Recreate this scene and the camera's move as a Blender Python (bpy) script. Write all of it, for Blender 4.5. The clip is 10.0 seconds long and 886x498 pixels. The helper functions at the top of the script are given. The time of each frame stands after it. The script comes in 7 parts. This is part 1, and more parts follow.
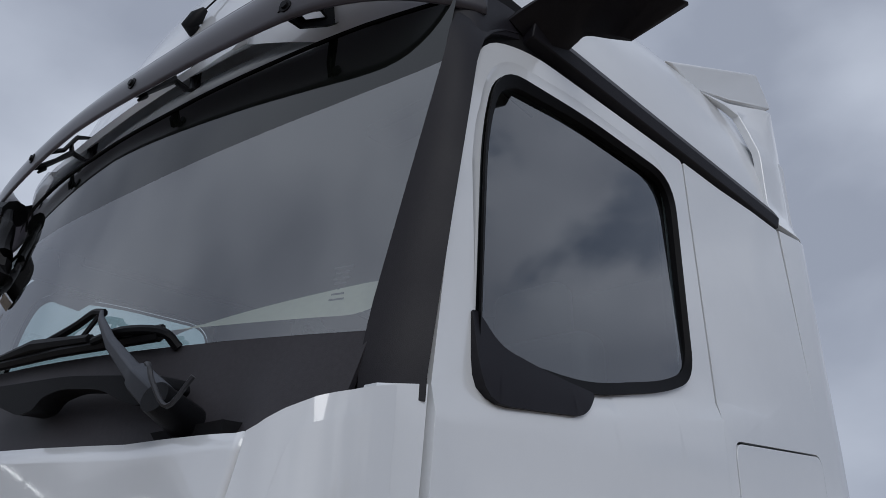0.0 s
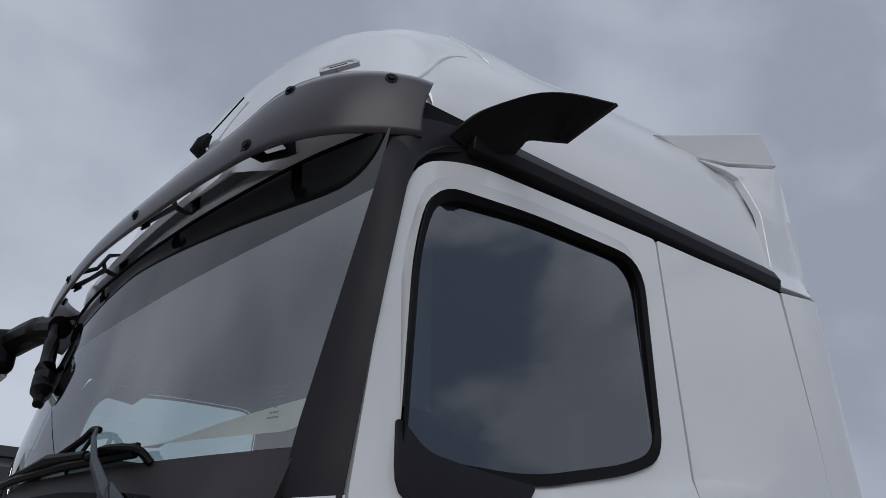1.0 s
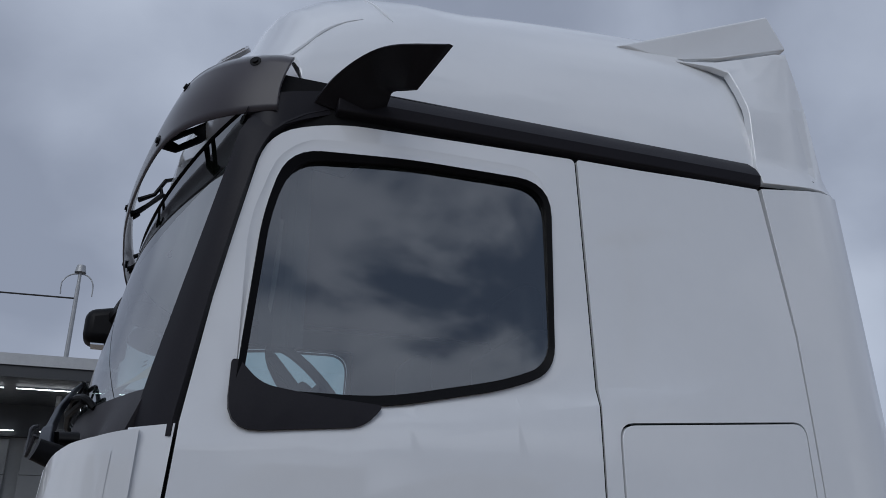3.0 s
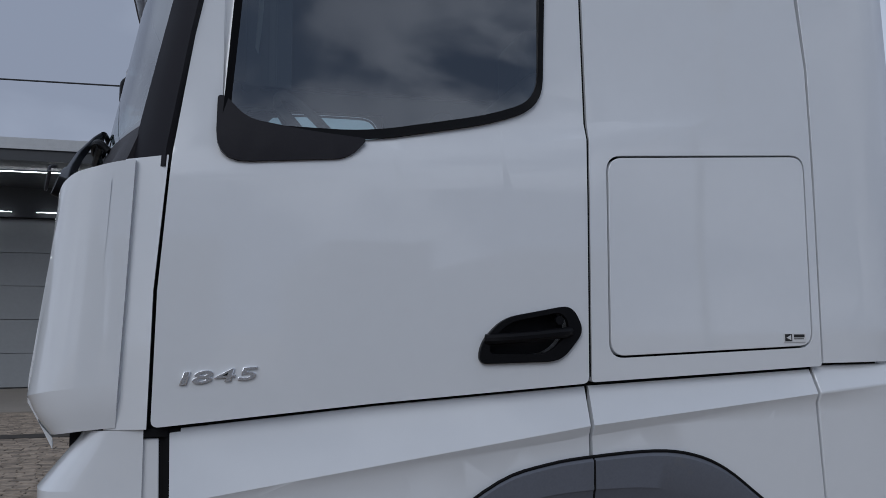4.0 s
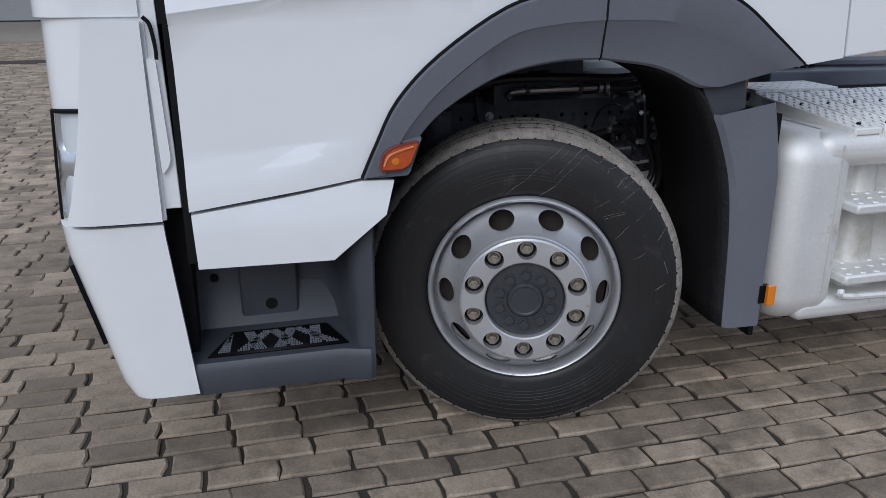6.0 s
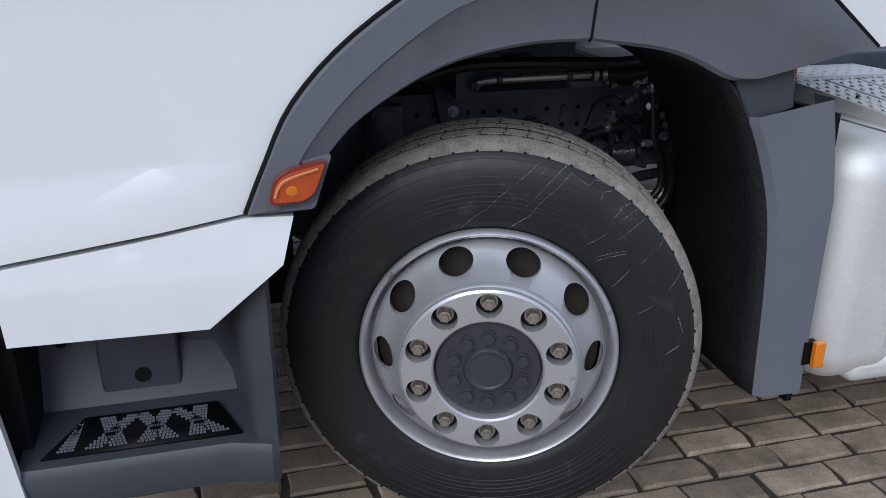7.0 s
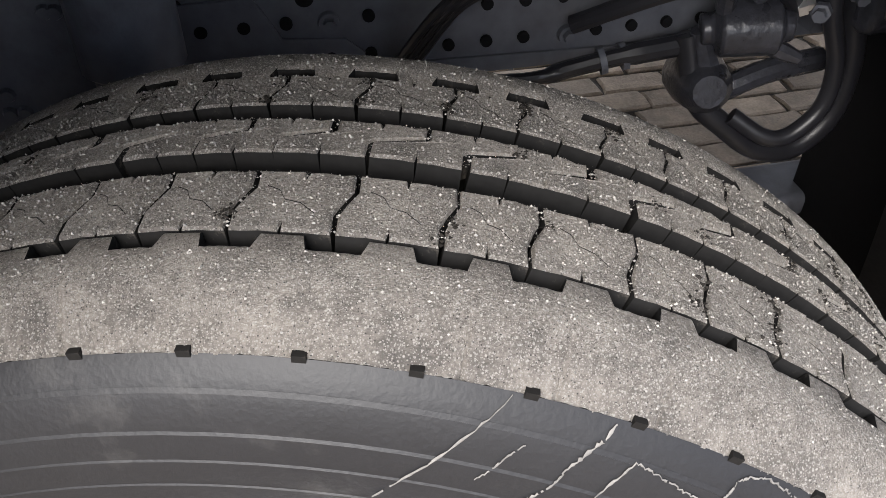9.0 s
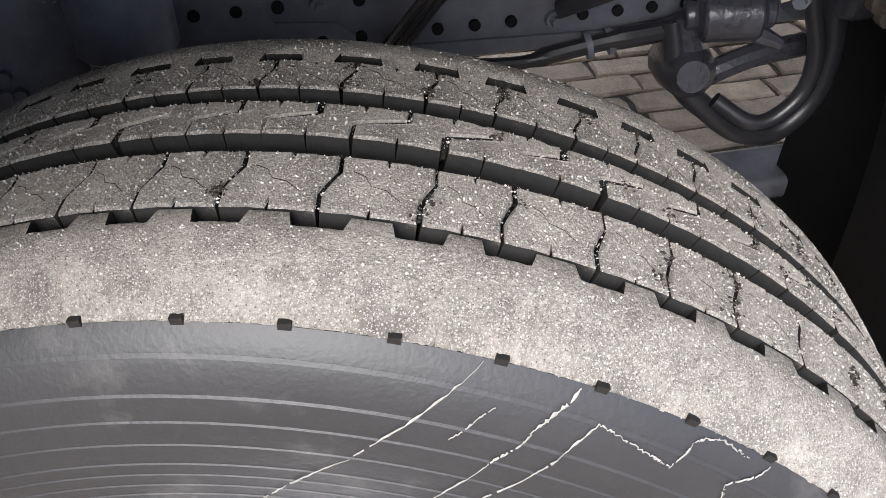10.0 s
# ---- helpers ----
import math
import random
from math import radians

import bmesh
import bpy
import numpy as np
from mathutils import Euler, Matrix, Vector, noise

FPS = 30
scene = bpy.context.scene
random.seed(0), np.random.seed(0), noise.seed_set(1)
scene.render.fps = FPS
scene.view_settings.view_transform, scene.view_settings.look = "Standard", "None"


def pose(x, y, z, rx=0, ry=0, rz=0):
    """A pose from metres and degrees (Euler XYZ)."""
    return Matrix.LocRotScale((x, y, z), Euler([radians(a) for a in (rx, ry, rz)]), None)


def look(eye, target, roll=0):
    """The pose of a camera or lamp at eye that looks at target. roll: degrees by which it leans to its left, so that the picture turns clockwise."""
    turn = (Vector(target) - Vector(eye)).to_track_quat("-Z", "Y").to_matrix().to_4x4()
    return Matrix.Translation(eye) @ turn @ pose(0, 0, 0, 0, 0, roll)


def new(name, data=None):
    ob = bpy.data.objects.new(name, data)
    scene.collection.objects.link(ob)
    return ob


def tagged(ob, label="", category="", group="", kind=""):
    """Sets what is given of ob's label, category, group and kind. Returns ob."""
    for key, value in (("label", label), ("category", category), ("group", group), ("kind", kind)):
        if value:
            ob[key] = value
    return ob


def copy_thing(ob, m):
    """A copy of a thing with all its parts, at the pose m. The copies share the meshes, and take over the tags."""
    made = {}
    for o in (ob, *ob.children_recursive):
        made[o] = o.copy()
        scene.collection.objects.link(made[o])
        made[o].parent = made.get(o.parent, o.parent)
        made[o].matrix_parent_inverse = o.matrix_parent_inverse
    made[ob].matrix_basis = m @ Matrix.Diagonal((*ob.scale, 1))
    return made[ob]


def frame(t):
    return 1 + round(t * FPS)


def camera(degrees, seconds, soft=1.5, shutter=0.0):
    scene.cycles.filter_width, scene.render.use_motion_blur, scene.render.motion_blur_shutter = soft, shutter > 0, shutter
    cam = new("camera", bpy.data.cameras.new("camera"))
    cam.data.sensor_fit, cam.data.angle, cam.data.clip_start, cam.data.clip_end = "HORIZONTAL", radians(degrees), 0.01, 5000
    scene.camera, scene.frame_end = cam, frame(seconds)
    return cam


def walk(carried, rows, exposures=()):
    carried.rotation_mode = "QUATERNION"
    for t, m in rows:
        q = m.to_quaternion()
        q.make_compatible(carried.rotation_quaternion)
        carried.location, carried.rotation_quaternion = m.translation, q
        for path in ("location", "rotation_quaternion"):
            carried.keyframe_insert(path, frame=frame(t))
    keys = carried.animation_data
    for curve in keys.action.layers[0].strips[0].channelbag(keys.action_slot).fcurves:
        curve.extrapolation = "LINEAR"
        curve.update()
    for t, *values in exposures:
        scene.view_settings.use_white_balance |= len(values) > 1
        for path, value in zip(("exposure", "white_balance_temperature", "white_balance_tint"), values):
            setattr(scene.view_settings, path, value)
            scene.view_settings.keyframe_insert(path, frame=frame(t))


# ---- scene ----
cam = camera(58.0, 10.0, 0.85)
PATH = [
    (0, (-1.9, -0.895, 1.868), (-0.544, 0.361, 2.631), 1.3),
    (0.5, (-1.857, -1.087, 1.89), (-0.557, 0.164, 2.755), 0.8),
    (1, (-1.785, -1.281, 1.935), (-0.638, 0.107, 2.805), 0.4),
    (1.5, (-1.556, -1.419, 1.939), (-0.584, 0.087, 2.826), 0.1),
    (2, (-1.303, -1.563, 1.934), (-0.467, 0.014, 2.837), -0.3),
    (2.2, (-1.249, -1.659, 1.934), (-0.457, -0.054, 2.828), -0.1),
    (3.3, (-0.966, -1.989, 1.839), (-0.314, -0.191, 2.425), -0.3),
    (3.5, (-0.914, -2.002, 1.813), (-0.281, -0.164, 2.286), -0.3),
    (4, (-0.837, -2.041, 1.732), (-0.282, -0.13, 1.934), -0.3),
    (4.5, (-0.85, -2.149, 1.653), (-0.316, -0.222, 1.618), -0.3),
    (4.6, (-0.856, -2.175, 1.646), (-0.328, -0.248, 1.557), -0.2),
    (5, (-0.894, -2.229, 1.582), (-0.377, -0.317, 1.307), -0.3),
    (5.5, (-0.868, -2.205, 1.515), (-0.38, -0.33, 1.018), -0.2),
    (5.7, (-0.844, -2.146, 1.47), (-0.358, -0.293, 0.898), -0.2),
    (6.8, (-0.544, -1.546, 1.361), (-0.085, 0.257, 0.628), -0.2),
    (7, (-0.469, -1.414, 1.364), (-0.01, 0.397, 0.649), -0.2),
    (7.5, (-0.25, -1.072, 1.337), (0.187, 0.742, 0.617), -0.6),
    (8, (-0.105, -0.696, 1.331), (0.302, 1.094, 0.537), -0.8),
    (8.3, (-0.062, -0.482, 1.307), (0.318, 1.225, 0.337), -0.9),
    (8.5, (-0.024, -0.35, 1.287), (0.335, 1.289, 0.198), -0.9),
    (9, (0.064, -0.093, 1.214), (0.388, 1.389, -0.089), -0.4),
    (9.5, (0.09, -0.03, 1.192), (0.411, 1.426, -0.14), 0.1),
    (10, (0.068, -0.115, 1.227), (0.398, 1.338, -0.108), 0.1),
]
EXPOSURES = [(0, 0.0, 6180, 10), (1.0, -0.05, 6280, 10), (2.2, -0.1, 6200, 10), (3.3, -0.2, 5880, 10), (4.0, -0.2, 5850, 10), (4.5, 0.13, 5980, 10), (5.0, 0.25, 6000, 10), (5.5, 0.50, 6030, 10), (7.0, 0.90, 5970, 10),
             (7.5, 1.2, 6030, 10), (8.0, 2.05, 6150, 10), (8.5, 2.58, 6400, 11), (9.0, 2.72, 6650, 11), (9.5, 3.05, 6650, 11), (10, 3.2, 6550, 11)]
walk(cam, [(t, look(e, g, r)) for t, e, g, r in PATH], EXPOSURES)

# ---- overcast sky and a wide, weak sun ----
world = bpy.data.worlds.new("overcast_sky")
scene.world = world
world.use_nodes = True
wn, wl = world.node_tree.nodes, world.node_tree.links
wn.clear()
w_out, w_bg = wn.new("ShaderNodeOutputWorld"), wn.new("ShaderNodeBackground")
w_sky = wn.new("ShaderNodeTexSky")
w_sky.sky_type = "NISHITA"
w_sky.sun_disc = False
w_sky.sun_elevation, w_sky.sun_rotation = radians(34), radians(215)
w_tc, w_map = wn.new("ShaderNodeTexCoord"), wn.new("ShaderNodeMapping")
w_map.inputs["Location"].default_value = (0.0, 0.0, 0.4)
w_map.inputs["Scale"].default_value = (1.0, -1.0, 1.4)
w_n1, w_n2 = wn.new("ShaderNodeTexNoise"), wn.new("ShaderNodeTexNoise")
w_n1.inputs["Scale"].default_value, w_n1.inputs["Detail"].default_value, w_n1.inputs["Roughness"].default_value = 2.6, 7, 0.48
w_n1.inputs["Distortion"].default_value = 0.15
w_n2.inputs["Scale"].default_value, w_n2.inputs["Detail"].default_value = 1.3, 4
w_add = wn.new("ShaderNodeMath")
w_add.operation = "ADD"
w_ramp = wn.new("ShaderNodeValToRGB")
w_half = wn.new("ShaderNodeMath")
w_half.operation = "MULTIPLY"
w_half.inputs[1].default_value = 0.5
el = w_ramp.color_ramp.elements
el[0].position, el[0].color = 0.40, (3.7, 4.0, 4.75, 1)
el[1].position, el[1].color = 0.62, (6.7, 7.1, 7.9, 1)
mid = el.new(0.5)
mid.color = (5.1, 5.45, 6.25, 1)
w_mix = wn.new("ShaderNodeMix")
w_mix.data_type = "RGBA"
w_mix.inputs["Factor"].default_value = 0.985
wl.new(w_tc.outputs["Generated"], w_map.inputs["Vector"])
wl.new(w_map.outputs["Vector"], w_n1.inputs["Vector"])
wl.new(w_map.outputs["Vector"], w_n2.inputs["Vector"])
wl.new(w_n1.outputs["Fac"], w_add.inputs[0])
wl.new(w_n2.outputs["Fac"], w_add.inputs[1])
wl.new(w_add.outputs[0], w_half.inputs[0])
wl.new(w_half.outputs[0], w_ramp.inputs["Fac"])
wl.new(w_sky.outputs["Color"], w_mix.inputs["A"])
wl.new(w_ramp.outputs["Color"], w_mix.inputs["B"])
# heavier broken cloud in the southern half of the sky
w_n3, w_dark, w_sep, w_south, w_cover, w_heavy = (wn.new("ShaderNodeTexNoise"), wn.new("ShaderNodeMapRange"), wn.new("ShaderNodeSeparateXYZ"),
                                                  wn.new("ShaderNodeMapRange"), wn.new("ShaderNodeMath"), wn.new("ShaderNodeMix"))
w_n3.inputs["Scale"].default_value, w_n3.inputs["Detail"].default_value, w_n3.inputs["Roughness"].default_value = 3.4, 9, 0.52
w_n3.inputs["Distortion"].default_value = 0.25
w_dark.inputs["From Min"].default_value, w_dark.inputs["From Max"].default_value = 0.44, 0.58
w_dark.interpolation_type = "SMOOTHSTEP"
w_south.inputs["From Min"].default_value, w_south.inputs["From Max"].default_value = -0.05, -0.5
w_cover.operation = "MULTIPLY"
w_heavy.data_type = "RGBA"
w_heavy.inputs["B"].default_value = (1.75, 2.2, 3.1, 1)
wl.new(w_map.outputs["Vector"], w_n3.inputs["Vector"])
wl.new(w_n3.outputs["Fac"], w_dark.inputs["Value"])
wl.new(w_tc.outputs["Generated"], w_sep.inputs["Vector"])
wl.new(w_sep.outputs["Y"], w_south.inputs["Value"])
wl.new(w_dark.outputs["Result"], w_cover.inputs[0])
wl.new(w_south.outputs["Result"], w_cover.inputs[1])
wl.new(w_cover.outputs[0], w_heavy.inputs["Factor"])
wl.new(w_mix.outputs["Result"], w_heavy.inputs["A"])
wl.new(w_heavy.outputs["Result"], w_bg.inputs["Color"])
w_bg.inputs["Strength"].default_value = 0.085
wl.new(w_bg.outputs["Background"], w_out.inputs["Surface"])

sun = new("sun", bpy.data.lights.new("sun", "SUN"))
sun.data.energy, sun.data.angle, sun.data.color = 1.05, radians(40), (1.0, 0.97, 0.93)
sun.matrix_world = look((-4, -7, 6.4), (0, 0, 1))


# ---- materials ----
def rgb(c):
    return (c[0], c[1], c[2], 1.0) if not isinstance(c, (int, float)) else (c, c, c, 1.0)


def mat(name, base, rough=0.5, metal=0.0, vary=0.12, scale=6.0, fine=60.0, bump=0.0, bump_scale=200.0, coat=0.0,
        dirt=None, dirt_amount=0.0, dirt_scale=5.0, rough_vary=0.1, island=0.0, spec=0.5, bump_rough=0.5):
    """A surface with colour variation at two scales, optional dirt, uneven gloss and fine relief."""
    m = bpy.data.materials.new(name)
    m.use_nodes = True
    n, l = m.node_tree.nodes, m.node_tree.links
    p = n["Principled BSDF"]
    tc = n.new("ShaderNodeTexCoord")
    big, small = n.new("ShaderNodeTexNoise"), n.new("ShaderNodeTexNoise")
    big.inputs["Scale"].default_value, big.inputs["Detail"].default_value = scale, 5
    small.inputs["Scale"].default_value, small.inputs["Detail"].default_value = fine, 6
    for q in (big, small):
        l.new(tc.outputs["Object"], q.inputs["Vector"])
    add = n.new("ShaderNodeMath")
    add.operation = "ADD"
    l.new(big.outputs["Fac"], add.inputs[0])
    l.new(small.outputs["Fac"], add.inputs[1])
    rng = n.new("ShaderNodeMapRange")
    rng.inputs["From Min"].default_value, rng.inputs["From Max"].default_value = 0.6, 1.4
    rng.inputs["To Min"].default_value, rng.inputs["To Max"].default_value = 1 - vary, 1 + vary
    l.new(add.outputs[0], rng.inputs["Value"])
    mul = n.new("ShaderNodeVectorMath")
    mul.operation = "SCALE"
    mul.inputs[0].default_value = rgb(base)[:3]
    l.new(rng.outputs["Result"], mul.inputs["Scale"])
    colour = mul.outputs["Vector"]
    if island:
        info = n.new("ShaderNodeObjectInfo")
        geo = n.new("ShaderNodeNewGeometry")
        pick = n.new("ShaderNodeMath")
        pick.operation = "ADD"
        l.new(info.outputs["Random"], pick.inputs[0])
        l.new(geo.outputs["Random Per Island"], pick.inputs[1])
        frac = n.new("ShaderNodeMath")
        frac.operation = "FRACT"
        l.new(pick.outputs[0], frac.inputs[0])
        r2 = n.new("ShaderNodeMapRange")
        r2.inputs["To Min"].default_value, r2.inputs["To Max"].default_value = 1 - island, 1 + island
        l.new(frac.outputs[0], r2.inputs["Value"])
        mul2 = n.new("ShaderNodeVectorMath")
        mul2.operation = "SCALE"
        l.new(colour, mul2.inputs[0])
        l.new(r2.outputs["Result"], mul2.inputs["Scale"])
        colour = mul2.outputs["Vector"]
    if dirt is not None:
        dn = n.new("ShaderNodeTexNoise")
        dn.inputs["Scale"].default_value, dn.inputs["Detail"].default_value, dn.inputs["Roughness"].default_value = dirt_scale, 9, 0.7
        l.new(tc.outputs["Object"], dn.inputs["Vector"])
        dr = n.new("ShaderNodeMapRange")
        dr.inputs["From Min"].default_value, dr.inputs["From Max"].default_value = 0.62 - 0.35 * dirt_amount, 0.75
        l.new(dn.outputs["Fac"], dr.inputs["Value"])
        dm = n.new("ShaderNodeMix")
        dm.data_type = "RGBA"
        dm.inputs["B"].default_value = rgb(dirt)
        l.new(dr.outputs["Result"], dm.inputs["Factor"])
        l.new(colour, dm.inputs["A"])
        colour = dm.outputs["Result"]
    l.new(colour, p.inputs["Base Color"])
    rr = n.new("ShaderNodeMapRange")
    rr.inputs["To Min"].default_value, rr.inputs["To Max"].default_value = max(0.02, rough - rough_vary), min(1, rough + rough_vary)
    l.new(big.outputs["Fac"], rr.inputs["Value"])
    l.new(rr.outputs["Result"], p.inputs["Roughness"])
    p.inputs["Metallic"].default_value = metal
    p.inputs["Specular IOR Level"].default_value = spec
    p.inputs["Coat Weight"].default_value = coat
    p.inputs["Coat Roughness"].default_value = 0.04
    if bump:
        bn = n.new("ShaderNodeTexNoise")
        bn.inputs["Scale"].default_value, bn.inputs["Detail"].default_value, bn.inputs["Roughness"].default_value = bump_scale, 8, bump_rough
        l.new(tc.outputs["Object"], bn.inputs["Vector"])
        b = n.new("ShaderNodeBump")
        b.inputs["Strength"].default_value, b.inputs["Distance"].default_value = min(1, bump), 0.004
        l.new(bn.outputs["Fac"], b.inputs["Height"])
        l.new(b.outputs["Normal"], p.inputs["Normal"])
    return m


def gloss_share(n, l, ior):
    """The share of light that a smooth face turns back, by its slant (Schlick), alike on both sides."""
    lw, po, mr = n.new("ShaderNodeLayerWeight"), n.new("ShaderNodeMath"), n.new("ShaderNodeMapRange")
    lw.inputs["Blend"].default_value = 0.5
    po.operation = "POWER"
    po.inputs[1].default_value = 4.0
    mr.inputs["To Min"].default_value = ((ior - 1) / (ior + 1)) ** 2
    l.new(lw.outputs["Facing"], po.inputs[0])
    l.new(po.outputs[0], mr.inputs["Value"])
    return mr.outputs["Result"]


def glass_mat(name, tint, clear=0.75, rough=0.02, ior=1.52):
    """Thin tinted pane: partly clear, with a real gloss by Fresnel."""
    m = bpy.data.materials.new(name)
    m.use_nodes = True
    n, l = m.node_tree.nodes, m.node_tree.links
    n.clear()
    out = n.new("ShaderNodeOutputMaterial")
    tr, gl, mix = n.new("ShaderNodeBsdfTransparent"), n.new("ShaderNodeBsdfGlossy"), n.new("ShaderNodeMixShader")
    tr.inputs["Color"].default_value = rgb([clear * c for c in tint])
    gl.inputs["Roughness"].default_value = rough
    l.new(gloss_share(n, l, ior), mix.inputs["Fac"])
    l.new(tr.outputs["BSDF"], mix.inputs[1])
    l.new(gl.outputs["BSDF"], mix.inputs[2])
    l.new(mix.outputs["Shader"], out.inputs["Surface"])
    return m


def glow_mat(name, colour, strength):
    m = bpy.data.materials.new(name)
    m.use_nodes = True
    p = m.node_tree.nodes["Principled BSDF"]
    p.inputs["Base Color"].default_value = rgb(colour)
    p.inputs["Emission Color"].default_value = rgb(colour)
    p.inputs["Emission Strength"].default_value = strength
    return m


WHITE = mat("white_truck_paint", (0.78, 0.80, 0.82), 0.3, vary=0.015, scale=1.5, fine=20, coat=1.0, rough_vary=0.04)
WHITE.node_tree.nodes["Principled BSDF"].inputs["Coat IOR"].default_value = 1.8
BLACK = mat("black_grained_plastic", (0.0045, 0.0045, 0.0055), 0.45, spec=0.15, vary=0.2, fine=90, bump=0.15, bump_scale=500, rough_vary=0.08)
PILLAR = mat("dark_satin_plastic", (0.0135, 0.0125, 0.0165), 0.5, spec=0.22, vary=0.15, fine=120, bump=0.1, bump_scale=600)
GREY = mat("grey_arch_plastic", (0.130, 0.139, 0.164), 0.45, spec=0.35, vary=0.1, scale=3, fine=150, bump=0.12, bump_scale=700, dirt=(0.16, 0.155, 0.15), dirt_amount=0.1)
SEAL = mat("black_rubber_seal", (0.004, 0.004, 0.005), 0.55, vary=0.2, spec=0.12)
STEPMAT = mat("dark_step_plastic", (0.043, 0.048, 0.060), 0.5, vary=0.15, fine=120, bump=0.1, bump_scale=500)
# flat black that puts the shade of gaps, recesses and undersides into colour
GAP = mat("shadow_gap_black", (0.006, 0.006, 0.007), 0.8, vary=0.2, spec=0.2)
CHASSIS = mat("black_chassis_paint", (0.112, 0.118, 0.138), 0.36, vary=0.3, fine=40, bump=0.2, bump_scale=90, dirt=(0.06, 0.06, 0.062), dirt_amount=0.15, dirt_scale=9)
LINER = mat("black_pebbled_liner", (0.013, 0.013, 0.0155), 0.55, spec=0.35, vary=0.3, fine=60, bump=1.0, bump_scale=60, dirt=(0.07, 0.066, 0.06), dirt_amount=-0.1, dirt_scale=60)
HOSE = mat("black_hose_rubber", (0.020, 0.020, 0.024), 0.35, vary=0.2)
VALVE = mat("dark_oily_iron", (0.035, 0.036, 0.044), 0.3, vary=0.4, scale=30, fine=120, bump=0.3, bump_scale=120)
STEEL = mat("bright_pipe_steel", (0.62, 0.62, 0.63), 0.36, metal=0.9, vary=0.2)
CHROME = mat("chrome_lettering", (0.86, 0.87, 0.89), 0.25, metal=0.85, vary=0.03)
RIM = mat("silver_rim_paint", (0.56, 0.565, 0.585), 0.38, metal=0.6, vary=0.05, scale=8, fine=160, dirt=(0.2, 0.17, 0.14), dirt_amount=0.02, dirt_scale=30, coat=0.3)
HUB = mat("grey_hub_paint", (0.040, 0.043, 0.050), 0.42, vary=0.12, bump=0.1)
NUT = mat("zinc_nut_with_rust", (0.38, 0.35, 0.31), 0.45, metal=0.7, vary=0.2, scale=60, dirt=(0.22, 0.11, 0.05), dirt_amount=0.35, dirt_scale=60)
def add_grit(m, colour, scale, size):
    """Small pale grains strewn over a surface."""
    n, l = m.node_tree.nodes, m.node_tree.links
    p = n["Principled BSDF"]
    old = p.inputs["Base Color"].links[0].from_socket
    tc, vo, rg, mx = n.new("ShaderNodeTexCoord"), n.new("ShaderNodeTexVoronoi"), n.new("ShaderNodeMapRange"), n.new("ShaderNodeMix")
    vo.inputs["Scale"].default_value = scale
    rg.inputs["From Min"].default_value, rg.inputs["From Max"].default_value = size, size * 0.6
    mx.data_type = "RGBA"
    mx.inputs["B"].default_value = rgb(colour)
    l.new(tc.outputs["Object"], vo.inputs["Vector"])
    l.new(vo.outputs["Distance"], rg.inputs["Value"])
    l.new(rg.outputs["Result"], mx.inputs["Factor"])
    l.new(old, mx.inputs["A"])
    l.new(mx.outputs["Result"], p.inputs["Base Color"])


SIDEWALL = mat("dusty_black_rubber", (0.0142, 0.0140, 0.0152), 0.5, spec=0.42, vary=0.14, scale=7, fine=90, dirt=(0.052, 0.05, 0.048), dirt_amount=0.15, dirt_scale=12, bump=0.1, bump_scale=300)
TREAD = mat("tread_with_dried_mud", (0.275, 0.246, 0.215), 0.9, vary=0.6, scale=30, fine=480, dirt=(0.10, 0.092, 0.083), dirt_amount=0.42, dirt_scale=38, bump=1.0, bump_scale=420, bump_rough=0.8, island=0.1)
FLANK = mat("dark_rubber_flank", (0.013, 0.0125, 0.012), 0.85, spec=0.1, vary=0.3, scale=40, fine=200, dirt=(0.10, 0.088, 0.074), dirt_amount=0.1, dirt_scale=60)
add_grit(TREAD, (0.52, 0.485, 0.44), 330, 0.24)
add_grit(TREAD, (0.46, 0.425, 0.385), 640, 0.34)
add_grit(TREAD, (0.07, 0.064, 0.058), 420, 0.2)
add_grit(TREAD, (0.50, 0.47, 0.43), 900, 0.28)
GROOVE = mat("dark_tread_groove", (0.015, 0.014, 0.013), 0.9, spec=0.1, vary=0.3, fine=200, dirt=(0.09, 0.078, 0.065), dirt_amount=0.3, dirt_scale=50)
CHALK = mat("pale_scuff", (0.19, 0.18, 0.165), 0.9, vary=0.4, scale=60, fine=400)
ORANGE = mat("orange_lamp_lens", (0.45, 0.065, 0.01), 0.15, vary=0.15, scale=40, coat=1.0)
ALU = mat("brushed_aluminium", (0.80, 0.80, 0.79), 0.68, metal=0.75, vary=0.06, scale=3, fine=90, dirt=(0.42, 0.40, 0.36), dirt_amount=0.12, dirt_scale=6)
LENS = glass_mat("clear_lamp_lens", (0.96, 0.98, 1.0), 0.95)
GLASS = glass_mat("side_window_glass", (0.80, 0.95, 0.97), 0.78, 0.0, 3.1)
SCREEN = glass_mat("windscreen_glass", (0.80, 0.92, 0.92), 0.85, 0.01, 3.2)


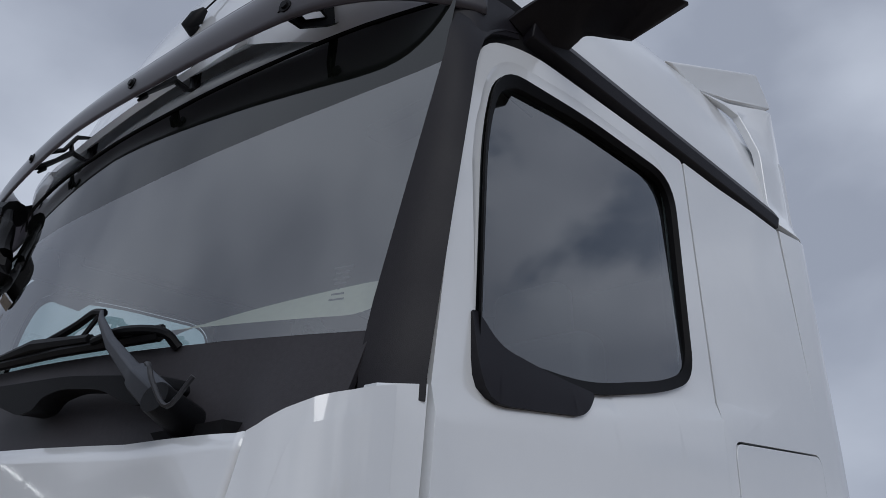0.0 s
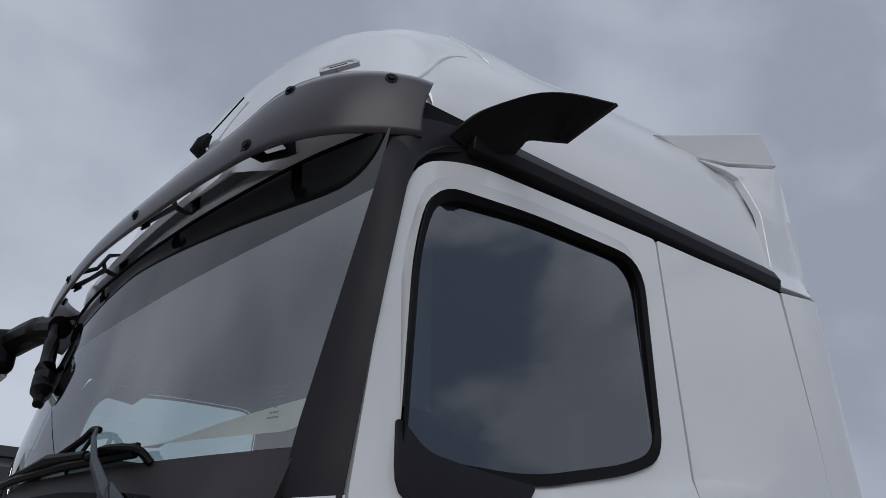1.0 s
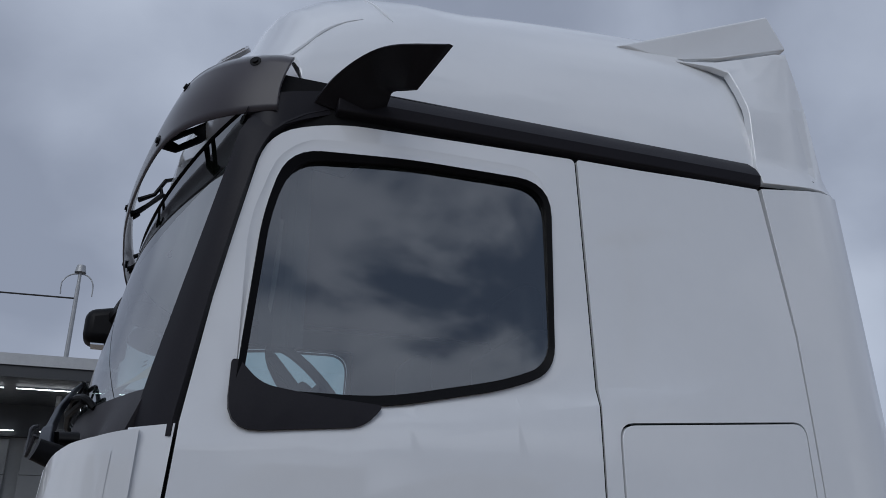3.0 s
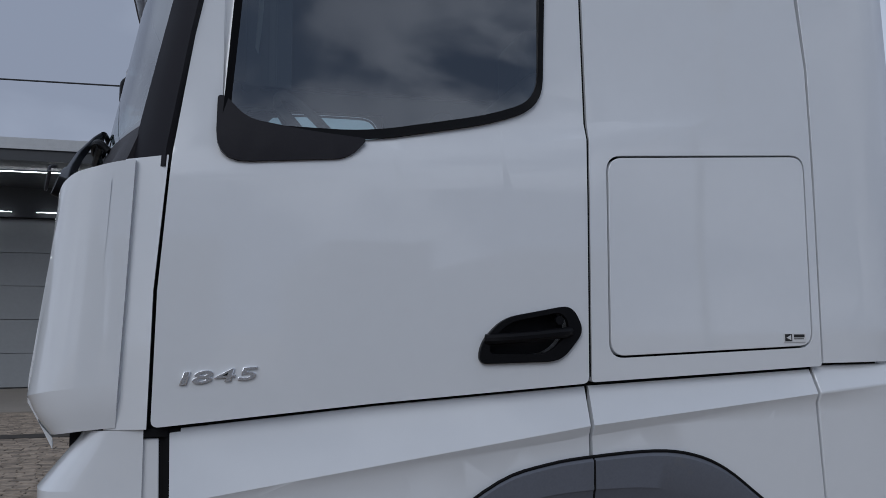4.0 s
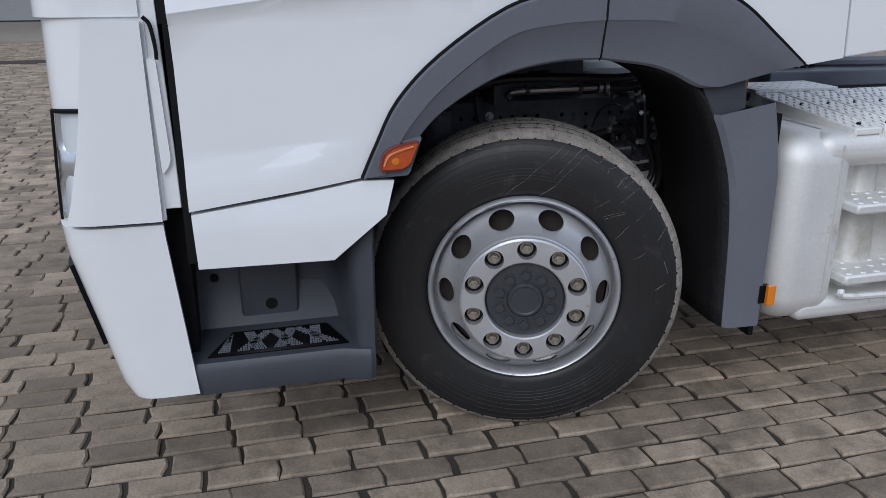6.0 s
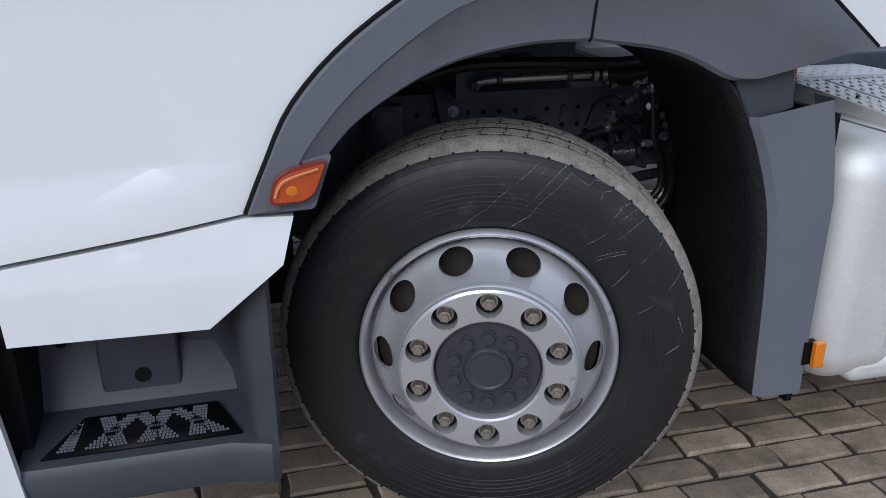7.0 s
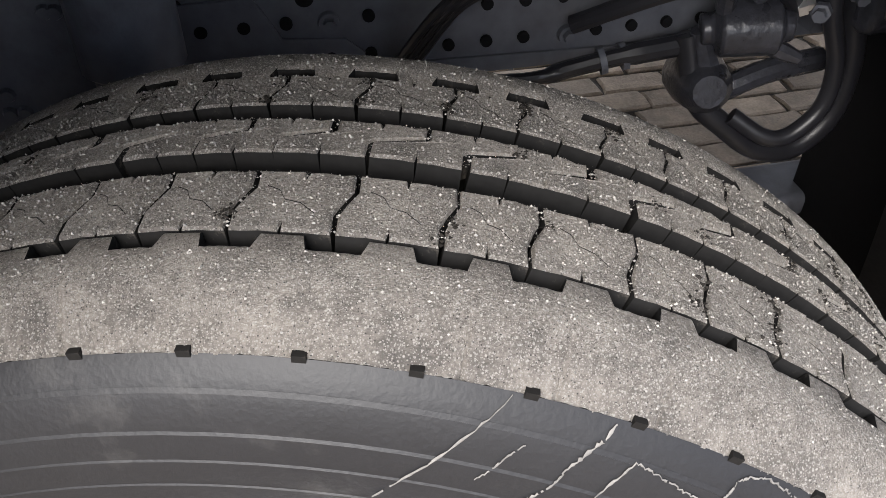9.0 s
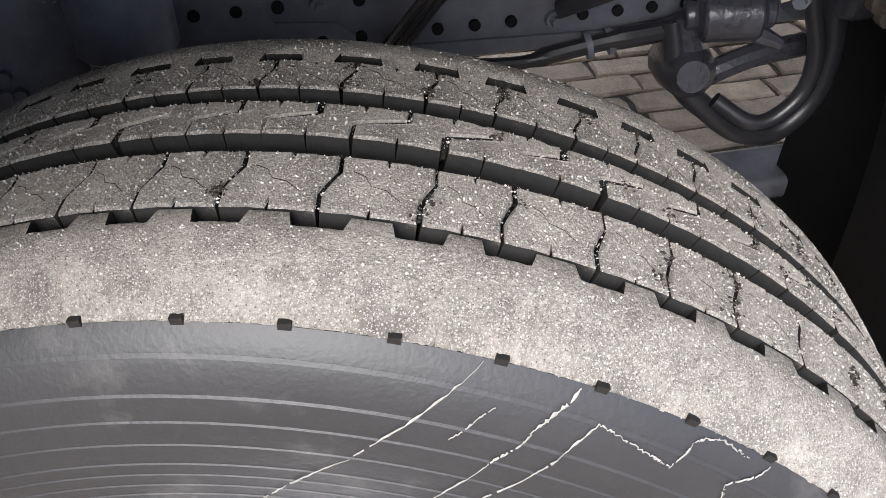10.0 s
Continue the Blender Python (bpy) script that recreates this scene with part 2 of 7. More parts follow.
def smoke_mat(name):
    """Smoked acrylic with a milky, scattering share."""
    m = bpy.data.materials.new(name)
    m.use_nodes = True
    n, l = m.node_tree.nodes, m.node_tree.links
    n.clear()
    out, mix, mix2 = n.new("ShaderNodeOutputMaterial"), n.new("ShaderNodeMixShader"), n.new("ShaderNodeMixShader")
    tr, tl, df = n.new("ShaderNodeBsdfTransparent"), n.new("ShaderNodeBsdfTranslucent"), n.new("ShaderNodeBsdfDiffuse")
    tr.inputs["Color"].default_value = rgb((0.36, 0.34, 0.36))
    tl.inputs["Color"].default_value = rgb((0.26, 0.245, 0.27))
    df.inputs["Color"].default_value = rgb((0.11, 0.102, 0.116))
    mix.inputs["Fac"].default_value, mix2.inputs["Fac"].default_value = 0.7, 0.5
    l.new(tl.outputs["BSDF"], mix2.inputs[1])
    l.new(df.outputs["BSDF"], mix2.inputs[2])
    l.new(tr.outputs["BSDF"], mix.inputs[1])
    l.new(mix2.outputs["Shader"], mix.inputs[2])
    gl, mix3 = n.new("ShaderNodeBsdfGlossy"), n.new("ShaderNodeMixShader")
    gl.inputs["Roughness"].default_value = 0.34
    l.new(gloss_share(n, l, 1.5), mix3.inputs["Fac"])
    l.new(mix.outputs["Shader"], mix3.inputs[1])
    l.new(gl.outputs["BSDF"], mix3.inputs[2])
    l.new(mix3.outputs["Shader"], out.inputs["Surface"])
    return m


SMOKE = smoke_mat("smoked_acrylic")
HEADLINER = mat("grey_headliner", (0.16, 0.16, 0.155), 0.85, vary=0.06, fine=200)
INTERIOR = mat("dark_cab_trim", (0.022, 0.023, 0.026), 0.7, vary=0.15)
BEIGE = mat("beige_cab_trim", (0.46, 0.44, 0.36), 0.75, vary=0.08)
PAPER = mat("white_sticker", (0.7, 0.7, 0.7), 0.5, vary=0.03)
INK = mat("dark_print", (0.02, 0.02, 0.02), 0.6, vary=0.05)
PAVER = mat("concrete_paver", (0.295, 0.236, 0.178), 0.85, vary=0.34, scale=8, fine=120, bump=0.5, bump_scale=160, island=0.32, dirt=(0.075, 0.062, 0.048), dirt_amount=0.5, dirt_scale=4.5)
JOINT = mat("sandy_joint", (0.040, 0.033, 0.026), 0.95, vary=0.35, fine=150, bump=0.5, bump_scale=150)
APRON = mat("smooth_concrete", (0.25, 0.22, 0.185), 0.85, vary=0.12, scale=1.5, fine=30)
HALL = mat("grey_hall_panel", (0.26, 0.27, 0.275), 0.55, vary=0.06, scale=0.8, fine=8)
DARKMETAL = mat("dark_roof_metal", (0.03, 0.033, 0.038), 0.5, vary=0.12)
GALV = mat("galvanised_steel", (0.38, 0.39, 0.40), 0.5, metal=0.6, vary=0.12)
TUBE = glow_mat("white_tube_light", (1.0, 1.0, 0.98), 6.0)
TARP = mat("grey_trailer_side", (0.13, 0.14, 0.16), 0.5, vary=0.1, scale=1)


# ---- building helpers ----
WIDTH = 2.5


def thing(name, label, category, at=(0, 0, 0), group="", kind=""):
    ob = new(name)
    ob.empty_display_size = 0.2
    ob.location = at
    return tagged(ob, label, category, group, kind)


def link(name, bm, material, parent=None, label="", smooth=35):
    me = bpy.data.meshes.new(name)
    bmesh.ops.recalc_face_normals(bm, faces=bm.faces) if smooth is None else None
    bm.to_mesh(me)
    bm.free()
    me.materials.append(material)
    if smooth:
        for f in me.polygons:
            f.use_smooth = True
        me.set_sharp_from_angle(angle=radians(smooth))
    ob = new(name, me)
    if parent is not None:
        ob.parent = parent
    return tagged(ob, label)


def part(name, bm, material, parent, label="", smooth=35):
    return link(name, bm, material, parent, label, smooth)


def bevel(ob, width, segments=2, angle=40):
    b = ob.modifiers.new("bevel", "BEVEL")
    b.width, b.segments, b.limit_method, b.angle_limit = width, segments, "ANGLE", radians(angle)
    b.harden_normals = False
    return ob


def solid(ob, thickness, offset=-1.0):
    s = ob.modifiers.new("solid", "SOLIDIFY")
    s.thickness, s.offset = thickness, offset
    return ob


def inward(ob, thickness, split=True):
    """Thickness on the truck's inner side of a sheet, whichever way its faces were wound."""
    facing = sum((p.normal.dot(p.center - Vector((0.1, WIDTH / 2, min(p.center.z, 2.6)))) * p.area for p in ob.data.polygons))
    solid(ob, thickness, -1.0 if facing > 0 else 1.0)
    if split:
        crisp = ob.modifiers.new("crisp_rim", "EDGE_SPLIT")
        crisp.split_angle = radians(40)
    return ob


def box(x0, x1, y0, y1, z0, z1, bm=None):
    bm = bm or bmesh.new()
    v = [bm.verts.new((x, y, z)) for x in (x0, x1) for y in (y0, y1) for z in (z0, z1)]
    for q in ((0, 1, 3, 2), (4, 6, 7, 5), (0, 4, 5, 1), (2, 3, 7, 6), (0, 2, 6, 4), (1, 5, 7, 3)):
        bm.faces.new([v[i] for i in q])
    return bm


def tube(points, radius, bm=None, sides=10, cap=True):
    """A round tube along a line of points; radius may be one number or one a point."""
    bm = bm or bmesh.new()
    pts = [Vector(p) for p in points]
    rad = radius if isinstance(radius, (list, tuple)) else [radius] * len(pts)
    rings, up = [], Vector((0.13, 0.27, 0.95))
    for i, p in enumerate(pts):
        d = (pts[min(i + 1, len(pts) - 1)] - pts[max(i - 1, 0)]).normalized()
        a = d.cross(up)
        if a.length < 0.05:
            a = d.cross(Vector((1, 0, 0)))
        a.normalize()
        b = d.cross(a)
        rings.append([bm.verts.new(p + rad[i] * (math.cos(2 * math.pi * k / sides) * a + math.sin(2 * math.pi * k / sides) * b)) for k in range(sides)])
    for r0, r1 in zip(rings, rings[1:]):
        for k in range(sides):
            bm.faces.new((r0[k], r0[(k + 1) % sides], r1[(k + 1) % sides], r1[k]))
    if cap:
        bm.faces.new(rings[0][::-1])
        bm.faces.new(rings[-1])
    bmesh.ops.recalc_face_normals(bm, faces=bm.faces)
    return bm


def bend(points, steps=8):
    """A smooth line through the points (Catmull-Rom)."""
    p = [Vector(q) for q in points]
    p = [2 * p[0] - p[1]] + p + [2 * p[-1] - p[-2]]
    out = []
    for i in range(1, len(p) - 2):
        for k in range(steps):
            t = k / steps
            a, b, c, d = p[i - 1:i + 3]
            out.append(0.5 * (2 * b + (c - a) * t + (2 * a - 5 * b + 4 * c - d) * t * t + (3 * b - a - 3 * c + d) * t ** 3))
    out.append(p[-2])
    return out


def rounded(corners, steps=5):
    """An outline in x, z from corners (x, z, radius)."""
    out, n = [], len(corners)
    for i, (x, z, r) in enumerate(corners):
        p = Vector((x, z))
        if r <= 0:
            out.append(p)
            continue
        a, b = Vector(corners[i - 1][:2]) - p, Vector(corners[(i + 1) % n][:2]) - p
        cut = min(r, 0.48 * a.length, 0.48 * b.length)
        a, b = p + a.normalized() * cut, p + b.normalized() * cut
        for k in range(steps + 1):
            t = k / steps
            out.append((1 - t) ** 2 * a + 2 * t * (1 - t) * p + t * t * b)
    return [(q.x, q.y) for q in out]


def skin(outline, yf, holes=(), thick=0.014, cuts=(), grid=0.25):
    """A sheet-metal panel: an outline in x, z with holes, bent to y = yf(x, z), with its edges turned in by thick."""
    bm = bmesh.new()
    for loop in (outline, *holes):
        vs = [bm.verts.new((x, 0, z)) for x, z in loop]
        for i, v in enumerate(vs):
            bm.edges.new((v, vs[(i + 1) % len(vs)]))
    bmesh.ops.triangle_fill(bm, use_beauty=True, use_dissolve=False, edges=bm.edges[:], normal=(0, -1, 0))
    xs, zs = [p[0] for p in outline], [p[1] for p in outline]
    planes = [((x0, 0, z0), (-(z1 - z0), 0, x1 - x0)) for x0, z0, x1, z1 in cuts]
    if grid:
        k = min(xs) + grid
        while k < max(xs):
            planes.append(((k, 0, 0), (1, 0, 0)))
            k += grid
        k = min(zs) + grid
        while k < max(zs):
            planes.append(((0, 0, k), (0, 0, 1)))
            k += grid
    for co, no in planes:
        bmesh.ops.bisect_plane(bm, geom=bm.verts[:] + bm.edges[:] + bm.faces[:], plane_co=co, plane_no=Vector(no).normalized(), dist=1e-5)
    for f in bm.faces:
        f.normal_update()
        if f.normal.y > 0:
            f.normal_flip()
    for v in bm.verts:
        v.co.y = yf(v.co.x, v.co.z)
    rim = [e for e in bm.edges if e.is_boundary]
    made = bmesh.ops.extrude_edge_only(bm, edges=rim)["geom"]
    for v in made:
        if isinstance(v, bmesh.types.BMVert):
            v.co.y += thick
    bm.normal_update()
    return bm


def sheet(f, us, vs):
    """A surface of quads, f(u, v) giving its points."""
    bm = bmesh.new()
    g = [[bm.verts.new(f(u, v)) for v in vs] for u in us]
    for i in range(len(us) - 1):
        for j in range(len(vs) - 1):
            bm.faces.new((g[i][j], g[i + 1][j], g[i + 1][j + 1], g[i][j + 1]))
    return bm


def steps(a, b, n):
    return [a + (b - a) * i / n for i in range(n + 1)]


def curve(table, x):
    """Straight-line reading of a small table of (x, value)."""
    if x <= table[0][0]:
        return table[0][1]
    for (x0, v0), (x1, v1) in zip(table, table[1:]):
        if x <= x1:
            return v0 + (v1 - v0) * (x - x0) / (x1 - x0)
    return table[-1][1]


def revolve(profile, sides=96, bm=None, axis_y=True):
    """A turned part: profile of (radius, y) about the y axis."""
    bm = bm or bmesh.new()
    rings = []
    for r, y in profile:
        rings.append([bm.verts.new((r * math.sin(2 * math.pi * k / sides), y, r * math.cos(2 * math.pi * k / sides))) for k in range(sides)])
    for a, b in zip(rings, rings[1:]):
        for k in range(sides):
            bm.faces.new((a[k], a[(k + 1) % sides], b[(k + 1) % sides], b[k]))
    return bm


def mirror(ob_bm):
    """Turns a bmesh to the far side of the truck, 2.5 m wide."""
    for v in ob_bm.verts:
        v.co.y = 2.5 - v.co.y
    bmesh.ops.reverse_faces(ob_bm, faces=ob_bm.faces)
    return ob_bm

# ---- the truck's main lines ----
DOOR_SILL = [(-0.98, 1.500), (-0.43, 1.542), (0.18, 1.579), (0.95, 1.613), (1.4, 1.622)]
LEDGE = [(-0.93, 1.323), (0.18, 1.466), (0.95, 1.535), (1.4, 1.562)]
LOW_CREASE = [(-0.93, 0.962), (-0.5, 1.014), (0.2, 1.10)]


def side_y(x, z):
    """The cab's flank: upright below the belt, leaning in a little above it."""
    return 0.03 * max(0.0, z - 2.2)


def door_y(x, z):
    belt = 2.187 + 0.135 * (x + 0.453)
    return side_y(x, z) + 0.015 * min(1.0, max(0.0, (z - belt) / 0.05)) + 0.002


def sill_y(x, z):
    """The panels under the door: a slanting ledge, a crease, a flat, and a lower crease ahead of the wheel."""
    top, mid_, low = curve(DOOR_SILL, x), curve(LEDGE, x), curve(LOW_CREASE, x)
    if z >= mid_:
        return 0.004 + 0.034 * (z - mid_) / max(0.02, top - mid_)
    y = 0.004 + 0.016 * min(1.0, (mid_ - z) / 0.03)
    fade = min(1.0, max(0.0, (-0.45 - x) / 0.15))
    return y - 0.018 * fade * min(1.0, max(0.0, (low - z) / 0.05))


def front_x(y, z):
    """The front face in plan, by height: middle and sweep to the corners."""
    u = abs(WIDTH / 2 - y) / (WIDTH / 2)
    return -1.233 + 0.25 * u * u + 0.2 * (z - 2.25)


def corner(a, rx, ry, x0=-1.02, y0=0.03, n=2.7, square=4.5):
    """A point of the cab's front corner in plan: a from 0 at the flank to 1 at the front face."""
    reach = math.sin(a * math.pi / 2) ** (2 / n)
    return x0 - rx * reach, y0 + ry * (1 - max(0.0, 1 - reach ** square) ** (1 / square))


truck = thing("truck", "white tractor truck cab with grey wheel arches parked on block paving", "truck")

# ---- door ----
window_hole = rounded([(-0.822, 2.24, 0.04), (-0.785, 2.74, 0.15), (-0.73, 2.93, 0.12), (-0.38, 2.961, 0.1), (0.085, 2.966, 0.12), (0.055, 2.36, 0.17), (-0.1, 2.302, 0.1), (-0.449, 2.232, 0.1)], 6)
window_inner = rounded([(-0.803, 2.262, 0.06), (-0.763, 2.74, 0.15), (-0.71, 2.905, 0.11), (-0.38, 2.945, 0.1), (0.073, 2.951, 0.11), (0.045, 2.385, 0.15), (-0.1, 2.331, 0.1), (-0.449, 2.260, 0.1)], 6)
window_flare = []
for x, z in window_hole:
    top_, front_ = max(0.0, min(1.0, (z - 2.80) / 0.15)), max(0.0, min(1.0, (-0.70 - x) / 0.08)) * max(0.0, min(1.0, (z - 2.35) / 0.2))
    window_flare.append((x - 0.028 * front_ + 0.01 * top_ * (x + 0.35) * 0.3, z + 0.046 * top_ * (1 - 0.3 * max(0, x + 0.1))))
door_edge = rounded([(-0.968, 1.504, 0.02), (-0.962, 1.83, 0), (-0.937, 2.171, 0), (-0.889, 2.49, 0), (-0.838, 2.747, 0.1), (-0.79, 2.975, 0.16), (-0.60, 3.043, 0.12),
                     (-0.205, 3.058, 0), (0.183, 3.071, 0.02), (0.187, 2.28, 0.0), (0.177, 1.583, 0.02), (-0.43, 1.546, 0)], 6)


cup_outline = rounded([(-0.152, 1.641, 0.03), (-0.142, 1.70, 0.05), (-0.08, 1.764, 0.06), (0.125, 1.800, 0.035), (0.160, 1.727, 0.03), (0.090, 1.645, 0.04)], 5)
cup_inner = rounded([(-0.125, 1.668, 0.03), (-0.105, 1.712, 0.04), (-0.06, 1.752, 0.05), (0.095, 1.780, 0.03), (0.118, 1.735, 0.03), (0.055, 1.665, 0.04)], 5)


def frame_ring(outer, inner, yo, yi):
    """The rubber surround of a window, between two outlines with equal counts."""
    bm = bmesh.new()
    loops = [(outer, yo), (outer, yo - 0.006), (inner, yi - 0.002), (inner, yi + 0.015)]
    rows = [[bm.verts.new((x, side_y(x, z) + dy, z)) for x, z in pts] for pts, dy in loops]
    n = len(outer)
    for a, b in zip(rows, rows[1:]):
        for k in range(n):
            bm.faces.new((a[k], a[(k + 1) % n], b[(k + 1) % n], b[k]))
    bmesh.ops.recalc_face_normals(bm, faces=bm.faces)
    return bm


def build_door(far):
    flip = mirror if far else (lambda b: b)
    belt_cut = (-0.453, 2.187, 0.188, 2.274)
    bm = skin(door_edge, lambda x, z: door_y(x, z), [window_flare if not far else window_hole, cup_inner], 0.03, [belt_cut, (-0.453, 2.237, 0.188, 2.324)], 0.3)
    door = part("door", flip(bm), WHITE, truck, "white cab door with a large side window")
    bevel(door, 0.004)
    part("window_seal", flip(frame_ring(window_hole, window_inner, 0.012, 0.02)), SEAL, door, "black rubber window surround")
    pane = part("window_pane", flip(skin(window_inner, lambda x, z: side_y(x, z) + 0.026 + 0.025 * (z - 2.6), (), 0.004, (), 0)), GLASS, door, "dark tinted side window glass")
    pane.visible_shadow = False
    # black triangle just behind the pane, at its top front corner
    part("window_triangle", flip(skin([(-0.705, 2.90), (-0.66, 2.955), (-0.48, 2.955), (-0.512, 2.937), (-0.565, 2.884)], lambda x, z: 0.060, (), 0.006, (), 0)), GAP, door, "black triangle behind the window top")
    return door


near_door = build_door(False)
far_door = build_door(True)

# pressed flange from the door skin in to the window seal
flange = bmesh.new()
rows = [[flange.verts.new((x + k * (ox - x), door_y(ox, oz) * k + (1 - k) * (side_y(x, z) + 0.020) - dy, z + k * (oz - z))) for (x, z), (ox, oz) in zip(window_hole, window_flare)] for k, dy in ((0.0, 0.0), (0.35, -0.002), (0.8, -0.001), (1.0, 0.0))]
n_ = len(window_hole)
for r0, r1 in zip(rows, rows[1:]):
    for k in range(n_):
        flange.faces.new((r0[k], r0[(k + 1) % n_], r1[(k + 1) % n_], r1[k]))
for f in flange.faces:
    f.normal_update()
    if f.normal.y > 0:
        f.normal_flip()
part("window_flange", flange, WHITE, near_door, "", 30)

# mirror foot at the window's lower front corner
foot = skin(rounded([(-0.832, 2.33, 0.01), (-0.836, 2.152, 0.10), (-0.50, 2.178, 0.06), (-0.447, 2.236, 0.02), (-0.60, 2.248, 0.05), (-0.76, 2.272, 0.08), (-0.812, 2.33, 0.02)]),
            lambda x, z: -0.006 + 0.018 * max(0, (z - 2.2) / 0.1), (), 0.04, (), 0.06)
bevel(part("mirror_foot", foot, PILLAR, near_door, "dark plastic cover at the window corner"), 0.012, 3)
far_foot = mirror(skin(rounded([(-0.838, 2.33, 0.02), (-0.838, 2.15, 0.10), (-0.50, 2.178, 0.06), (-0.447, 2.236, 0.02), (-0.76, 2.272, 0.08), (-0.812, 2.33, 0.02)]), lambda x, z: -0.03, (), 0.06, (), 0))
part("mirror_foot", far_foot, PILLAR, far_door)

# door handle: recessed dark cup with a bar across
bevel(part("door_handle", skin(cup_outline, lambda x, z: -0.012, [cup_inner], 0.02, (), 0), BLACK, near_door, "black plastic recessed door handle"), 0.005, 3)
part("handle_cup", skin(cup_inner, lambda x, z: 0.040, (), -0.035, (), 0), BLACK, near_door)
bar = bmesh.new()
tube(bend([(-0.128, -0.004, 1.706), (-0.09, -0.022, 1.708), (0.0, -0.026, 1.714), (0.085, -0.022, 1.722), (0.118, -0.004, 1.726)], 4), 0.0145, bar, 10)
part("handle_bar", bar, BLACK, near_door)
part("key_lock", tube([(0.083, -0.008, 1.757), (0.083, -0.019, 1.757)], 0.012, sides=16), BLACK, near_door)

# chrome model number, raised letters
for word, x_at, wide, nm in (("1", -0.922, 2.1, "model_digit"), ("845", -0.879, 1.98, "model_number")):
    badge = bpy.data.curves.new(nm, "FONT")
    badge.body, badge.size, badge.extrude, badge.bevel_depth, badge.shear, badge.space_character = word, 0.047, 0.003, 0.001, 0.16, 1.15
    badge.offset = 0.0004
    badge.materials.append(CHROME)
    number = new(nm, badge)
    number.parent = near_door
    tagged(number, "raised chrome model number")
    number.matrix_local = pose(x_at, -0.001, 1.605 + 0.0594 * (x_at + 0.903), 90, -3.4, 0) @ Matrix.Diagonal((wide, 0.88, 1, 1))

# ---- rear side panel with storage flap ----
PANEL_REAR = [(0.188, 1.585, 0.01), (0.197, 2.28, 0), (0.193, 3.072, 0.01), (0.915, 3.084, 0.01), (0.962, 2.55, 0), (0.962, 1.617, 0.01)]


def rear_y(x, z):
    belt = 2.274 + 0.166 * (x - 0.188)
    fade = max(0.0, min(1.0, (0.72 - x) / 0.3))
    return side_y(x, z) + 0.006 + 0.010 * fade * min(1.0, max(0.0, (z - belt) / 0.05))


flap_outline = rounded([(0.249, 1.656, 0.045), (0.255, 2.224, 0.045), (0.928, 2.264, 0.045), (0.928, 1.680, 0.045)], 6)
flap_hole = rounded([(0.2430, 1.6495, 0.049), (0.2490, 2.2305, 0.049), (0.9340, 2.2705, 0.049), (0.9340, 1.6740, 0.049)], 6)


def build_rear_panel(far):
    flip = mirror if far else (lambda b: b)
    panel = part("side_panel", flip(skin(rounded(PANEL_REAR), rear_y, [flap_hole], 0.03, [(0.188, 2.274, 0.7, 2.359), (0.188, 2.324, 0.7, 2.409)], 0.25)), WHITE, truck, "white rear side panel of the cab")
    bevel(panel, 0.004)
    flap = part("storage_flap", flip(skin(flap_outline, lambda x, z: 0.004 + side_y(x, z), (), 0.025, (), 0)), WHITE, truck, "white storage locker flap in the side panel")
    bevel(flap, 0.004, 3)
    return flap


near_flap, far_flap = build_rear_panel(False), build_rear_panel(True)
part("sticker", box(0.826, 0.904, 0.0010, 0.003, 1.690, 1.7165), PAPER, near_flap, "small white and black dealer sticker", 0)
part("sticker_mark", box(0.829, 0.854, 0.0002, 0.0012, 1.693, 1.7145), INK, near_flap, "", 0)
part("sticker_mark", box(0.861, 0.899, 0.0002, 0.0012, 1.7045, 1.7135), INK, near_flap, "", 0)
part("sticker_mark", box(0.861, 0.896, 0.0002, 0.0012, 1.699, 1.7015), INK, near_flap, "", 0)
mk = bmesh.new()
mk.faces.new([mk.verts.new(p) for p in ((0.833, -0.0002, 1.704), (0.850, -0.0002, 1.696), (0.850, -0.0002, 1.712))])
part("sticker_mark", mk, PAPER, near_flap, "", 0)

# ---- rear corner fairing: upright panel behind the cab side, curving in at its rear edge ----
def fairing_y(x, z):
    return 0.012 + 0.02 * max(0, z - 2.2) + 0.10 * max(0.0, (x - 1.12) / 0.28) ** 2.2


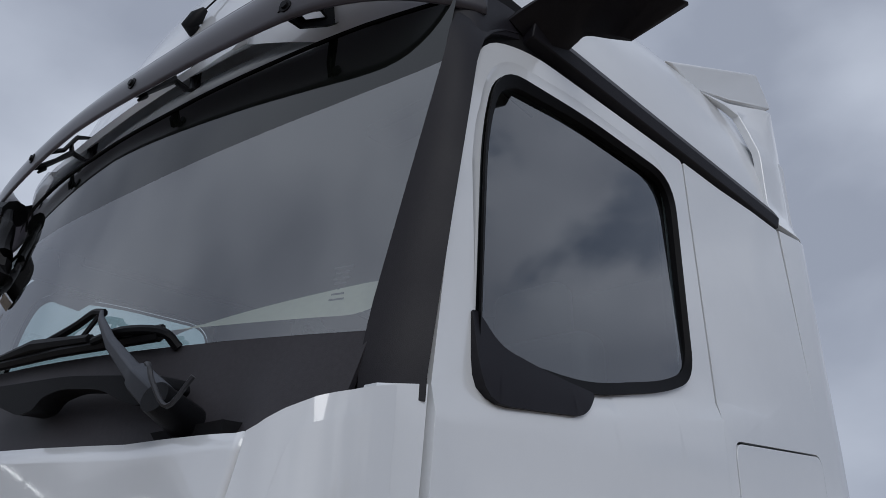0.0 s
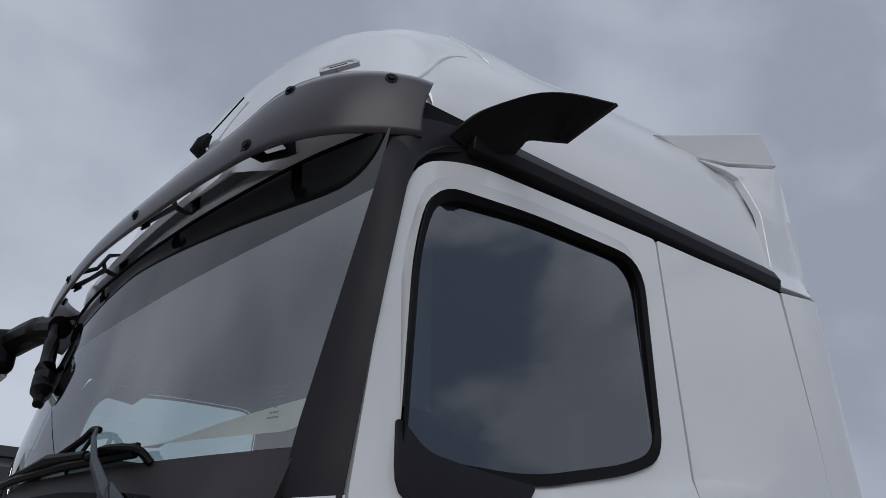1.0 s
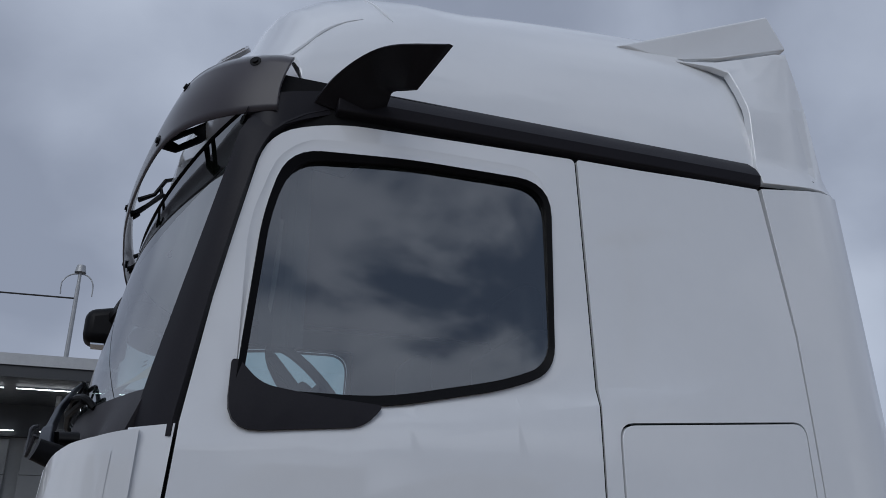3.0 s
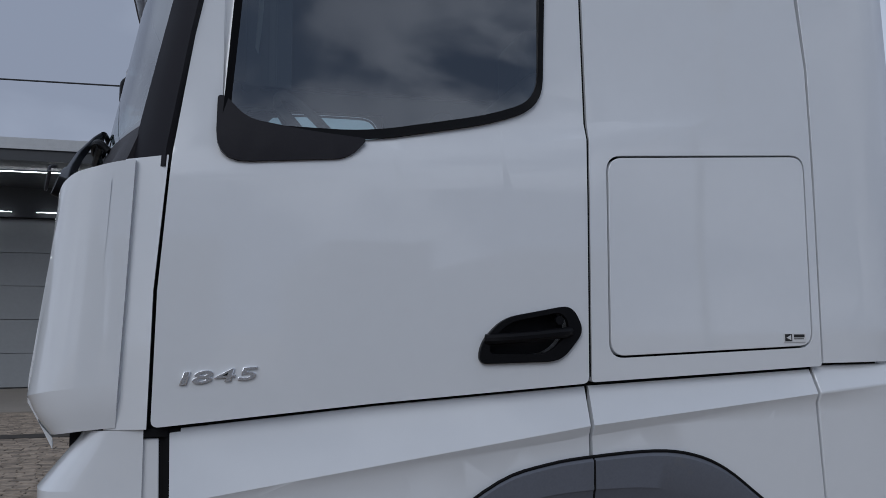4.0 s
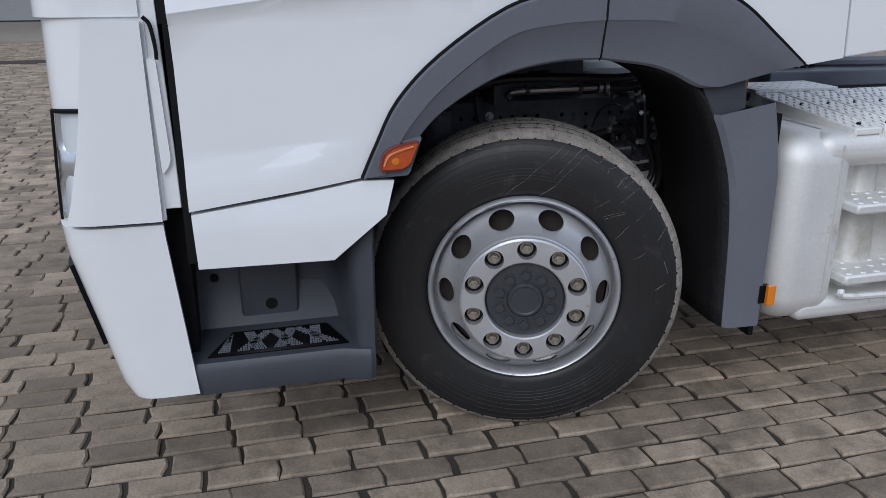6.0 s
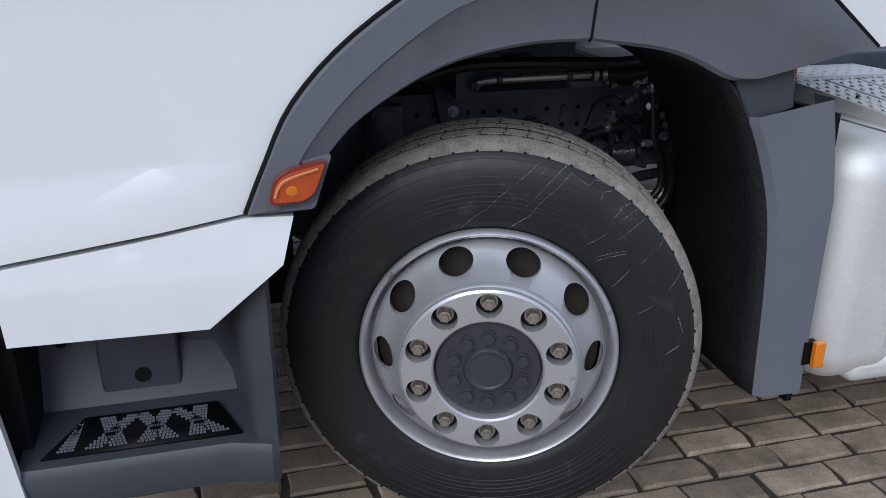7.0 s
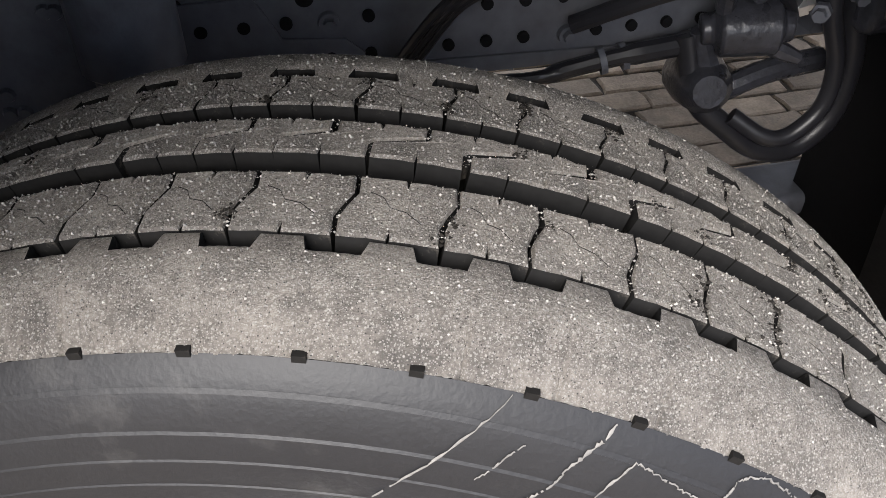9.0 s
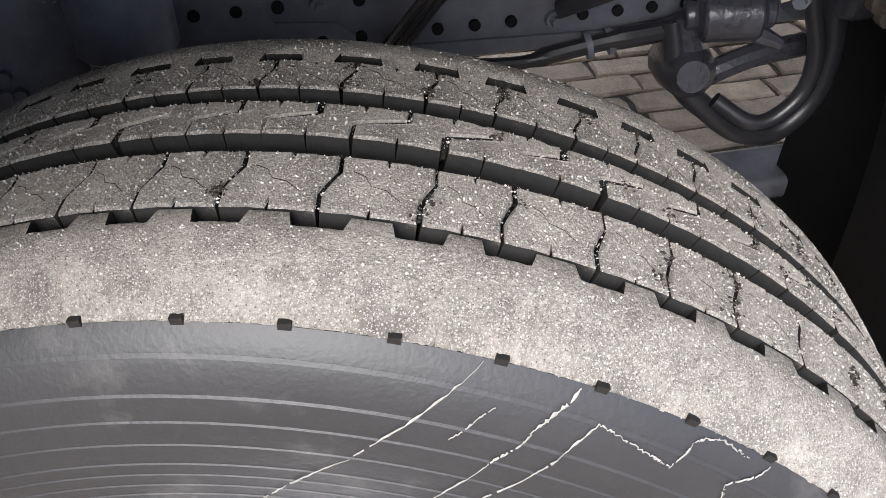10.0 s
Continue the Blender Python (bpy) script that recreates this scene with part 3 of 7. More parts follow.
for far in (False, True):
    flip = mirror if far else (lambda b: b)
    f1 = part("corner_fairing", flip(skin([(0.974, 1.625), (0.974, 2.55), (0.931, 3.088), (1.355, 3.145), (1.385, 2.6), (1.41, 2.2), (1.44, 1.628)], fairing_y, (), 0.03, (), 0.07)), WHITE, truck, "white rear corner fairing")
    bevel(f1, 0.004)
    f2 = part("upper_fairing", flip(skin([(0.940, 3.110), (0.963, 3.25), (0.972, 3.424), (0.968, 3.54), (0.957, 3.634), (0.90, 3.660), (0.75, 3.684), (0.925, 3.693), (1.228, 3.762), (1.300, 3.5), (1.345, 3.150)],
                                     lambda x, z: fairing_y(x, z) + 0.034 - 0.044 * max(0, (3.22 - z) / 0.12) + 0.13 * max(0, (z - 3.45) / 0.25) * max(0, (1.2 - x) / 0.45), (), 0.03, [(0.9, 3.19, 1.4, 3.24)], 0.07)), WHITE, truck, "white upper corner fairing")
    bevel(f2, 0.004)
    fin = bmesh.new()
    a = [(0.50, 0.207, 3.700), (1.189, 0.109, 3.954), (1.235, 0.084, 3.782), (0.93, 0.140, 3.704), (0.76, 0.207, 3.705)]
    outer = [fin.verts.new(p) for p in a]
    inner = [fin.verts.new((x, y + 0.05, z - 0.004)) for i, (x, y, z) in enumerate(a)]
    fin.faces.new(outer)
    fin.faces.new(inner[::-1])
    for k in range(5):
        fin.faces.new((outer[k], inner[k], inner[(k + 1) % 5], outer[(k + 1) % 5]))
    bmesh.ops.recalc_face_normals(fin, faces=fin.faces)
    bevel(part("roof_fin", flip(fin), WHITE, truck, "white roof spoiler fin"), 0.012, 3)
    part("rear_wall_strip", flip(box(1.25, 1.30, 0.14, 0.9, 1.3, 3.3)), WHITE, truck)

# ---- panels under the door ----
sill_front = [(-0.918, 0.847), (-0.918, 1.20), (-0.926, 1.496), (-0.43, 1.536), (0.178, 1.573), (0.182, 1.380), (0.05, 1.363), (-0.090, 1.325), (-0.267, 1.212), (-0.380, 1.098), (-0.440, 0.983), (-0.472, 0.905)]
sill_rear = [(0.192, 1.381), (0.190, 1.574), (0.938, 1.606), (0.962, 1.174), (0.845, 1.158), (0.79, 1.178), (0.715, 1.243), (0.606, 1.324), (0.502, 1.369), (0.382, 1.387)]
sill_tail = [(0.970, 1.176), (0.950, 1.617), (1.44, 1.6215), (1.47, 1.24), (1.3, 1.212)]
skirt = [(-0.909, 0.696), (-0.914, 0.838), (-0.685, 0.866), (-0.47, 0.897), (-0.392, 0.893), (-0.418, 0.805), (-0.562, 0.690)]
crease_cuts = [(-0.93, 1.323, 0.18, 1.466), (-0.93, 1.293, 0.18, 1.436), (0.18, 1.466, 0.95, 1.535), (0.18, 1.436, 0.95, 1.505), (-0.93, 0.962, -0.5, 1.014), (-0.93, 0.912, -0.5, 0.964)]
for far in (False, True):
    flip = mirror if far else (lambda b: b)
    for nm, outl, cuts, lab in (("sill_panel", sill_front, crease_cuts, "white creased panel under the door"), ("sill_panel", sill_rear, crease_cuts[:4], "white panel above the wheel arch"),
                                ("sill_panel", sill_tail, crease_cuts[2:4], "white lower rear panel")):
        bevel(part(nm, flip(skin(outl, sill_y, (), 0.03, cuts, 0.15)), WHITE, truck, lab), 0.004)
    sk = part("step_skirt", flip(skin(skirt, lambda x, z: -0.004 + 0.02 * max(0, (z - 0.80) / 0.1), (), 0.03, [(-0.91, 0.80, -0.418, 0.82)], 0.1)), WHITE, truck, "white skirt above the entry step")
    bevel(sk, 0.006, 3)

# black box and pillars inside the cab, the shade behind all gaps as colour
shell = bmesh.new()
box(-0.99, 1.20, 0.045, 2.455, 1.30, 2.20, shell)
part("gap_shade_box", shell, GAP, truck, "", 0)
for y0, y1 in ((0.05, 0.09), (2.41, 2.45)):
    inner = bmesh.new()
    box(0.10, 1.22, y0 + 0.01, y1 + 0.01, 2.2, 3.18, inner)
    box(-0.80, 0.1, y0 + 0.01, y1 + 0.01, 2.975, 3.18, inner)
    part("inner_pillar", inner, GAP, truck, "", 0)
# black strips laid into the gaps as painted shade
part("gap_strip", skin([(0.176, 1.60), (0.182, 2.26), (0.178, 3.06), (0.200, 3.06), (0.203, 2.26), (0.192, 1.60)], lambda x, z: door_y(0.18, z) + 0.010, (), 0.02, [(0.17, 2.27, 0.21, 2.275), (0.17, 2.322, 0.21, 2.327)], 0), GAP, truck, "", 0)
part("gap_strip", box(-0.935, -0.90, 0.035, 0.06, 0.70, 1.50), GAP, truck, "", 0)
part("gap_strip", box(-0.985, -0.93, 0.030, 0.06, 1.480, 1.50), GAP, truck, "", 0)

# ---- roof rail, roof, cab rear ----
for far in (False, True):
    flip = mirror if far else (lambda b: b)
    rail = bmesh.new()
    sec = [(0.062, 3.075), (0.030, 3.082), (0.022, 3.118), (0.040, 3.155), (0.075, 3.192), (0.11, 3.192), (0.11, 3.075)]
    xs_ = [-0.60, -0.3, 0.2, 0.6, 0.932]
    rows = [[rail.verts.new((x, y, z + 0.012 * (x + 0.5))) for y, z in sec] for x in xs_]
    for r0, r1 in zip(rows, rows[1:]):
        for k in range(len(sec)):
            rail.faces.new((r0[k], r0[(k + 1) % len(sec)], r1[(k + 1) % len(sec)], r1[k]))
    rail.faces.new(rows[0])
    rail.faces.new(rows[-1][::-1])
    bmesh.ops.recalc_face_normals(rail, faces=rail.faces)
    bevel(part("roof_rail", flip(rail), PILLAR, truck, "dark plastic strip along the roof edge"), 0.004)

ROOF_LINE = [(-1.02, 3.17), (-0.97, 3.238), (-0.90, 3.513), (-0.80, 3.774), (-0.68, 3.872), (-0.52, 3.945), (-0.30, 3.988), (0.0, 3.99), (0.5, 3.992), (1.2, 3.995)]


def roof_point(x, v):
    """v from -1 to 1 across the cab."""
    u = abs(v)
    x = max(x, -1.02 + 0.10 * u * u + 0.22 * u ** 8)
    full = curve(ROOF_LINE, x - 0.167 * u * u * max(0.0, 1 - max(0.0, x + 0.77) / 0.9))
    back = min(1.0, max(0.0, (x + 0.1) / 0.9))
    up = max(0.0, 1 - u ** (3.04 + 2.9 * back)) ** (0.495 + 0.125 * back)
    y = WIDTH / 2 - v * (WIDTH / 2 - 0.075)
    return (x, y, 3.17 + max(0.0, full - 3.17) * up)


vs_ = [math.sin(a) for a in steps(-math.pi / 2, math.pi / 2, 60)]
xs_ = steps(-1.02, -0.30, 30) + steps(-0.26, 1.25, 16)
roof = part("roof", sheet(roof_point, xs_, vs_), WHITE, truck, "white rounded high roof", 60)
inward(roof, 0.02)
part("cab_rear_wall", box(1.20, 1.25, 0.08, 2.42, 1.25, 3.5), WHITE, truck)
part("headliner", box(-0.80, 1.2, 0.12, 2.38, 3.10, 3.14), HEADLINER, truck, "", 0)

# ---- windscreen, pillars, cowl ----
def screen_point(v, z, out=0.0):
    y = WIDTH / 2 - v * (WIDTH / 2)
    return (front_x(y, z) - out, y, z)


V_EDGE = 0.925


def wrap(v, z):
    """The glass reaches a little further round the corner towards its top."""
    return v * (1 + 0.032 * min(1.0, max(0.0, (z - 2.3) / 0.6)))



screen_v = steps(-V_EDGE, V_EDGE, 40)


def screen_bottom(v):
    return 2.255 + 0.05 * (1 - abs(v))


def band_edge(v):
    return curve([(0, 2.738), (0.14, 2.735), (0.29, 2.742), (0.43, 2.760), (0.58, 2.783), (0.73, 2.812), (0.83, 2.838), (0.88, 2.853), (0.95, 2.880)], abs(v))


screen = part("windscreen", sheet(lambda v, w: screen_point(wrap(v, screen_bottom(v) + w * (band_edge(v) - screen_bottom(v))), screen_bottom(v) + w * (band_edge(v) - screen_bottom(v))), screen_v, steps(0, 1, 8)), SCREEN, truck, "large clear windscreen reflecting the clouds", 60)
screen.visible_shadow = False
BANDMAT = mat("black_sun_band", (0.004, 0.005, 0.004), 0.03, vary=0.1, rough_vary=0.01, spec=0.5)
BANDMAT.node_tree.nodes["Principled BSDF"].inputs["IOR"].default_value = 1.6
BAND_TOP = [(0, 2.972), (0.3, 2.985), (0.55, 3.014), (0.78, 3.047), (0.935, 3.058), (1, 3.06)]
part("screen_band", sheet(lambda v, w: screen_point(wrap(v, band_edge(v)), band_edge(v) + w * (curve(BAND_TOP, abs(v)) - band_edge(v))), screen_v, steps(0, 1, 6)), BANDMAT, truck, "black band along the windscreen top", 60)
def lip_point(v, w):
    """The white ledge between the screen's seal and the roof front, hollowed behind the visor."""
    u = abs(v)
    z = curve(BAND_TOP, u) + w * (3.18 - curve(BAND_TOP, u))
    x, y, z = screen_point(v, z, 0.001)
    return (x + (0.09 + 0.13 * max(0.0, u - 0.6)) * w, y, z)


part("roof_lip", sheet(lip_point, screen_v, [0, 0.06, 0.14, 0.22, 0.30, 0.36, 0.5, 0.75, 1.0]), WHITE, truck, "white roof lip over the windscreen", 60)
part("lip_seal", tube([screen_point(v, curve(BAND_TOP, abs(v)), 0.002) for v in screen_v], 0.004, sides=6), SEAL, truck, "black seal under the visor")

PILLAR_EDGE = [(2.165, -0.955, 0.012), (2.49, -0.900, 0.010), (2.747, -0.849, 0.014), (2.90, -0.816, 0.02), (2.985, -0.775, 0.03), (3.05, -0.70, 0.045), (3.10, -0.6, 0.06), (3.19, -0.58, 0.09)]
for far in (False, True):
    flip = mirror if far else (lambda b: b)

    def pillar_point(w, a):
        z = 2.138 + w * (3.19 - 2.138)
        bx = curve([(p[0], p[1]) for p in PILLAR_EDGE], z)
        by = curve([(p[0], p[2]) for p in PILLAR_EDGE], z)
        ax, ay, az = screen_point(wrap(V_EDGE, z) if z < 3 else wrap(V_EDGE, 3.0) - 0.15 * (z - 3.0), max(z, 2.2) if z < 3 else z, 0.004)
        ax += max(0, z - 3.0) * 0.9
        bulge = 0.005 * math.sin(math.pi * a)
        return (ax + (bx - ax) * a - bulge * 0.7, ay + (by - ay) * a - bulge, z)
    pl = part("pillar", flip(sheet(pillar_point, steps(0, 1, 24), steps(0, 1, 6))), PILLAR, truck, "dark plastic windscreen pillar")
    inward(pl, 0.03)

    # corner cap joining pillar, visor and mirror arm
    cap_top = bend([(-0.60, 0.065, 3.160), (-0.70, 0.050, 3.132), (-0.78, 0.047, 3.105), (-0.83, 0.075, 3.085), (-0.855, 0.12, 3.08)], 4)
    cap_low = bend([(-0.60, 0.062, 3.085), (-0.70, 0.046, 3.035), (-0.785, 0.034, 2.985), (-0.835, 0.060, 2.985), (-0.87, 0.105, 2.985)], 4)
    cap = bmesh.new()
    rows = [[cap.verts.new(a_ + (b_ - a_) * w) for w in (0, 0.12, 0.5, 1.0)] for a_, b_ in zip(cap_top, cap_low)]
    for r0, r1 in zip(rows, rows[1:]):
        for k in range(3):
            cap.faces.new((r0[k], r1[k], r1[k + 1], r0[k + 1]))
    bmesh.ops.recalc_face_normals(cap, faces=cap.faces)
    inward(part("pillar_cap", flip(cap), PILLAR, truck, "dark plastic cap at the pillar top", 50), 0.02)

# cowl below the screen: swept dark panel
HOOD = [(0.0, 2.101), (0.19, 2.099), (0.4, 2.087), (0.626, 2.077), (0.8, 2.066), (0.865, 2.062), (0.89, 2.085), (0.915, 2.108), (0.935, 2.122), (0.96, 2.14), (0.985, 2.155), (1.0, 2.16)]


def cowl_point(v, w):
    u = abs(v)
    top = screen_bottom(v)
    bot = curve(HOOD, u) - 0.02
    y = WIDTH / 2 - v * (WIDTH / 2 - 0.02)
    z = bot + w * (top - bot)
    out = 0.055 * (1 - w) ** 1.2 * (1 - 0.6 * u ** 8) + 0.07 * (1 - w) * max(0.0, min(1.0, (u - 0.75) / 0.1)) * max(0.0, min(1.0, (0.97 - u) / 0.1))
    x = front_x(y, top) - out - 0.006 * (1 - w)
    return (x, y, z)


COWL = mat("dusty_cowl_plastic", (0.033, 0.030, 0.034), 0.55, spec=0.3, vary=0.2, fine=120, bump=0.12, bump_scale=600)
cowl = part("cowl", sheet(cowl_point, steps(-0.944, 0.944, 60), steps(0, 1, 8)), COWL, truck, "dark plastic cowl under the windscreen", 60)
inward(cowl, 0.02)
# grab recess in the cowl
scoop = skin(rounded([(0.95, 2.222, 0.015), (0.66, 2.214, 0.05), (0.41, 2.190, 0.02), (0.395, 2.165, 0.015), (0.455, 2.138, 0.015), (0.50, 2.150, 0.02), (0.56, 2.178, 0.03), (0.68, 2.190, 0.03), (0.74, 2.178, 0.02), (0.76, 2.156, 0.015), (0.81, 2.150, 0.02), (0.92, 2.184, 0.02)], 5),
             lambda x, z: 0.0, (), 0.05, (), 0)
for q in scoop.verts:
    q.co = Vector((front_x(q.co.x, 2.28) - 0.098 + q.co.y, q.co.x, q.co.z))
bmesh.ops.recalc_face_normals(scoop, faces=scoop.faces)
bevel(part("grab_bar", scoop, BLACK, truck, "black grab bar in the cowl"), 0.010, 3)


# wipers
def build_wiper(y0):
    base = Vector((-1.222, y0, 2.125))
    elbow = Vector((-1.190, y0 + 0.400, 2.378))
    run = elbow - base
    wide = run.cross(Vector((1, 0, 0.2))).normalized()
    out_ = run.cross(wide).normalized()
    out_ = out_ if out_.x < 0 else -out_
    blade = bmesh.new()
    rows_ = []
    for t, w_, h_, o_ in ((-0.02, 0.026, 0.030, 0.0), (0.05, 0.030, 0.040, 0.012), (0.22, 0.028, 0.038, 0.022), (0.27, 0.026, 0.034, 0.024), (0.285, 0.021, 0.024, 0.026), (0.6, 0.016, 0.018, 0.030), (0.9, 0.011, 0.013, 0.016), (1.0, 0.009, 0.010, 0.004)):
        c_ = base + run * t + out_ * o_
        rows_.append([blade.verts.new(c_ + wide * (w_ * a_) + out_ * (h_ * b_)) for a_, b_ in ((-1, -0.3), (-0.7, 0.5), (0.7, 0.5), (1, -0.3))])
    for r0_, r1_ in zip(rows_, rows_[1:]):
        for k in range(4):
            blade.faces.new((r0_[k], r0_[(k + 1) % 4], r1_[(k + 1) % 4], r1_[k]))
    blade.faces.new(rows_[0][::-1])
    blade.faces.new(rows_[-1])
    bmesh.ops.recalc_face_normals(blade, faces=blade.faces)
    arm = bevel(part("wiper_arm", blade, STEPMAT, truck, "dark grey windscreen wiper arm"), 0.004)
    part("wiper_cap", tube([base + Vector((0.05, 0.02, -0.02)), base + Vector((-0.035, -0.005, 0.01))], [0.034, 0.028], sides=16), BLACK, arm)
    on_glass = lambda y, z: Vector((front_x(y, z) - 0.028, y, z))
    part("wiper_rod", tube(bend([elbow, elbow + Vector((0.0, 0.05, 0.008)), elbow + Vector((0.0, 0.14, -0.006)), on_glass(y0 + 0.62, 2.325)], 5), 0.009, sides=8), BLACK, arm)
    part("wiper_rod", tube([elbow + Vector((0, 0.015, 0)), on_glass(y0 + 0.44, 2.318)], 0.006, sides=6), BLACK, arm)
    for dz, rad_ in ((0.0, 0.011), (0.018, 0.007)):
        part("wiper_blade", tube([on_glass(y0 + 0.18, 2.292 + dz), on_glass(y0 + 0.5, 2.300 + dz), on_glass(y0 + 0.85, 2.312 + dz), on_glass(y0 + 1.15, 2.325 + dz * 0.3)], rad_, sides=6), BLACK, arm)
    part("blade_bracket", tube([on_glass(y0 + 0.40, 2.315), on_glass(y0 + 0.62, 2.330), on_glass(y0 + 0.8, 2.325)], [0.012, 0.018, 0.010], sides=8), BLACK, arm)
    part("washer_hose", tube(bend([base + Vector((-0.03, -0.11, 0.03)), base + Vector((-0.045, -0.07, -0.015)), base + Vector((-0.05, -0.02, 0.03)), base + Vector((-0.05, 0.0, 0.06)), base + Vector((-0.04, 0.03, 0.07))], 5), 0.0045, sides=6), HOSE, arm)



build_wiper(0.345)
build_wiper(1.40)
part("spare_nozzle", tube(bend([(-1.14, 0.50, 2.27), (-1.17, 0.52, 2.30), (-1.20, 0.62, 2.312), (-1.21, 0.72, 2.305)], 4), 0.010, sides=8), BLACK, truck)

# ---- front panels ----
FRONT_RX = [(1.473, 0.160), (1.518, 0.200), (1.574, 0.232), (1.715, 0.221), (1.859, 0.211), (2.007, 0.201), (2.081, 0.199), (2.17, 0.19)]


def hood_line(a):
    return curve([(0, 2.152), (0.035, 2.147), (0.195, 2.130), (0.395, 2.115), (0.57, 2.095), (0.655, 2.080), (0.705, 2.067), (0.76, 2.064), (0.955, 2.070), (1, 2.074)], a)


def seam_at(z):
    return min(0.80, 0.72 + 0.37 * (2.065 - z))


def corner_panel(far):
    flip = mirror if far else (lambda b: b)

    def f(s_, w):
        a = s_ * seam_at(1.475 + w * 0.59)
        z = 1.475 + 0.03 * (1 - a) + w * (hood_line(a) - 1.475 - 0.03 * (1 - a))
        x0 = -1.021 - 0.0415 * (2.156 - z)
        x, y = corner(a, curve(FRONT_RX, z), 0.47, x0, 0.012 + 0.22 * max(0.0, 1.574 - z), 3.0)
        return (x, y, z)

    def raised(s_, w):
        a = 0.08 + s_ * (seam_at(1.62 + w * 0.4) - 0.12)
        top = hood_line(a) - 0.040 - 0.16 * max(0.0, (a - 0.45) / 0.17) ** 2.5
        z = 1.62 + w * (top - 1.62)
        lift = -0.003 + 0.006 * w
        x, y = corner(a, curve(FRONT_RX, z) + lift, 0.47, -1.021 - 0.0415 * (2.156 - z), 0.012 - lift, 3.0)
        return (x, y, z)
    c = part("front_corner_panel", flip(sheet(f, steps(0.0, 1.0, 18), [0.16, 0.3, 0.5, 0.7, 0.85, 0.95, 1.0])), WHITE, truck, "white curved front corner panel", 30)
    inward(c, 0.02)
    ch = part("corner_chamfer", flip(sheet(f, steps(0.0, 1.0, 18), [0, 0.05, 0.10, 0.16])), WHITE, c, "", 30)
    inward(ch, 0.02)
    em = part("raised_panel", flip(sheet(raised, steps(0.0, 1.0, 18), steps(0, 1, 10))), WHITE, c, "", 30)
    em.data.update()
    part("corner_strip", flip(skin([(-1.075, 1.50), (-1.045, 2.155), (-0.945, 2.168), (-0.972, 1.83), (-0.978, 1.50)], lambda x, z: 0.034 if x < -1.0 else 0.016, (), 0.03, (), 0)), WHITE, truck)


corner_panel(False)
corner_panel(True)
def front_point(st, w):
    """One run of panel from corner seam to corner seam; stations below 1 and above 3 lie in the corners."""
    q = 0.008 + seam_at(1.475 + w * 0.59)
    a = q + st * (1 - q) if st <= 1 else (q + (4 - st) * (1 - q) if st >= 3 else 1.0)
    top = hood_line(a) + (0.024 * math.sin(math.pi * (st - 1) / 2) if 1 < st < 3 else 0)
    z = 1.502 + w * (top - 1.502)
    x, y = corner(a, curve(FRONT_RX, z), 0.47, -1.021 - 0.0415 * (2.156 - z), 0.012 + 0.22 * max(0.0, 1.574 - z), 3.0)
    if 1 < st < 3:
        y = 0.482 + (st - 1) / 2 * (WIDTH - 0.964)
        x -= 0.065 * math.sin(math.pi * (st - 1) / 2)
    return (x, y if st < 3 else WIDTH - y, z)


front = part("front_panel", sheet(front_point, steps(0.0, 1.0, 8) + steps(1.15, 2.85, 8) + steps(3.0, 4.0, 8), [0, 0.07, 0.155, 0.16, 0.3, 0.5, 0.7, 0.85, 0.95, 1.0]), WHITE, truck, "white front panel over the grille", 25)
inward(front, 0.02, False)
# added black box behind the front panels, standing for the shade inside
part("front_shade_fill", box(-1.18, -0.98, 0.25, 2.25, 0.5, 2.1), GAP, truck, "", 0)

# bumper block: upper brow, lamp cover, lamp, lower bumper
LOW_RX = [(0.20, 0.10), (0.248, 0.159), (0.356, 0.218), (0.520, 0.241), (0.617, 0.256), (0.722, 0.272), (0.917, 0.273), (1.159, 0.267), (1.341, 0.261), (1.362, 0.261), (1.42, 0.214), (1.475, 0.169), (1.50, 0.152)]


def low_front(name, z0, z1, a0, a1, extra, label, n=10, inset=0.0, drop=0.0, skin_of=None):
    for far in (False, True):
        flip = mirror if far else (lambda b: b)

        def f(a, w):
            zb = z0 - drop * min(1.0, 1.6 * a)
            z = zb + w * (z1 - zb)
            x, y = corner(a, curve(LOW_RX, z) - inset - 0.006, 0.5, -0.985 + extra(z), 0.03 + inset, 2.7, 6.5)
            return (x, y, z)
        ob = part(name, flip(sheet(f, steps(a0, a1, 16), n if isinstance(n, list) else steps(0, 1, n))), skin_of or WHITE, truck, label, 18 if isinstance(n, list) else 28)
        inward(ob, 0.02)


low_front("brow_panel", 1.362, 1.499, 0, 1, lambda z: 0.0, "white brow panel above the headlamp", 5)
low_front("brow_band", 1.318, 1.362, 0, 1, lambda z: 0.0, "white band under the brow", 2)
low_front("lamp_surround", 0.822, 1.318, 0.0, 1, lambda z: 0.01, "white headlamp surround", 8, 0.006)
low_front("bumper", 0.325, 0.812, 0, 1, lambda z: 0.0 + 0.045 * max(0, (0.80 - z) / 0.5), "white bumper corner", 12, 0.0, 0.0)
low_front("bumper_intake", 0.47, 0.70, 0.74, 1, lambda z: 0.045 * max(0, (0.80 - z) / 0.5), "black air intake in the bumper", 6, -0.010, 0.0, BLACK)
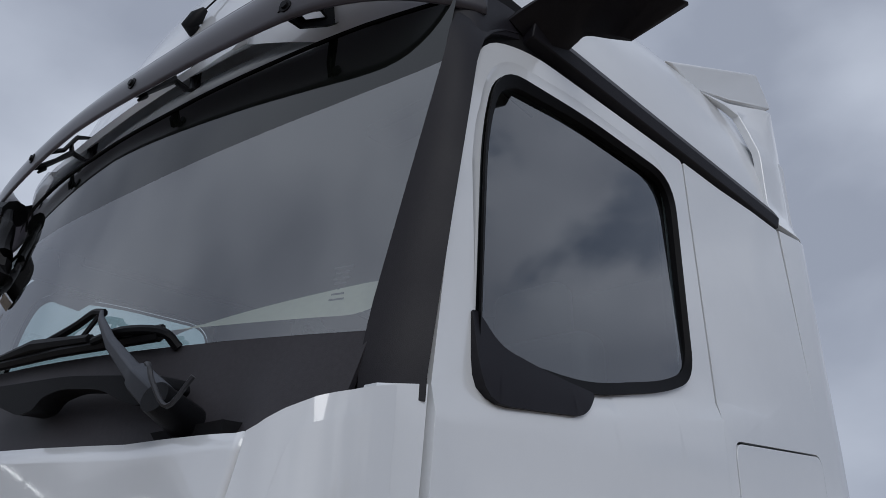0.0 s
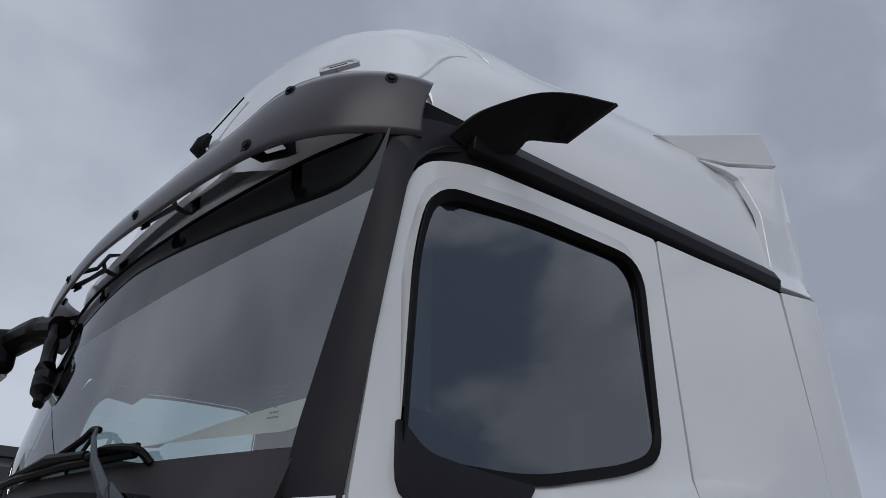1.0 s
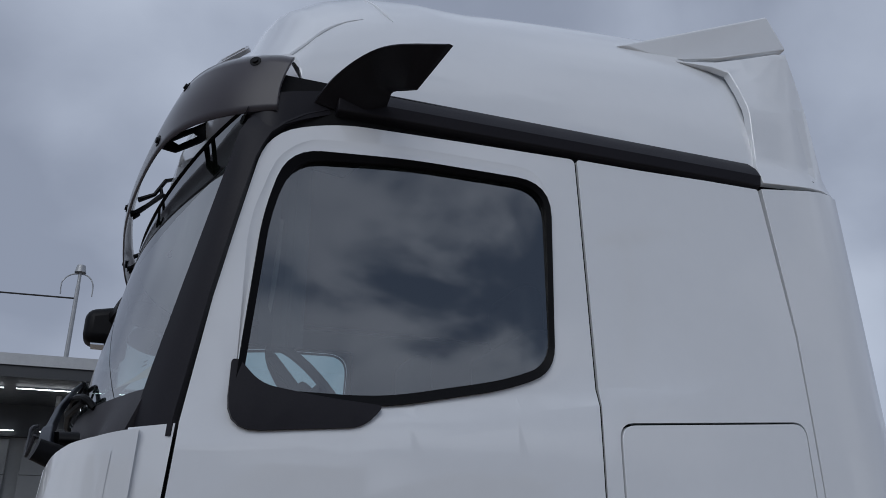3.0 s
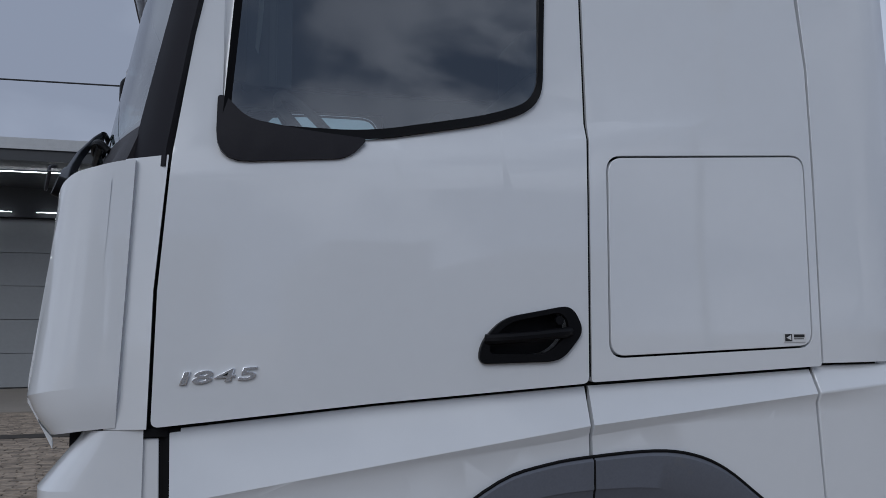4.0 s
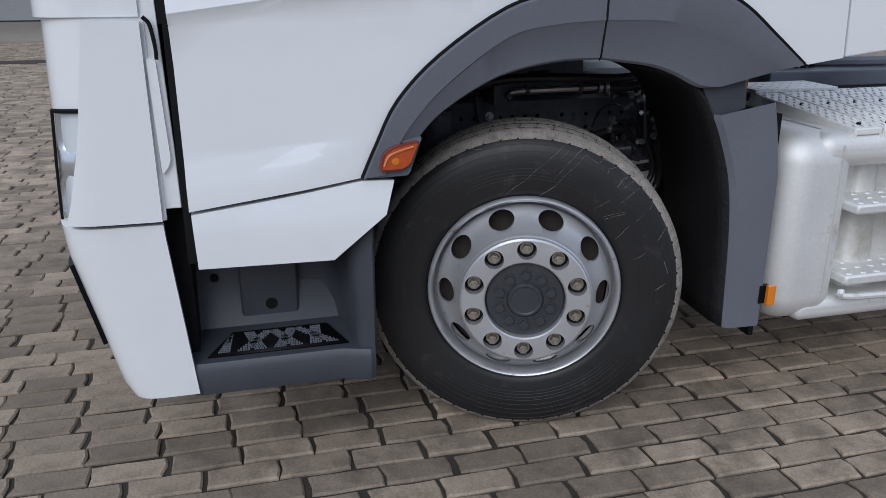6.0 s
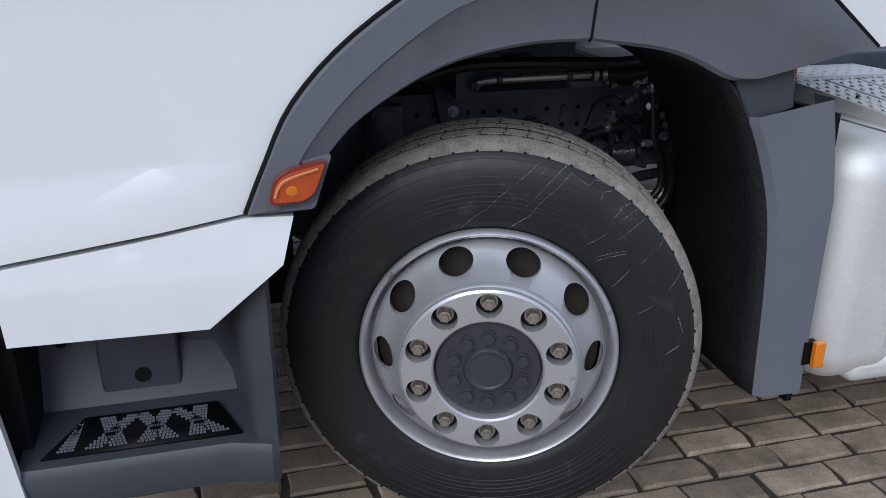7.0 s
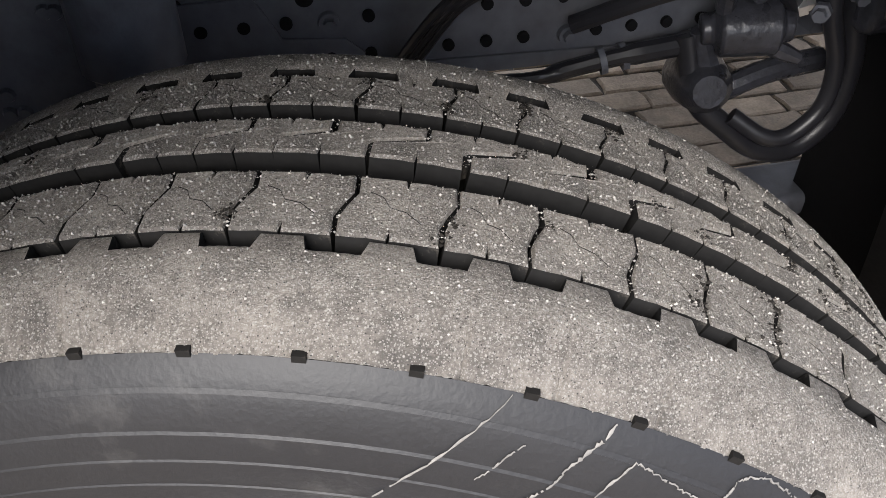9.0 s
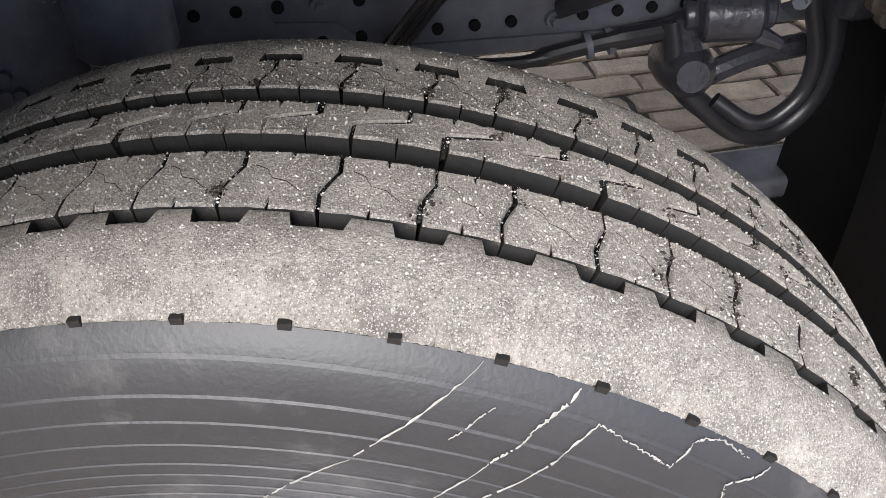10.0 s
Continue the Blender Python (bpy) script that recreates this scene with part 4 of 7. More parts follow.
for far in (False, True):
    flip = mirror if far else (lambda b: b)
    COVER = [(0.82, 0.58), (0.86, 0.503), (1.02, 0.36), (1.11, 0.315), (1.30, 0.224)]

    def cover_point(a, w):
        z = 0.824 + w * 0.486
        x, y = corner(a * curve(COVER, z), 0.273, 0.5, -0.984, 0.016, 2.7, 6.5)
        return (x, y, z)

    def lens_point(a, w):
        z = 0.83 + w * 0.275
        left_, right_ = 0.688 - 0.12 * w, curve(COVER, z) + 0.01
        x, y = corner(left_ + (right_ - left_) * a, 0.266, 0.5, -0.985, 0.030, 2.7, 6.5)
        return (x, y, z)
    cv = part("lamp_cover", flip(sheet(cover_point, steps(0, 1, 12), steps(0, 1, 8))), WHITE, truck, "white smooth headlamp side cover")
    inward(cv, 0.014)
    part("headlamp_lens", flip(sheet(lens_point, steps(0, 1, 8), steps(0, 1, 6))), LENS, truck, "clear headlamp lens")
    refl = sheet(lambda a, w: tuple(Vector(lens_point(a, w)) + Vector((0.004, 0.004, 0)) + Vector((0.028, 0.028, 0)) * math.sin(math.pi * a) * (0.5 + 0.5 * math.sin(9 * w))), steps(0, 1, 8), steps(0, 1, 18))
    part("headlamp_reflector", flip(refl), CHROME, truck, "bright headlamp reflector")
    part("lamp_frame", flip(tube([lens_point(0, 1), lens_point(0.5, 1), lens_point(1, 1)], 0.006, sides=6)), GAP, truck)
    part("lamp_frame", flip(tube([lens_point(0, 0), lens_point(0, 0.5), lens_point(0, 1)], 0.004, sides=6)), GAP, truck)
    bevel(part("side_strip", flip(skin([(-0.990, 1.476), (-0.950, 1.476), (-0.944, 1.22), (-0.938, 1.0), (-0.936, 0.85), (-0.990, 0.85)], lambda x, z: 0.040, (), 0.03, (), 0)), WHITE, truck, "white upright strip beside the headlamp"), 0.003)
    # slot and handle strip beside the cover
    part("cover_slot", flip(tube(bend([(-0.976, 0.022, 1.318), (-0.962, 0.024, 1.30), (-0.955, 0.026, 1.25), (-0.955, 0.026, 1.22)], 4), 0.005, sides=6)), GAP, truck)
    bevel(part("cover_strip", flip(skin(rounded([(-0.972, 0.94, 0.01), (-0.980, 1.225, 0.01), (-0.958, 1.22, 0.01), (-0.948, 0.97, 0.02)]), lambda x, z: 0.026, (), 0.02, (), 0)), WHITE, truck), 0.004)


# ---- sun visor with brackets ----
VISOR_LOW = [(0, 3.030), (0.2, 3.020), (0.3, 3.016), (0.4, 3.015), (0.5, 3.018), (0.6, 3.021), (0.7, 3.026), (0.8, 3.027), (0.85, 3.025), (0.9, 3.028), (0.95, 3.035), (1, 3.045)]
VISOR_TOP = [(0, 3.124), (0.25, 3.124), (0.35, 3.129), (0.5, 3.145), (0.6, 3.160), (0.65, 3.173), (0.7, 3.202), (0.75, 3.227), (0.8, 3.234), (0.9, 3.239), (0.955, 3.239), (0.985, 3.236), (1, 3.226)]


def visor_point(v, w, out=0.0):
    u = abs(v)
    y = WIDTH / 2 - v * (WIDTH / 2 - 0.035)
    lo, hi = curve(VISOR_LOW, u), curve(VISOR_TOP, u)
    z = lo + w * (hi - lo)
    x = -1.150 + 0.16 * u * u + 0.22 * u ** 13 + 0.20 * (z - 3.04) - 0.012 * math.sin(math.pi * w) - out
    return (x, y, z)


visor = part("sun_visor", sheet(visor_point, [math.sin(a) for a in steps(-math.pi / 2, math.pi / 2, 60)], steps(0, 1, 8)), SMOKE, truck, "smoked acrylic sun visor over the windscreen", 60)
solid(visor, 0.006, 0)
for v, zb in ((0.963, 3.216), (0.791, 3.214), (0.715, 3.067), (0.260, 3.061), (-0.260, 3.061), (-0.715, 3.067), (-0.791, 3.214), (-0.963, 3.216)):
    p = Vector(visor_point(v, (zb - curve(VISOR_LOW, abs(v))) / (curve(VISOR_TOP, abs(v)) - curve(VISOR_LOW, abs(v)))))
    w0 = (zb - curve(VISOR_LOW, abs(v))) / (curve(VISOR_TOP, abs(v)) - curve(VISOR_LOW, abs(v)))
    face = (Vector(visor_point(v + 0.01, w0)) - p).cross(Vector(visor_point(v, w0 + 0.05)) - p).normalized()
    face = face if face.x < 0 else -face
    part("visor_bolt", tube([p - face * 0.012, p + face * 0.005, p + face * 0.0055, p + face * 0.011], [0.0165, 0.0165, 0.010, 0.009], sides=14), BLACK, visor, "black visor bolt")


def bracket(y):
    """Open six-sided ring on a stem, from the visor's inside up to a foot on the roof front."""
    br = bmesh.new()
    ring_ = [(-1.033, 3.130), (-1.042, 3.158), (-1.027, 3.190), (-0.984, 3.206), (-0.976, 3.126), (-0.994, 3.120), (-1.033, 3.130)]
    tube([(x, 0, z) for x, z in ring_], 0.0075, br, 8)
    tube([(-1.132, 0, 3.040), (-1.115, 0, 3.045), (-1.075, 0, 3.084), (-1.033, 0, 3.130)], [0.012, 0.010, 0.008, 0.0095], br, 8)
    tube([(-1.105, 0, 3.044), (-1.120, 0, 3.022)], [0.009, 0.004], br, 8)
    tube([(-1.027, 0, 3.190), (-1.060, 0, 3.128), (-1.112, 0, 3.098)], [0.0075, 0.007, 0.009], br, 8)
    tube([(-0.966, 0, 3.222), (-0.972, 0, 3.175), (-0.966, 0, 3.118)], [0.010, 0.013, 0.010], br, 8)
    for q in br.verts:
        q.co.x, q.co.y = q.co.x - 0.004, q.co.y * 1.7 + y
    return br


for y_ in (0.934, WIDTH - 0.934):
    part("visor_bracket", bracket(y_), BLACK, visor, "black open-frame visor bracket", 40)
for sg in (1, -1):
    # flat end bracket with a slot
    p0 = Vector((-1.060, 1.25 - sg * 0.85, 3.050))
    p1 = Vector((-0.868, 1.25 - sg * 0.895, 3.165))
    along = (p1 - p0)
    up_ = (Vector((0, 0, 1)) - along * (along.z / along.length_squared)).normalized()
    thick_ = along.cross(up_).normalized() * 0.009
    outer_ = rounded([(-0.06, 0.012, 0.012), (0.04, 0.030, 0.02), (0.62, 0.022, 0.02), (1.04, 0.026, 0.012), (1.06, -0.016, 0.014), (0.55, -0.034, 0.03), (0.16, -0.032, 0.02)], 4)
    inner_ = rounded([(0.20, 0.008, 0.006), (0.54, 0.008, 0.006), (0.58, -0.012, 0.006), (0.26, -0.014, 0.006)], 4)
    flat = skin([(a * 0.2, b) for a, b in outer_], lambda x, z: 0.0, [[(a * 0.2, b) for a, b in inner_]], 0.009, (), 0)
    for q in flat.verts:
        q.co = p0 + along.normalized() * q.co.x + up_ * q.co.z + thick_ * (q.co.y / 0.009)
    bevel(part("visor_bracket", flat, BLACK, visor, "black slotted visor end bracket"), 0.003)

# camera arms at the roof corners
def camera_arm(far):
    flip = mirror if far else (lambda b: b)
    bm = bmesh.new()
    tops = bend([(-0.667, 0.06, 3.105), (-0.647, 0.02, 3.135), (-0.621, -0.02, 3.162), (-0.588, -0.10, 3.168), (-0.540, -0.16, 3.180), (-0.488, -0.225, 3.165), (-0.371, -0.266, 3.167)], 3)
    lows = bend([(-0.528, 0.06, 3.084), (-0.523, 0.04, 3.092), (-0.521, 0.0, 3.104), (-0.515, -0.03, 3.118), (-0.498, -0.05, 3.129), (-0.458, -0.09, 3.113), (-0.425, -0.135, 3.091)], 3)
    depth = [curve([(0, 1), (6, 0.95), (9, 0.85), (12, 0.65), (15, 0.40), (18, 0.15)], k) for k in range(19)]
    rows = [[bm.verts.new(q) for q in (t, tuple(Vector(t) * 0.93 + Vector(l_) * 0.07 + Vector((-0.006, -0.008, 0.0))), l_, tuple(Vector(l_) + Vector((0.07, 0.03, 0.012)) * d), tuple(Vector(t) + Vector((0.09, 0.035, 0.006)) * d))] for t, l_, d in zip(tops, lows, depth)]
    for r0, r1 in zip(rows, rows[1:]):
        for k in range(5):
            bm.faces.new((r0[k], r0[(k + 1) % 5], r1[(k + 1) % 5], r1[k]))
    bm.faces.new(rows[0])
    bm.faces.new(rows[-1][::-1])
    bmesh.ops.recalc_face_normals(bm, faces=bm.faces)
    part("mirror_arm", flip(bm), PILLAR, truck, "black arched mirror arm at the roof corner", 50)


camera_arm(False)
camera_arm(True)

# kerb mirror high on the far front corner
km = part("kerb_mirror", tube(bend([(-1.09, 1.80, 2.96), (-1.11, 1.95, 2.99), (-1.13, 2.10, 3.00), (-1.16, 2.24, 2.99)], 5), [0.045] * 6 + [0.055] * 10, sides=10), BLACK, truck, "black kerb mirror on the far front corner")
shell_bm = box(-1.31, -1.13, 2.19, 2.36, 2.86, 3.06)
for v in shell_bm.verts:
    if v.co.x < -1.25 and v.co.z > 3.0:
        v.co.z -= 0.035
bevel(part("mirror_shell", shell_bm, BLACK, km), 0.045, 4)
part("mirror_glass", box(-1.27, -1.15, 2.22, 2.33, 2.853, 2.861), CHROME, km)
droop = bmesh.new()
tube(bend([(-1.10, 1.80, 2.95), (-1.11, 1.76, 2.86), (-1.13, 1.715, 2.74), (-1.14, 1.69, 2.64)], 4), [0.03] * 3 + [0.045] * 4 + [0.06] * 4 + [0.03] * 2, droop, 12)
for v in droop.verts:
    v.co.x = -1.12 + (v.co.x + 1.12) * 0.55
part("mirror_shell", droop, BLACK, km)
# roof marker lamp over the visor
lamp_at = Vector((-0.886, 0.266, 3.346))
t1 = Vector((0.088, -0.064, 0.045)).normalized()
t2 = Vector((0.45, 0.30, 0.80))
t2 = (t2 - t1 * t2.dot(t1)).normalized()
out_n = t1.cross(t2)
out_n = out_n if out_n.x < 0 else -out_n
ml = part("marker_lamp", skin(rounded([(-0.060, -0.026, 0.012), (-0.048, 0.026, 0.018), (0.052, 0.026, 0.018), (0.060, -0.026, 0.012)]), lambda x, z: -0.004, [rounded([(-0.046, -0.016, 0.008), (-0.038, 0.016, 0.010), (0.040, 0.016, 0.010), (0.046, -0.016, 0.008)])], 0.014, (), 0), RIM, truck, "small clear roof marker lamp")
part("lamp_face", skin(rounded([(-0.046, -0.016, 0.008), (-0.038, 0.016, 0.010), (0.040, 0.016, 0.010), (0.046, -0.016, 0.008)]), lambda x, z: 0.001, (), 0.008, (), 0), PAPER, ml)
bevel(ml, 0.003, 2)
ml.matrix_local = Matrix(((t1.x, -out_n.x, t2.x, lamp_at.x), (t1.y, -out_n.y, t2.y, lamp_at.y), (t1.z, -out_n.z, t2.z, lamp_at.z), (0, 0, 0, 1)))
part("lamp_slot", box(-0.026, 0.026, -0.0015, 0.002, -0.004, 0.002), GAP, ml, "", 0)

# roof antenna
ant = part("antenna", tube([(-0.886, 1.140, 3.461), (-0.936, 1.110, 3.471), (-0.925, 1.094, 3.495), (-0.911, 1.074, 3.525)], [0.020, 0.026, 0.024, 0.010], sides=16), BLACK, truck, "black whip antenna")
part("antenna_rod", tube([(-0.914, 1.079, 3.517), (-0.845, 0.980, 3.663)], 0.0032, sides=6), BLACK, ant)
for sg in (1, -1):
    # upright return under the roof's front corner
    part("roof_return", sheet(lambda v, w: tuple(Vector(roof_point(-1.02, sg * v)) + Vector((0.012 * w, 0.008 * w * sg, 0.004 - 0.13 * w * min(1.0, (v - 0.45) / 0.3)))), steps(0.45, 1.0, 24), steps(0, 1, 3)), WHITE, truck, "", 60)
# raised seam where the roof's side shell meets the dome
for far in (False, True):
    flip = mirror if far else (lambda b: b)
    seam = [roof_point(x, v) for x, v in ((-0.83, 0.984), (-0.79, 0.977), (-0.74, 0.971), (-0.69, 0.965), (-0.64, 0.952), (-0.60, 0.94), (-0.55, 0.93), (-0.50, 0.922))]
    part("roof_seam", flip(tube(bend(seam, 4), [0.007] * 16 + [0.007 - 0.0005 * k for k in range(13)], sides=8)), WHITE, truck)
    part("roof_seam", flip(tube(bend([roof_point(x, v) for x, v in ((-0.46, 0.815), (-0.44, 0.87), (-0.42, 0.905), (-0.40, 0.925))], 4), [0.006] * 9 + [0.005, 0.004, 0.003, 0.002], sides=8)), WHITE, truck)


# ---- front wheel, steered a little inwards; local y runs in along the axle from the nut plane ----
STEER, AXLE = -17.2, (0.0, 0.042, 0.49)
RAD = 0.494


def sector_sheet(r0, r1, yf, hole_r, hole_c, count, squash=1.0, ring=24, thick=0.012, turn=0.0):
    """A ring of the wheel disc with round holes through it."""
    bm = bmesh.new()
    for k in range(count):
        a0 = 2 * math.pi * (k + turn) / count
        half = math.pi / count
        sub = bmesh.new()
        loop = [(-half, r0), (-half, (r0 + r1) / 2), (-half, r1)] + [(-half + 2 * half * i / 6, r1) for i in range(1, 6)] + [(half, r1), (half, (r0 + r1) / 2), (half, r0)] + [(half - 2 * half * i / 6, r0) for i in range(1, 6)]
        hole = [(hole_r * squash * math.cos(2 * math.pi * i / ring) / hole_c, hole_c + hole_r * math.sin(2 * math.pi * i / ring)) for i in range(ring)]
        for pts in (loop, hole):
            vs = [sub.verts.new((p[0] * 0.3, p[1], 0)) for p in pts]
            for i, v in enumerate(vs):
                sub.edges.new((v, vs[(i + 1) % len(vs)]))
        bmesh.ops.triangle_fill(sub, use_beauty=True, edges=sub.edges[:], normal=(0, 0, 1))
        for q in range(1, 4):
            bmesh.ops.bisect_plane(sub, geom=sub.verts[:] + sub.edges[:] + sub.faces[:], plane_co=(0, r0 + (r1 - r0) * q / 4, 0), plane_no=(0, 1, 0), dist=1e-6)
        vmap = {}
        for v in sub.verts:
            a, r = a0 + v.co.x / 0.3, v.co.y
            vmap[v] = bm.verts.new((r * math.sin(a), yf(r), r * math.cos(a)))
        for f in sub.faces:
            bm.faces.new([vmap[v] for v in f.verts])
        sub.free()
    bmesh.ops.remove_doubles(bm, verts=bm.verts, dist=1e-5)
    for f in bm.faces:
        f.normal_update()
        if f.normal.y > 0:
            f.normal_flip()
    inner = [e for e in bm.edges if e.is_boundary and hole_c - hole_r * 1.4 < Vector((e.verts[0].co.x, e.verts[0].co.z)).length < hole_c + hole_r * 1.4]
    made = bmesh.ops.extrude_edge_only(bm, edges=inner)["geom"]
    for v in made:
        if isinstance(v, bmesh.types.BMVert):
            v.co.y += thick
    return bm


wheel = new("front_wheel")
wheel.parent = truck
tagged(wheel, "front wheel with silver steel rim and muddy tyre")
wheel.matrix_local = pose(*AXLE, 0, 0, STEER)

tyre_profile = [(0.292, 0.155), (0.297, 0.112), (0.305, 0.100), (0.322, 0.096), (0.345, 0.0935), (0.375, 0.091), (0.405, 0.091), (0.430, 0.094), (0.448, 0.0995), (0.460, 0.106), (0.467, 0.1125)]
sidewall = revolve(tyre_profile, 128)
bmesh.ops.recalc_face_normals(sidewall, faces=sidewall.faces)
part("sidewall", sidewall, SIDEWALL, wheel, "dusty black tyre sidewall with scuffs", 60)
for rr in (0.352, 0.362, 0.373, 0.383, 0.3997, 0.4163, 0.433, 0.453):
    q = curve([(a, b) for a, b in tyre_profile[1:]], rr)
    part("sidewall_rib", revolve([(rr - 0.0022, q + 0.001), (rr, q - 0.0006), (rr + 0.0022, q + 0.001)], 128), SIDEWALL, wheel, "", 60)
far_wall = revolve([(r, 0.48 - y) for r, y in tyre_profile], 96)
bmesh.ops.recalc_face_normals(far_wall, faces=far_wall.faces)
part("sidewall", far_wall, SIDEWALL, wheel, "", 60)
groove_ring = revolve([(0.462, 0.109), (0.462, 0.14), (0.468, 0.20), (0.469, 0.24), (0.468, 0.28), (0.462, 0.34), (0.462, 0.371)], 128)
part("groove_floor", groove_ring, GROOVE, wheel, "dark bottom of the tread grooves", 60)


def crown(y):
    """The tread's radius across the tyre."""
    return RAD - 0.55 * (abs(y - 0.24) ** 2.4) * 1.9


PITCHES = 66
# uneven pitch: six spacings, repeated eleven times round the tyre
SPACING = (5.19, 5.89, 5.89, 4.9, 5.99, 4.87)
JOINTS = [-7.7]
for k in range(PITCHES):
    JOINTS.append(JOINTS[-1] + SPACING[k % 6] * 360 / (11 * sum(SPACING)))


def joint(i):
    """The angle of the i-th joint round the tyre, in radians; i may have a fraction."""
    k = math.floor(i)
    turn, k0 = divmod(k, PITCHES)
    return radians(360 * turn + JOINTS[k0] + (JOINTS[k0 + 1] - JOINTS[k0]) * (i - k))


def shoulder_rib(sign):
    """The solid outer rib, its edge broken by a row of slots and shallow notches."""
    bm = bmesh.new()
    rng_ = random.Random(5 if sign > 0 else 6)
    n = PITCHES * 20
    rows = []
    for i in range(n):
        a = joint(i / 20 if sign > 0 else i / 20 - 0.1)
        ph = i % 20
        slot = ph in (0, 1, 2, 3, 4, 5, 15, 16, 17, 18, 19)
        notch = ph in (7, 8) and rng_.random() < 0.3
        w_in = 0.1565 + rng_.uniform(-0.0004, 0.0004) if slot else 0.1662
        prof = [(0.4665 - (0.003 if notch else 0), 0.1128 + rng_.uniform(-0.0008, 0.0008)), (0.4725 - (0.004 if notch else 0), 0.1165 + rng_.uniform(-0.001, 0.001)), (crown(0.135), 0.135), (crown(0.148) + rng_.uniform(-0.0004, 0.0004), 0.148), (crown(0.152), w_in - 0.0015), (crown(0.155) - 0.0012, w_in), (crown(0.16) - 0.014, w_in + 0.0005)]
        rows.append([bm.verts.new((r * math.sin(a), y if sign > 0 else 0.48 - y, r * math.cos(a))) for r, y in prof])
    for i in range(n):
        r0, r1 = rows[i], rows[(i + 1) % n]
        for k in range(len(r0) - 1):
            face = bm.faces.new((r0[k], r1[k], r1[k + 1], r0[k + 1]))
            face.material_index = 1 if k >= 5 or (k == 4 and abs(r0[k].co.y - r1[k].co.y) > 0.003) else 0
    bmesh.ops.recalc_face_normals(bm, faces=bm.faces)
    return bm


for sg, lab in ((1, "wide muddy outer tread rib"), (-1, "")):
    part("shoulder_rib", shoulder_rib(sg), TREAD, wheel, lab, 50).data.materials.append(FLANK)


def tread_block(line, width, seed):
    """One block between the joint line of (angle, y) and the same line one pitch on; softened edges, sipes at front and back."""
    rng_ = random.Random(seed)
    gap = 0.0011
    half = width / 2 * RAD - gap
    lean = [gap if 0 < k < len(line) - 1 and abs(line[k + 1][0] - line[k - 1][0]) > 0.02 else 0.0 for k in range(len(line) - 1)] + [0.0]
    left = [(a * RAD - half, y - g) for (a, y), g in zip(line, lean)]
    right = [(a * RAD + half, y + g) for (a, y), g in zip(line, lean)]
    y0, y1 = line[0][1], line[-1][1]
    cut = lambda x0, x1, y, deep: [(x0 + (x1 - x0) * t, y + d) for t, d in ((0.15, 0), (0.3, 0.0005), (0.485, 0), (0.5, deep), (0.515, 0), (0.7, 0.0004), (0.85, 0))]
    front = cut(left[0][0], right[0][0], y0, 0.007)
    back = cut(right[-1][0], left[-1][0], y1, -0.006)
    loop = [Vector(p) for p in left[::-1] + front + right + back]
    m = len(loop)
    bm = bmesh.new()
    rings = []
    for inset, dz in ((-0.0012, -0.017), (0.0, -0.0016), (0.0012, 0.0)):
        ring = []
        for k, p in enumerate(loop):
            d0, d1 = (p - loop[k - 1]).normalized(), (loop[(k + 1) % m] - p).normalized()
            nrm = Vector((-(d0 + d1).y, (d0 + d1).x))
            q = p + (nrm.normalized() if nrm.length > 0.2 else Vector((0, 0))) * inset
            r = crown(q.y) + dz + (rng_.uniform(-0.0005, 0.0004) if dz == 0 else 0)
            a = q.x / RAD
            ring.append(bm.verts.new((r * math.sin(a), q.y, r * math.cos(a))))
        rings.append(ring)
    for a, b in zip(rings, rings[1:]):
        for k in range(m):
            bm.faces.new((a[k], a[(k + 1) % m], b[(k + 1) % m], b[k])).material_index = 1 if a is rings[0] else 0
    top = bm.faces.new(rings[-1])
    top.normal_update()
    bmesh.ops.triangulate(bm, faces=[top], ngon_method="EAR_CLIP")
    bmesh.ops.recalc_face_normals(bm, faces=bm.faces)
    # closed sipe across the block's top: a fine zigzag crack
    x0, x1, ym = -0.6 * half, 0.5 * half, (y0 + y1) / 2
    zig = [(x0, ym + 0.009), (x0 + 0.25 * (x1 - x0), ym + 0.006), (x0 + 0.4 * (x1 - x0), ym - 0.001), (x0 + 0.7 * (x1 - x0), ym - 0.003), (x1, ym - 0.010)] if y1 - y0 > 0.033 else []
    prev = None
    for x, y in zig:
        pair = [bm.verts.new(((crown(y) + 0.0004) * math.sin(x / RAD), y + w, (crown(y) + 0.0004) * math.cos(x / RAD))) for w in (-0.0003, 0.0003)]
        if prev:
            bm.faces.new((prev[0], pair[0], pair[1], prev[1])).material_index = 1
        prev = pair
    return bm


D = radians(1)
tread_rows = [([(-0.25 * D, 0.1675), (-0.35 * D, 0.180), (0.0, 0.190), (0.42 * D, 0.199), (0.32 * D, 0.2115)], 0.0),
              ([(-1.6 * D, 0.2298), (-1.6 * D, 0.2425), (-1.3 * D, 0.2440), (1.35 * D, 0.2505), (1.6 * D, 0.2520), (1.6 * D, 0.2615)], 2.2),
              ([(-0.2 * D, 0.2778), (-0.3 * D, 0.287), (0.0, 0.295), (0.35 * D, 0.303), (0.25 * D, 0.3122)], -0.9)]
rng = random.Random(11)
for line, shift in tread_rows:
    first = None
    for k in range(PITCHES):
        a0, a1 = joint(k), joint(k + 1)
        if first is None:
            first = part("tread_block", tread_block(line, radians(5.4545), int(1000 * line[0][1])), TREAD, wheel, "", 40)
            first.data.materials.append(FLANK)
        ob = first if k == 0 else new("tread_block", first.data)
        ob.parent = wheel
        ob.rotation_euler = (0, (a0 + a1) / 2 + radians(shift), 0)
        ob.scale = ((a1 - a0) / radians(5.4545), 1, rng.uniform(0.999, 1.0))

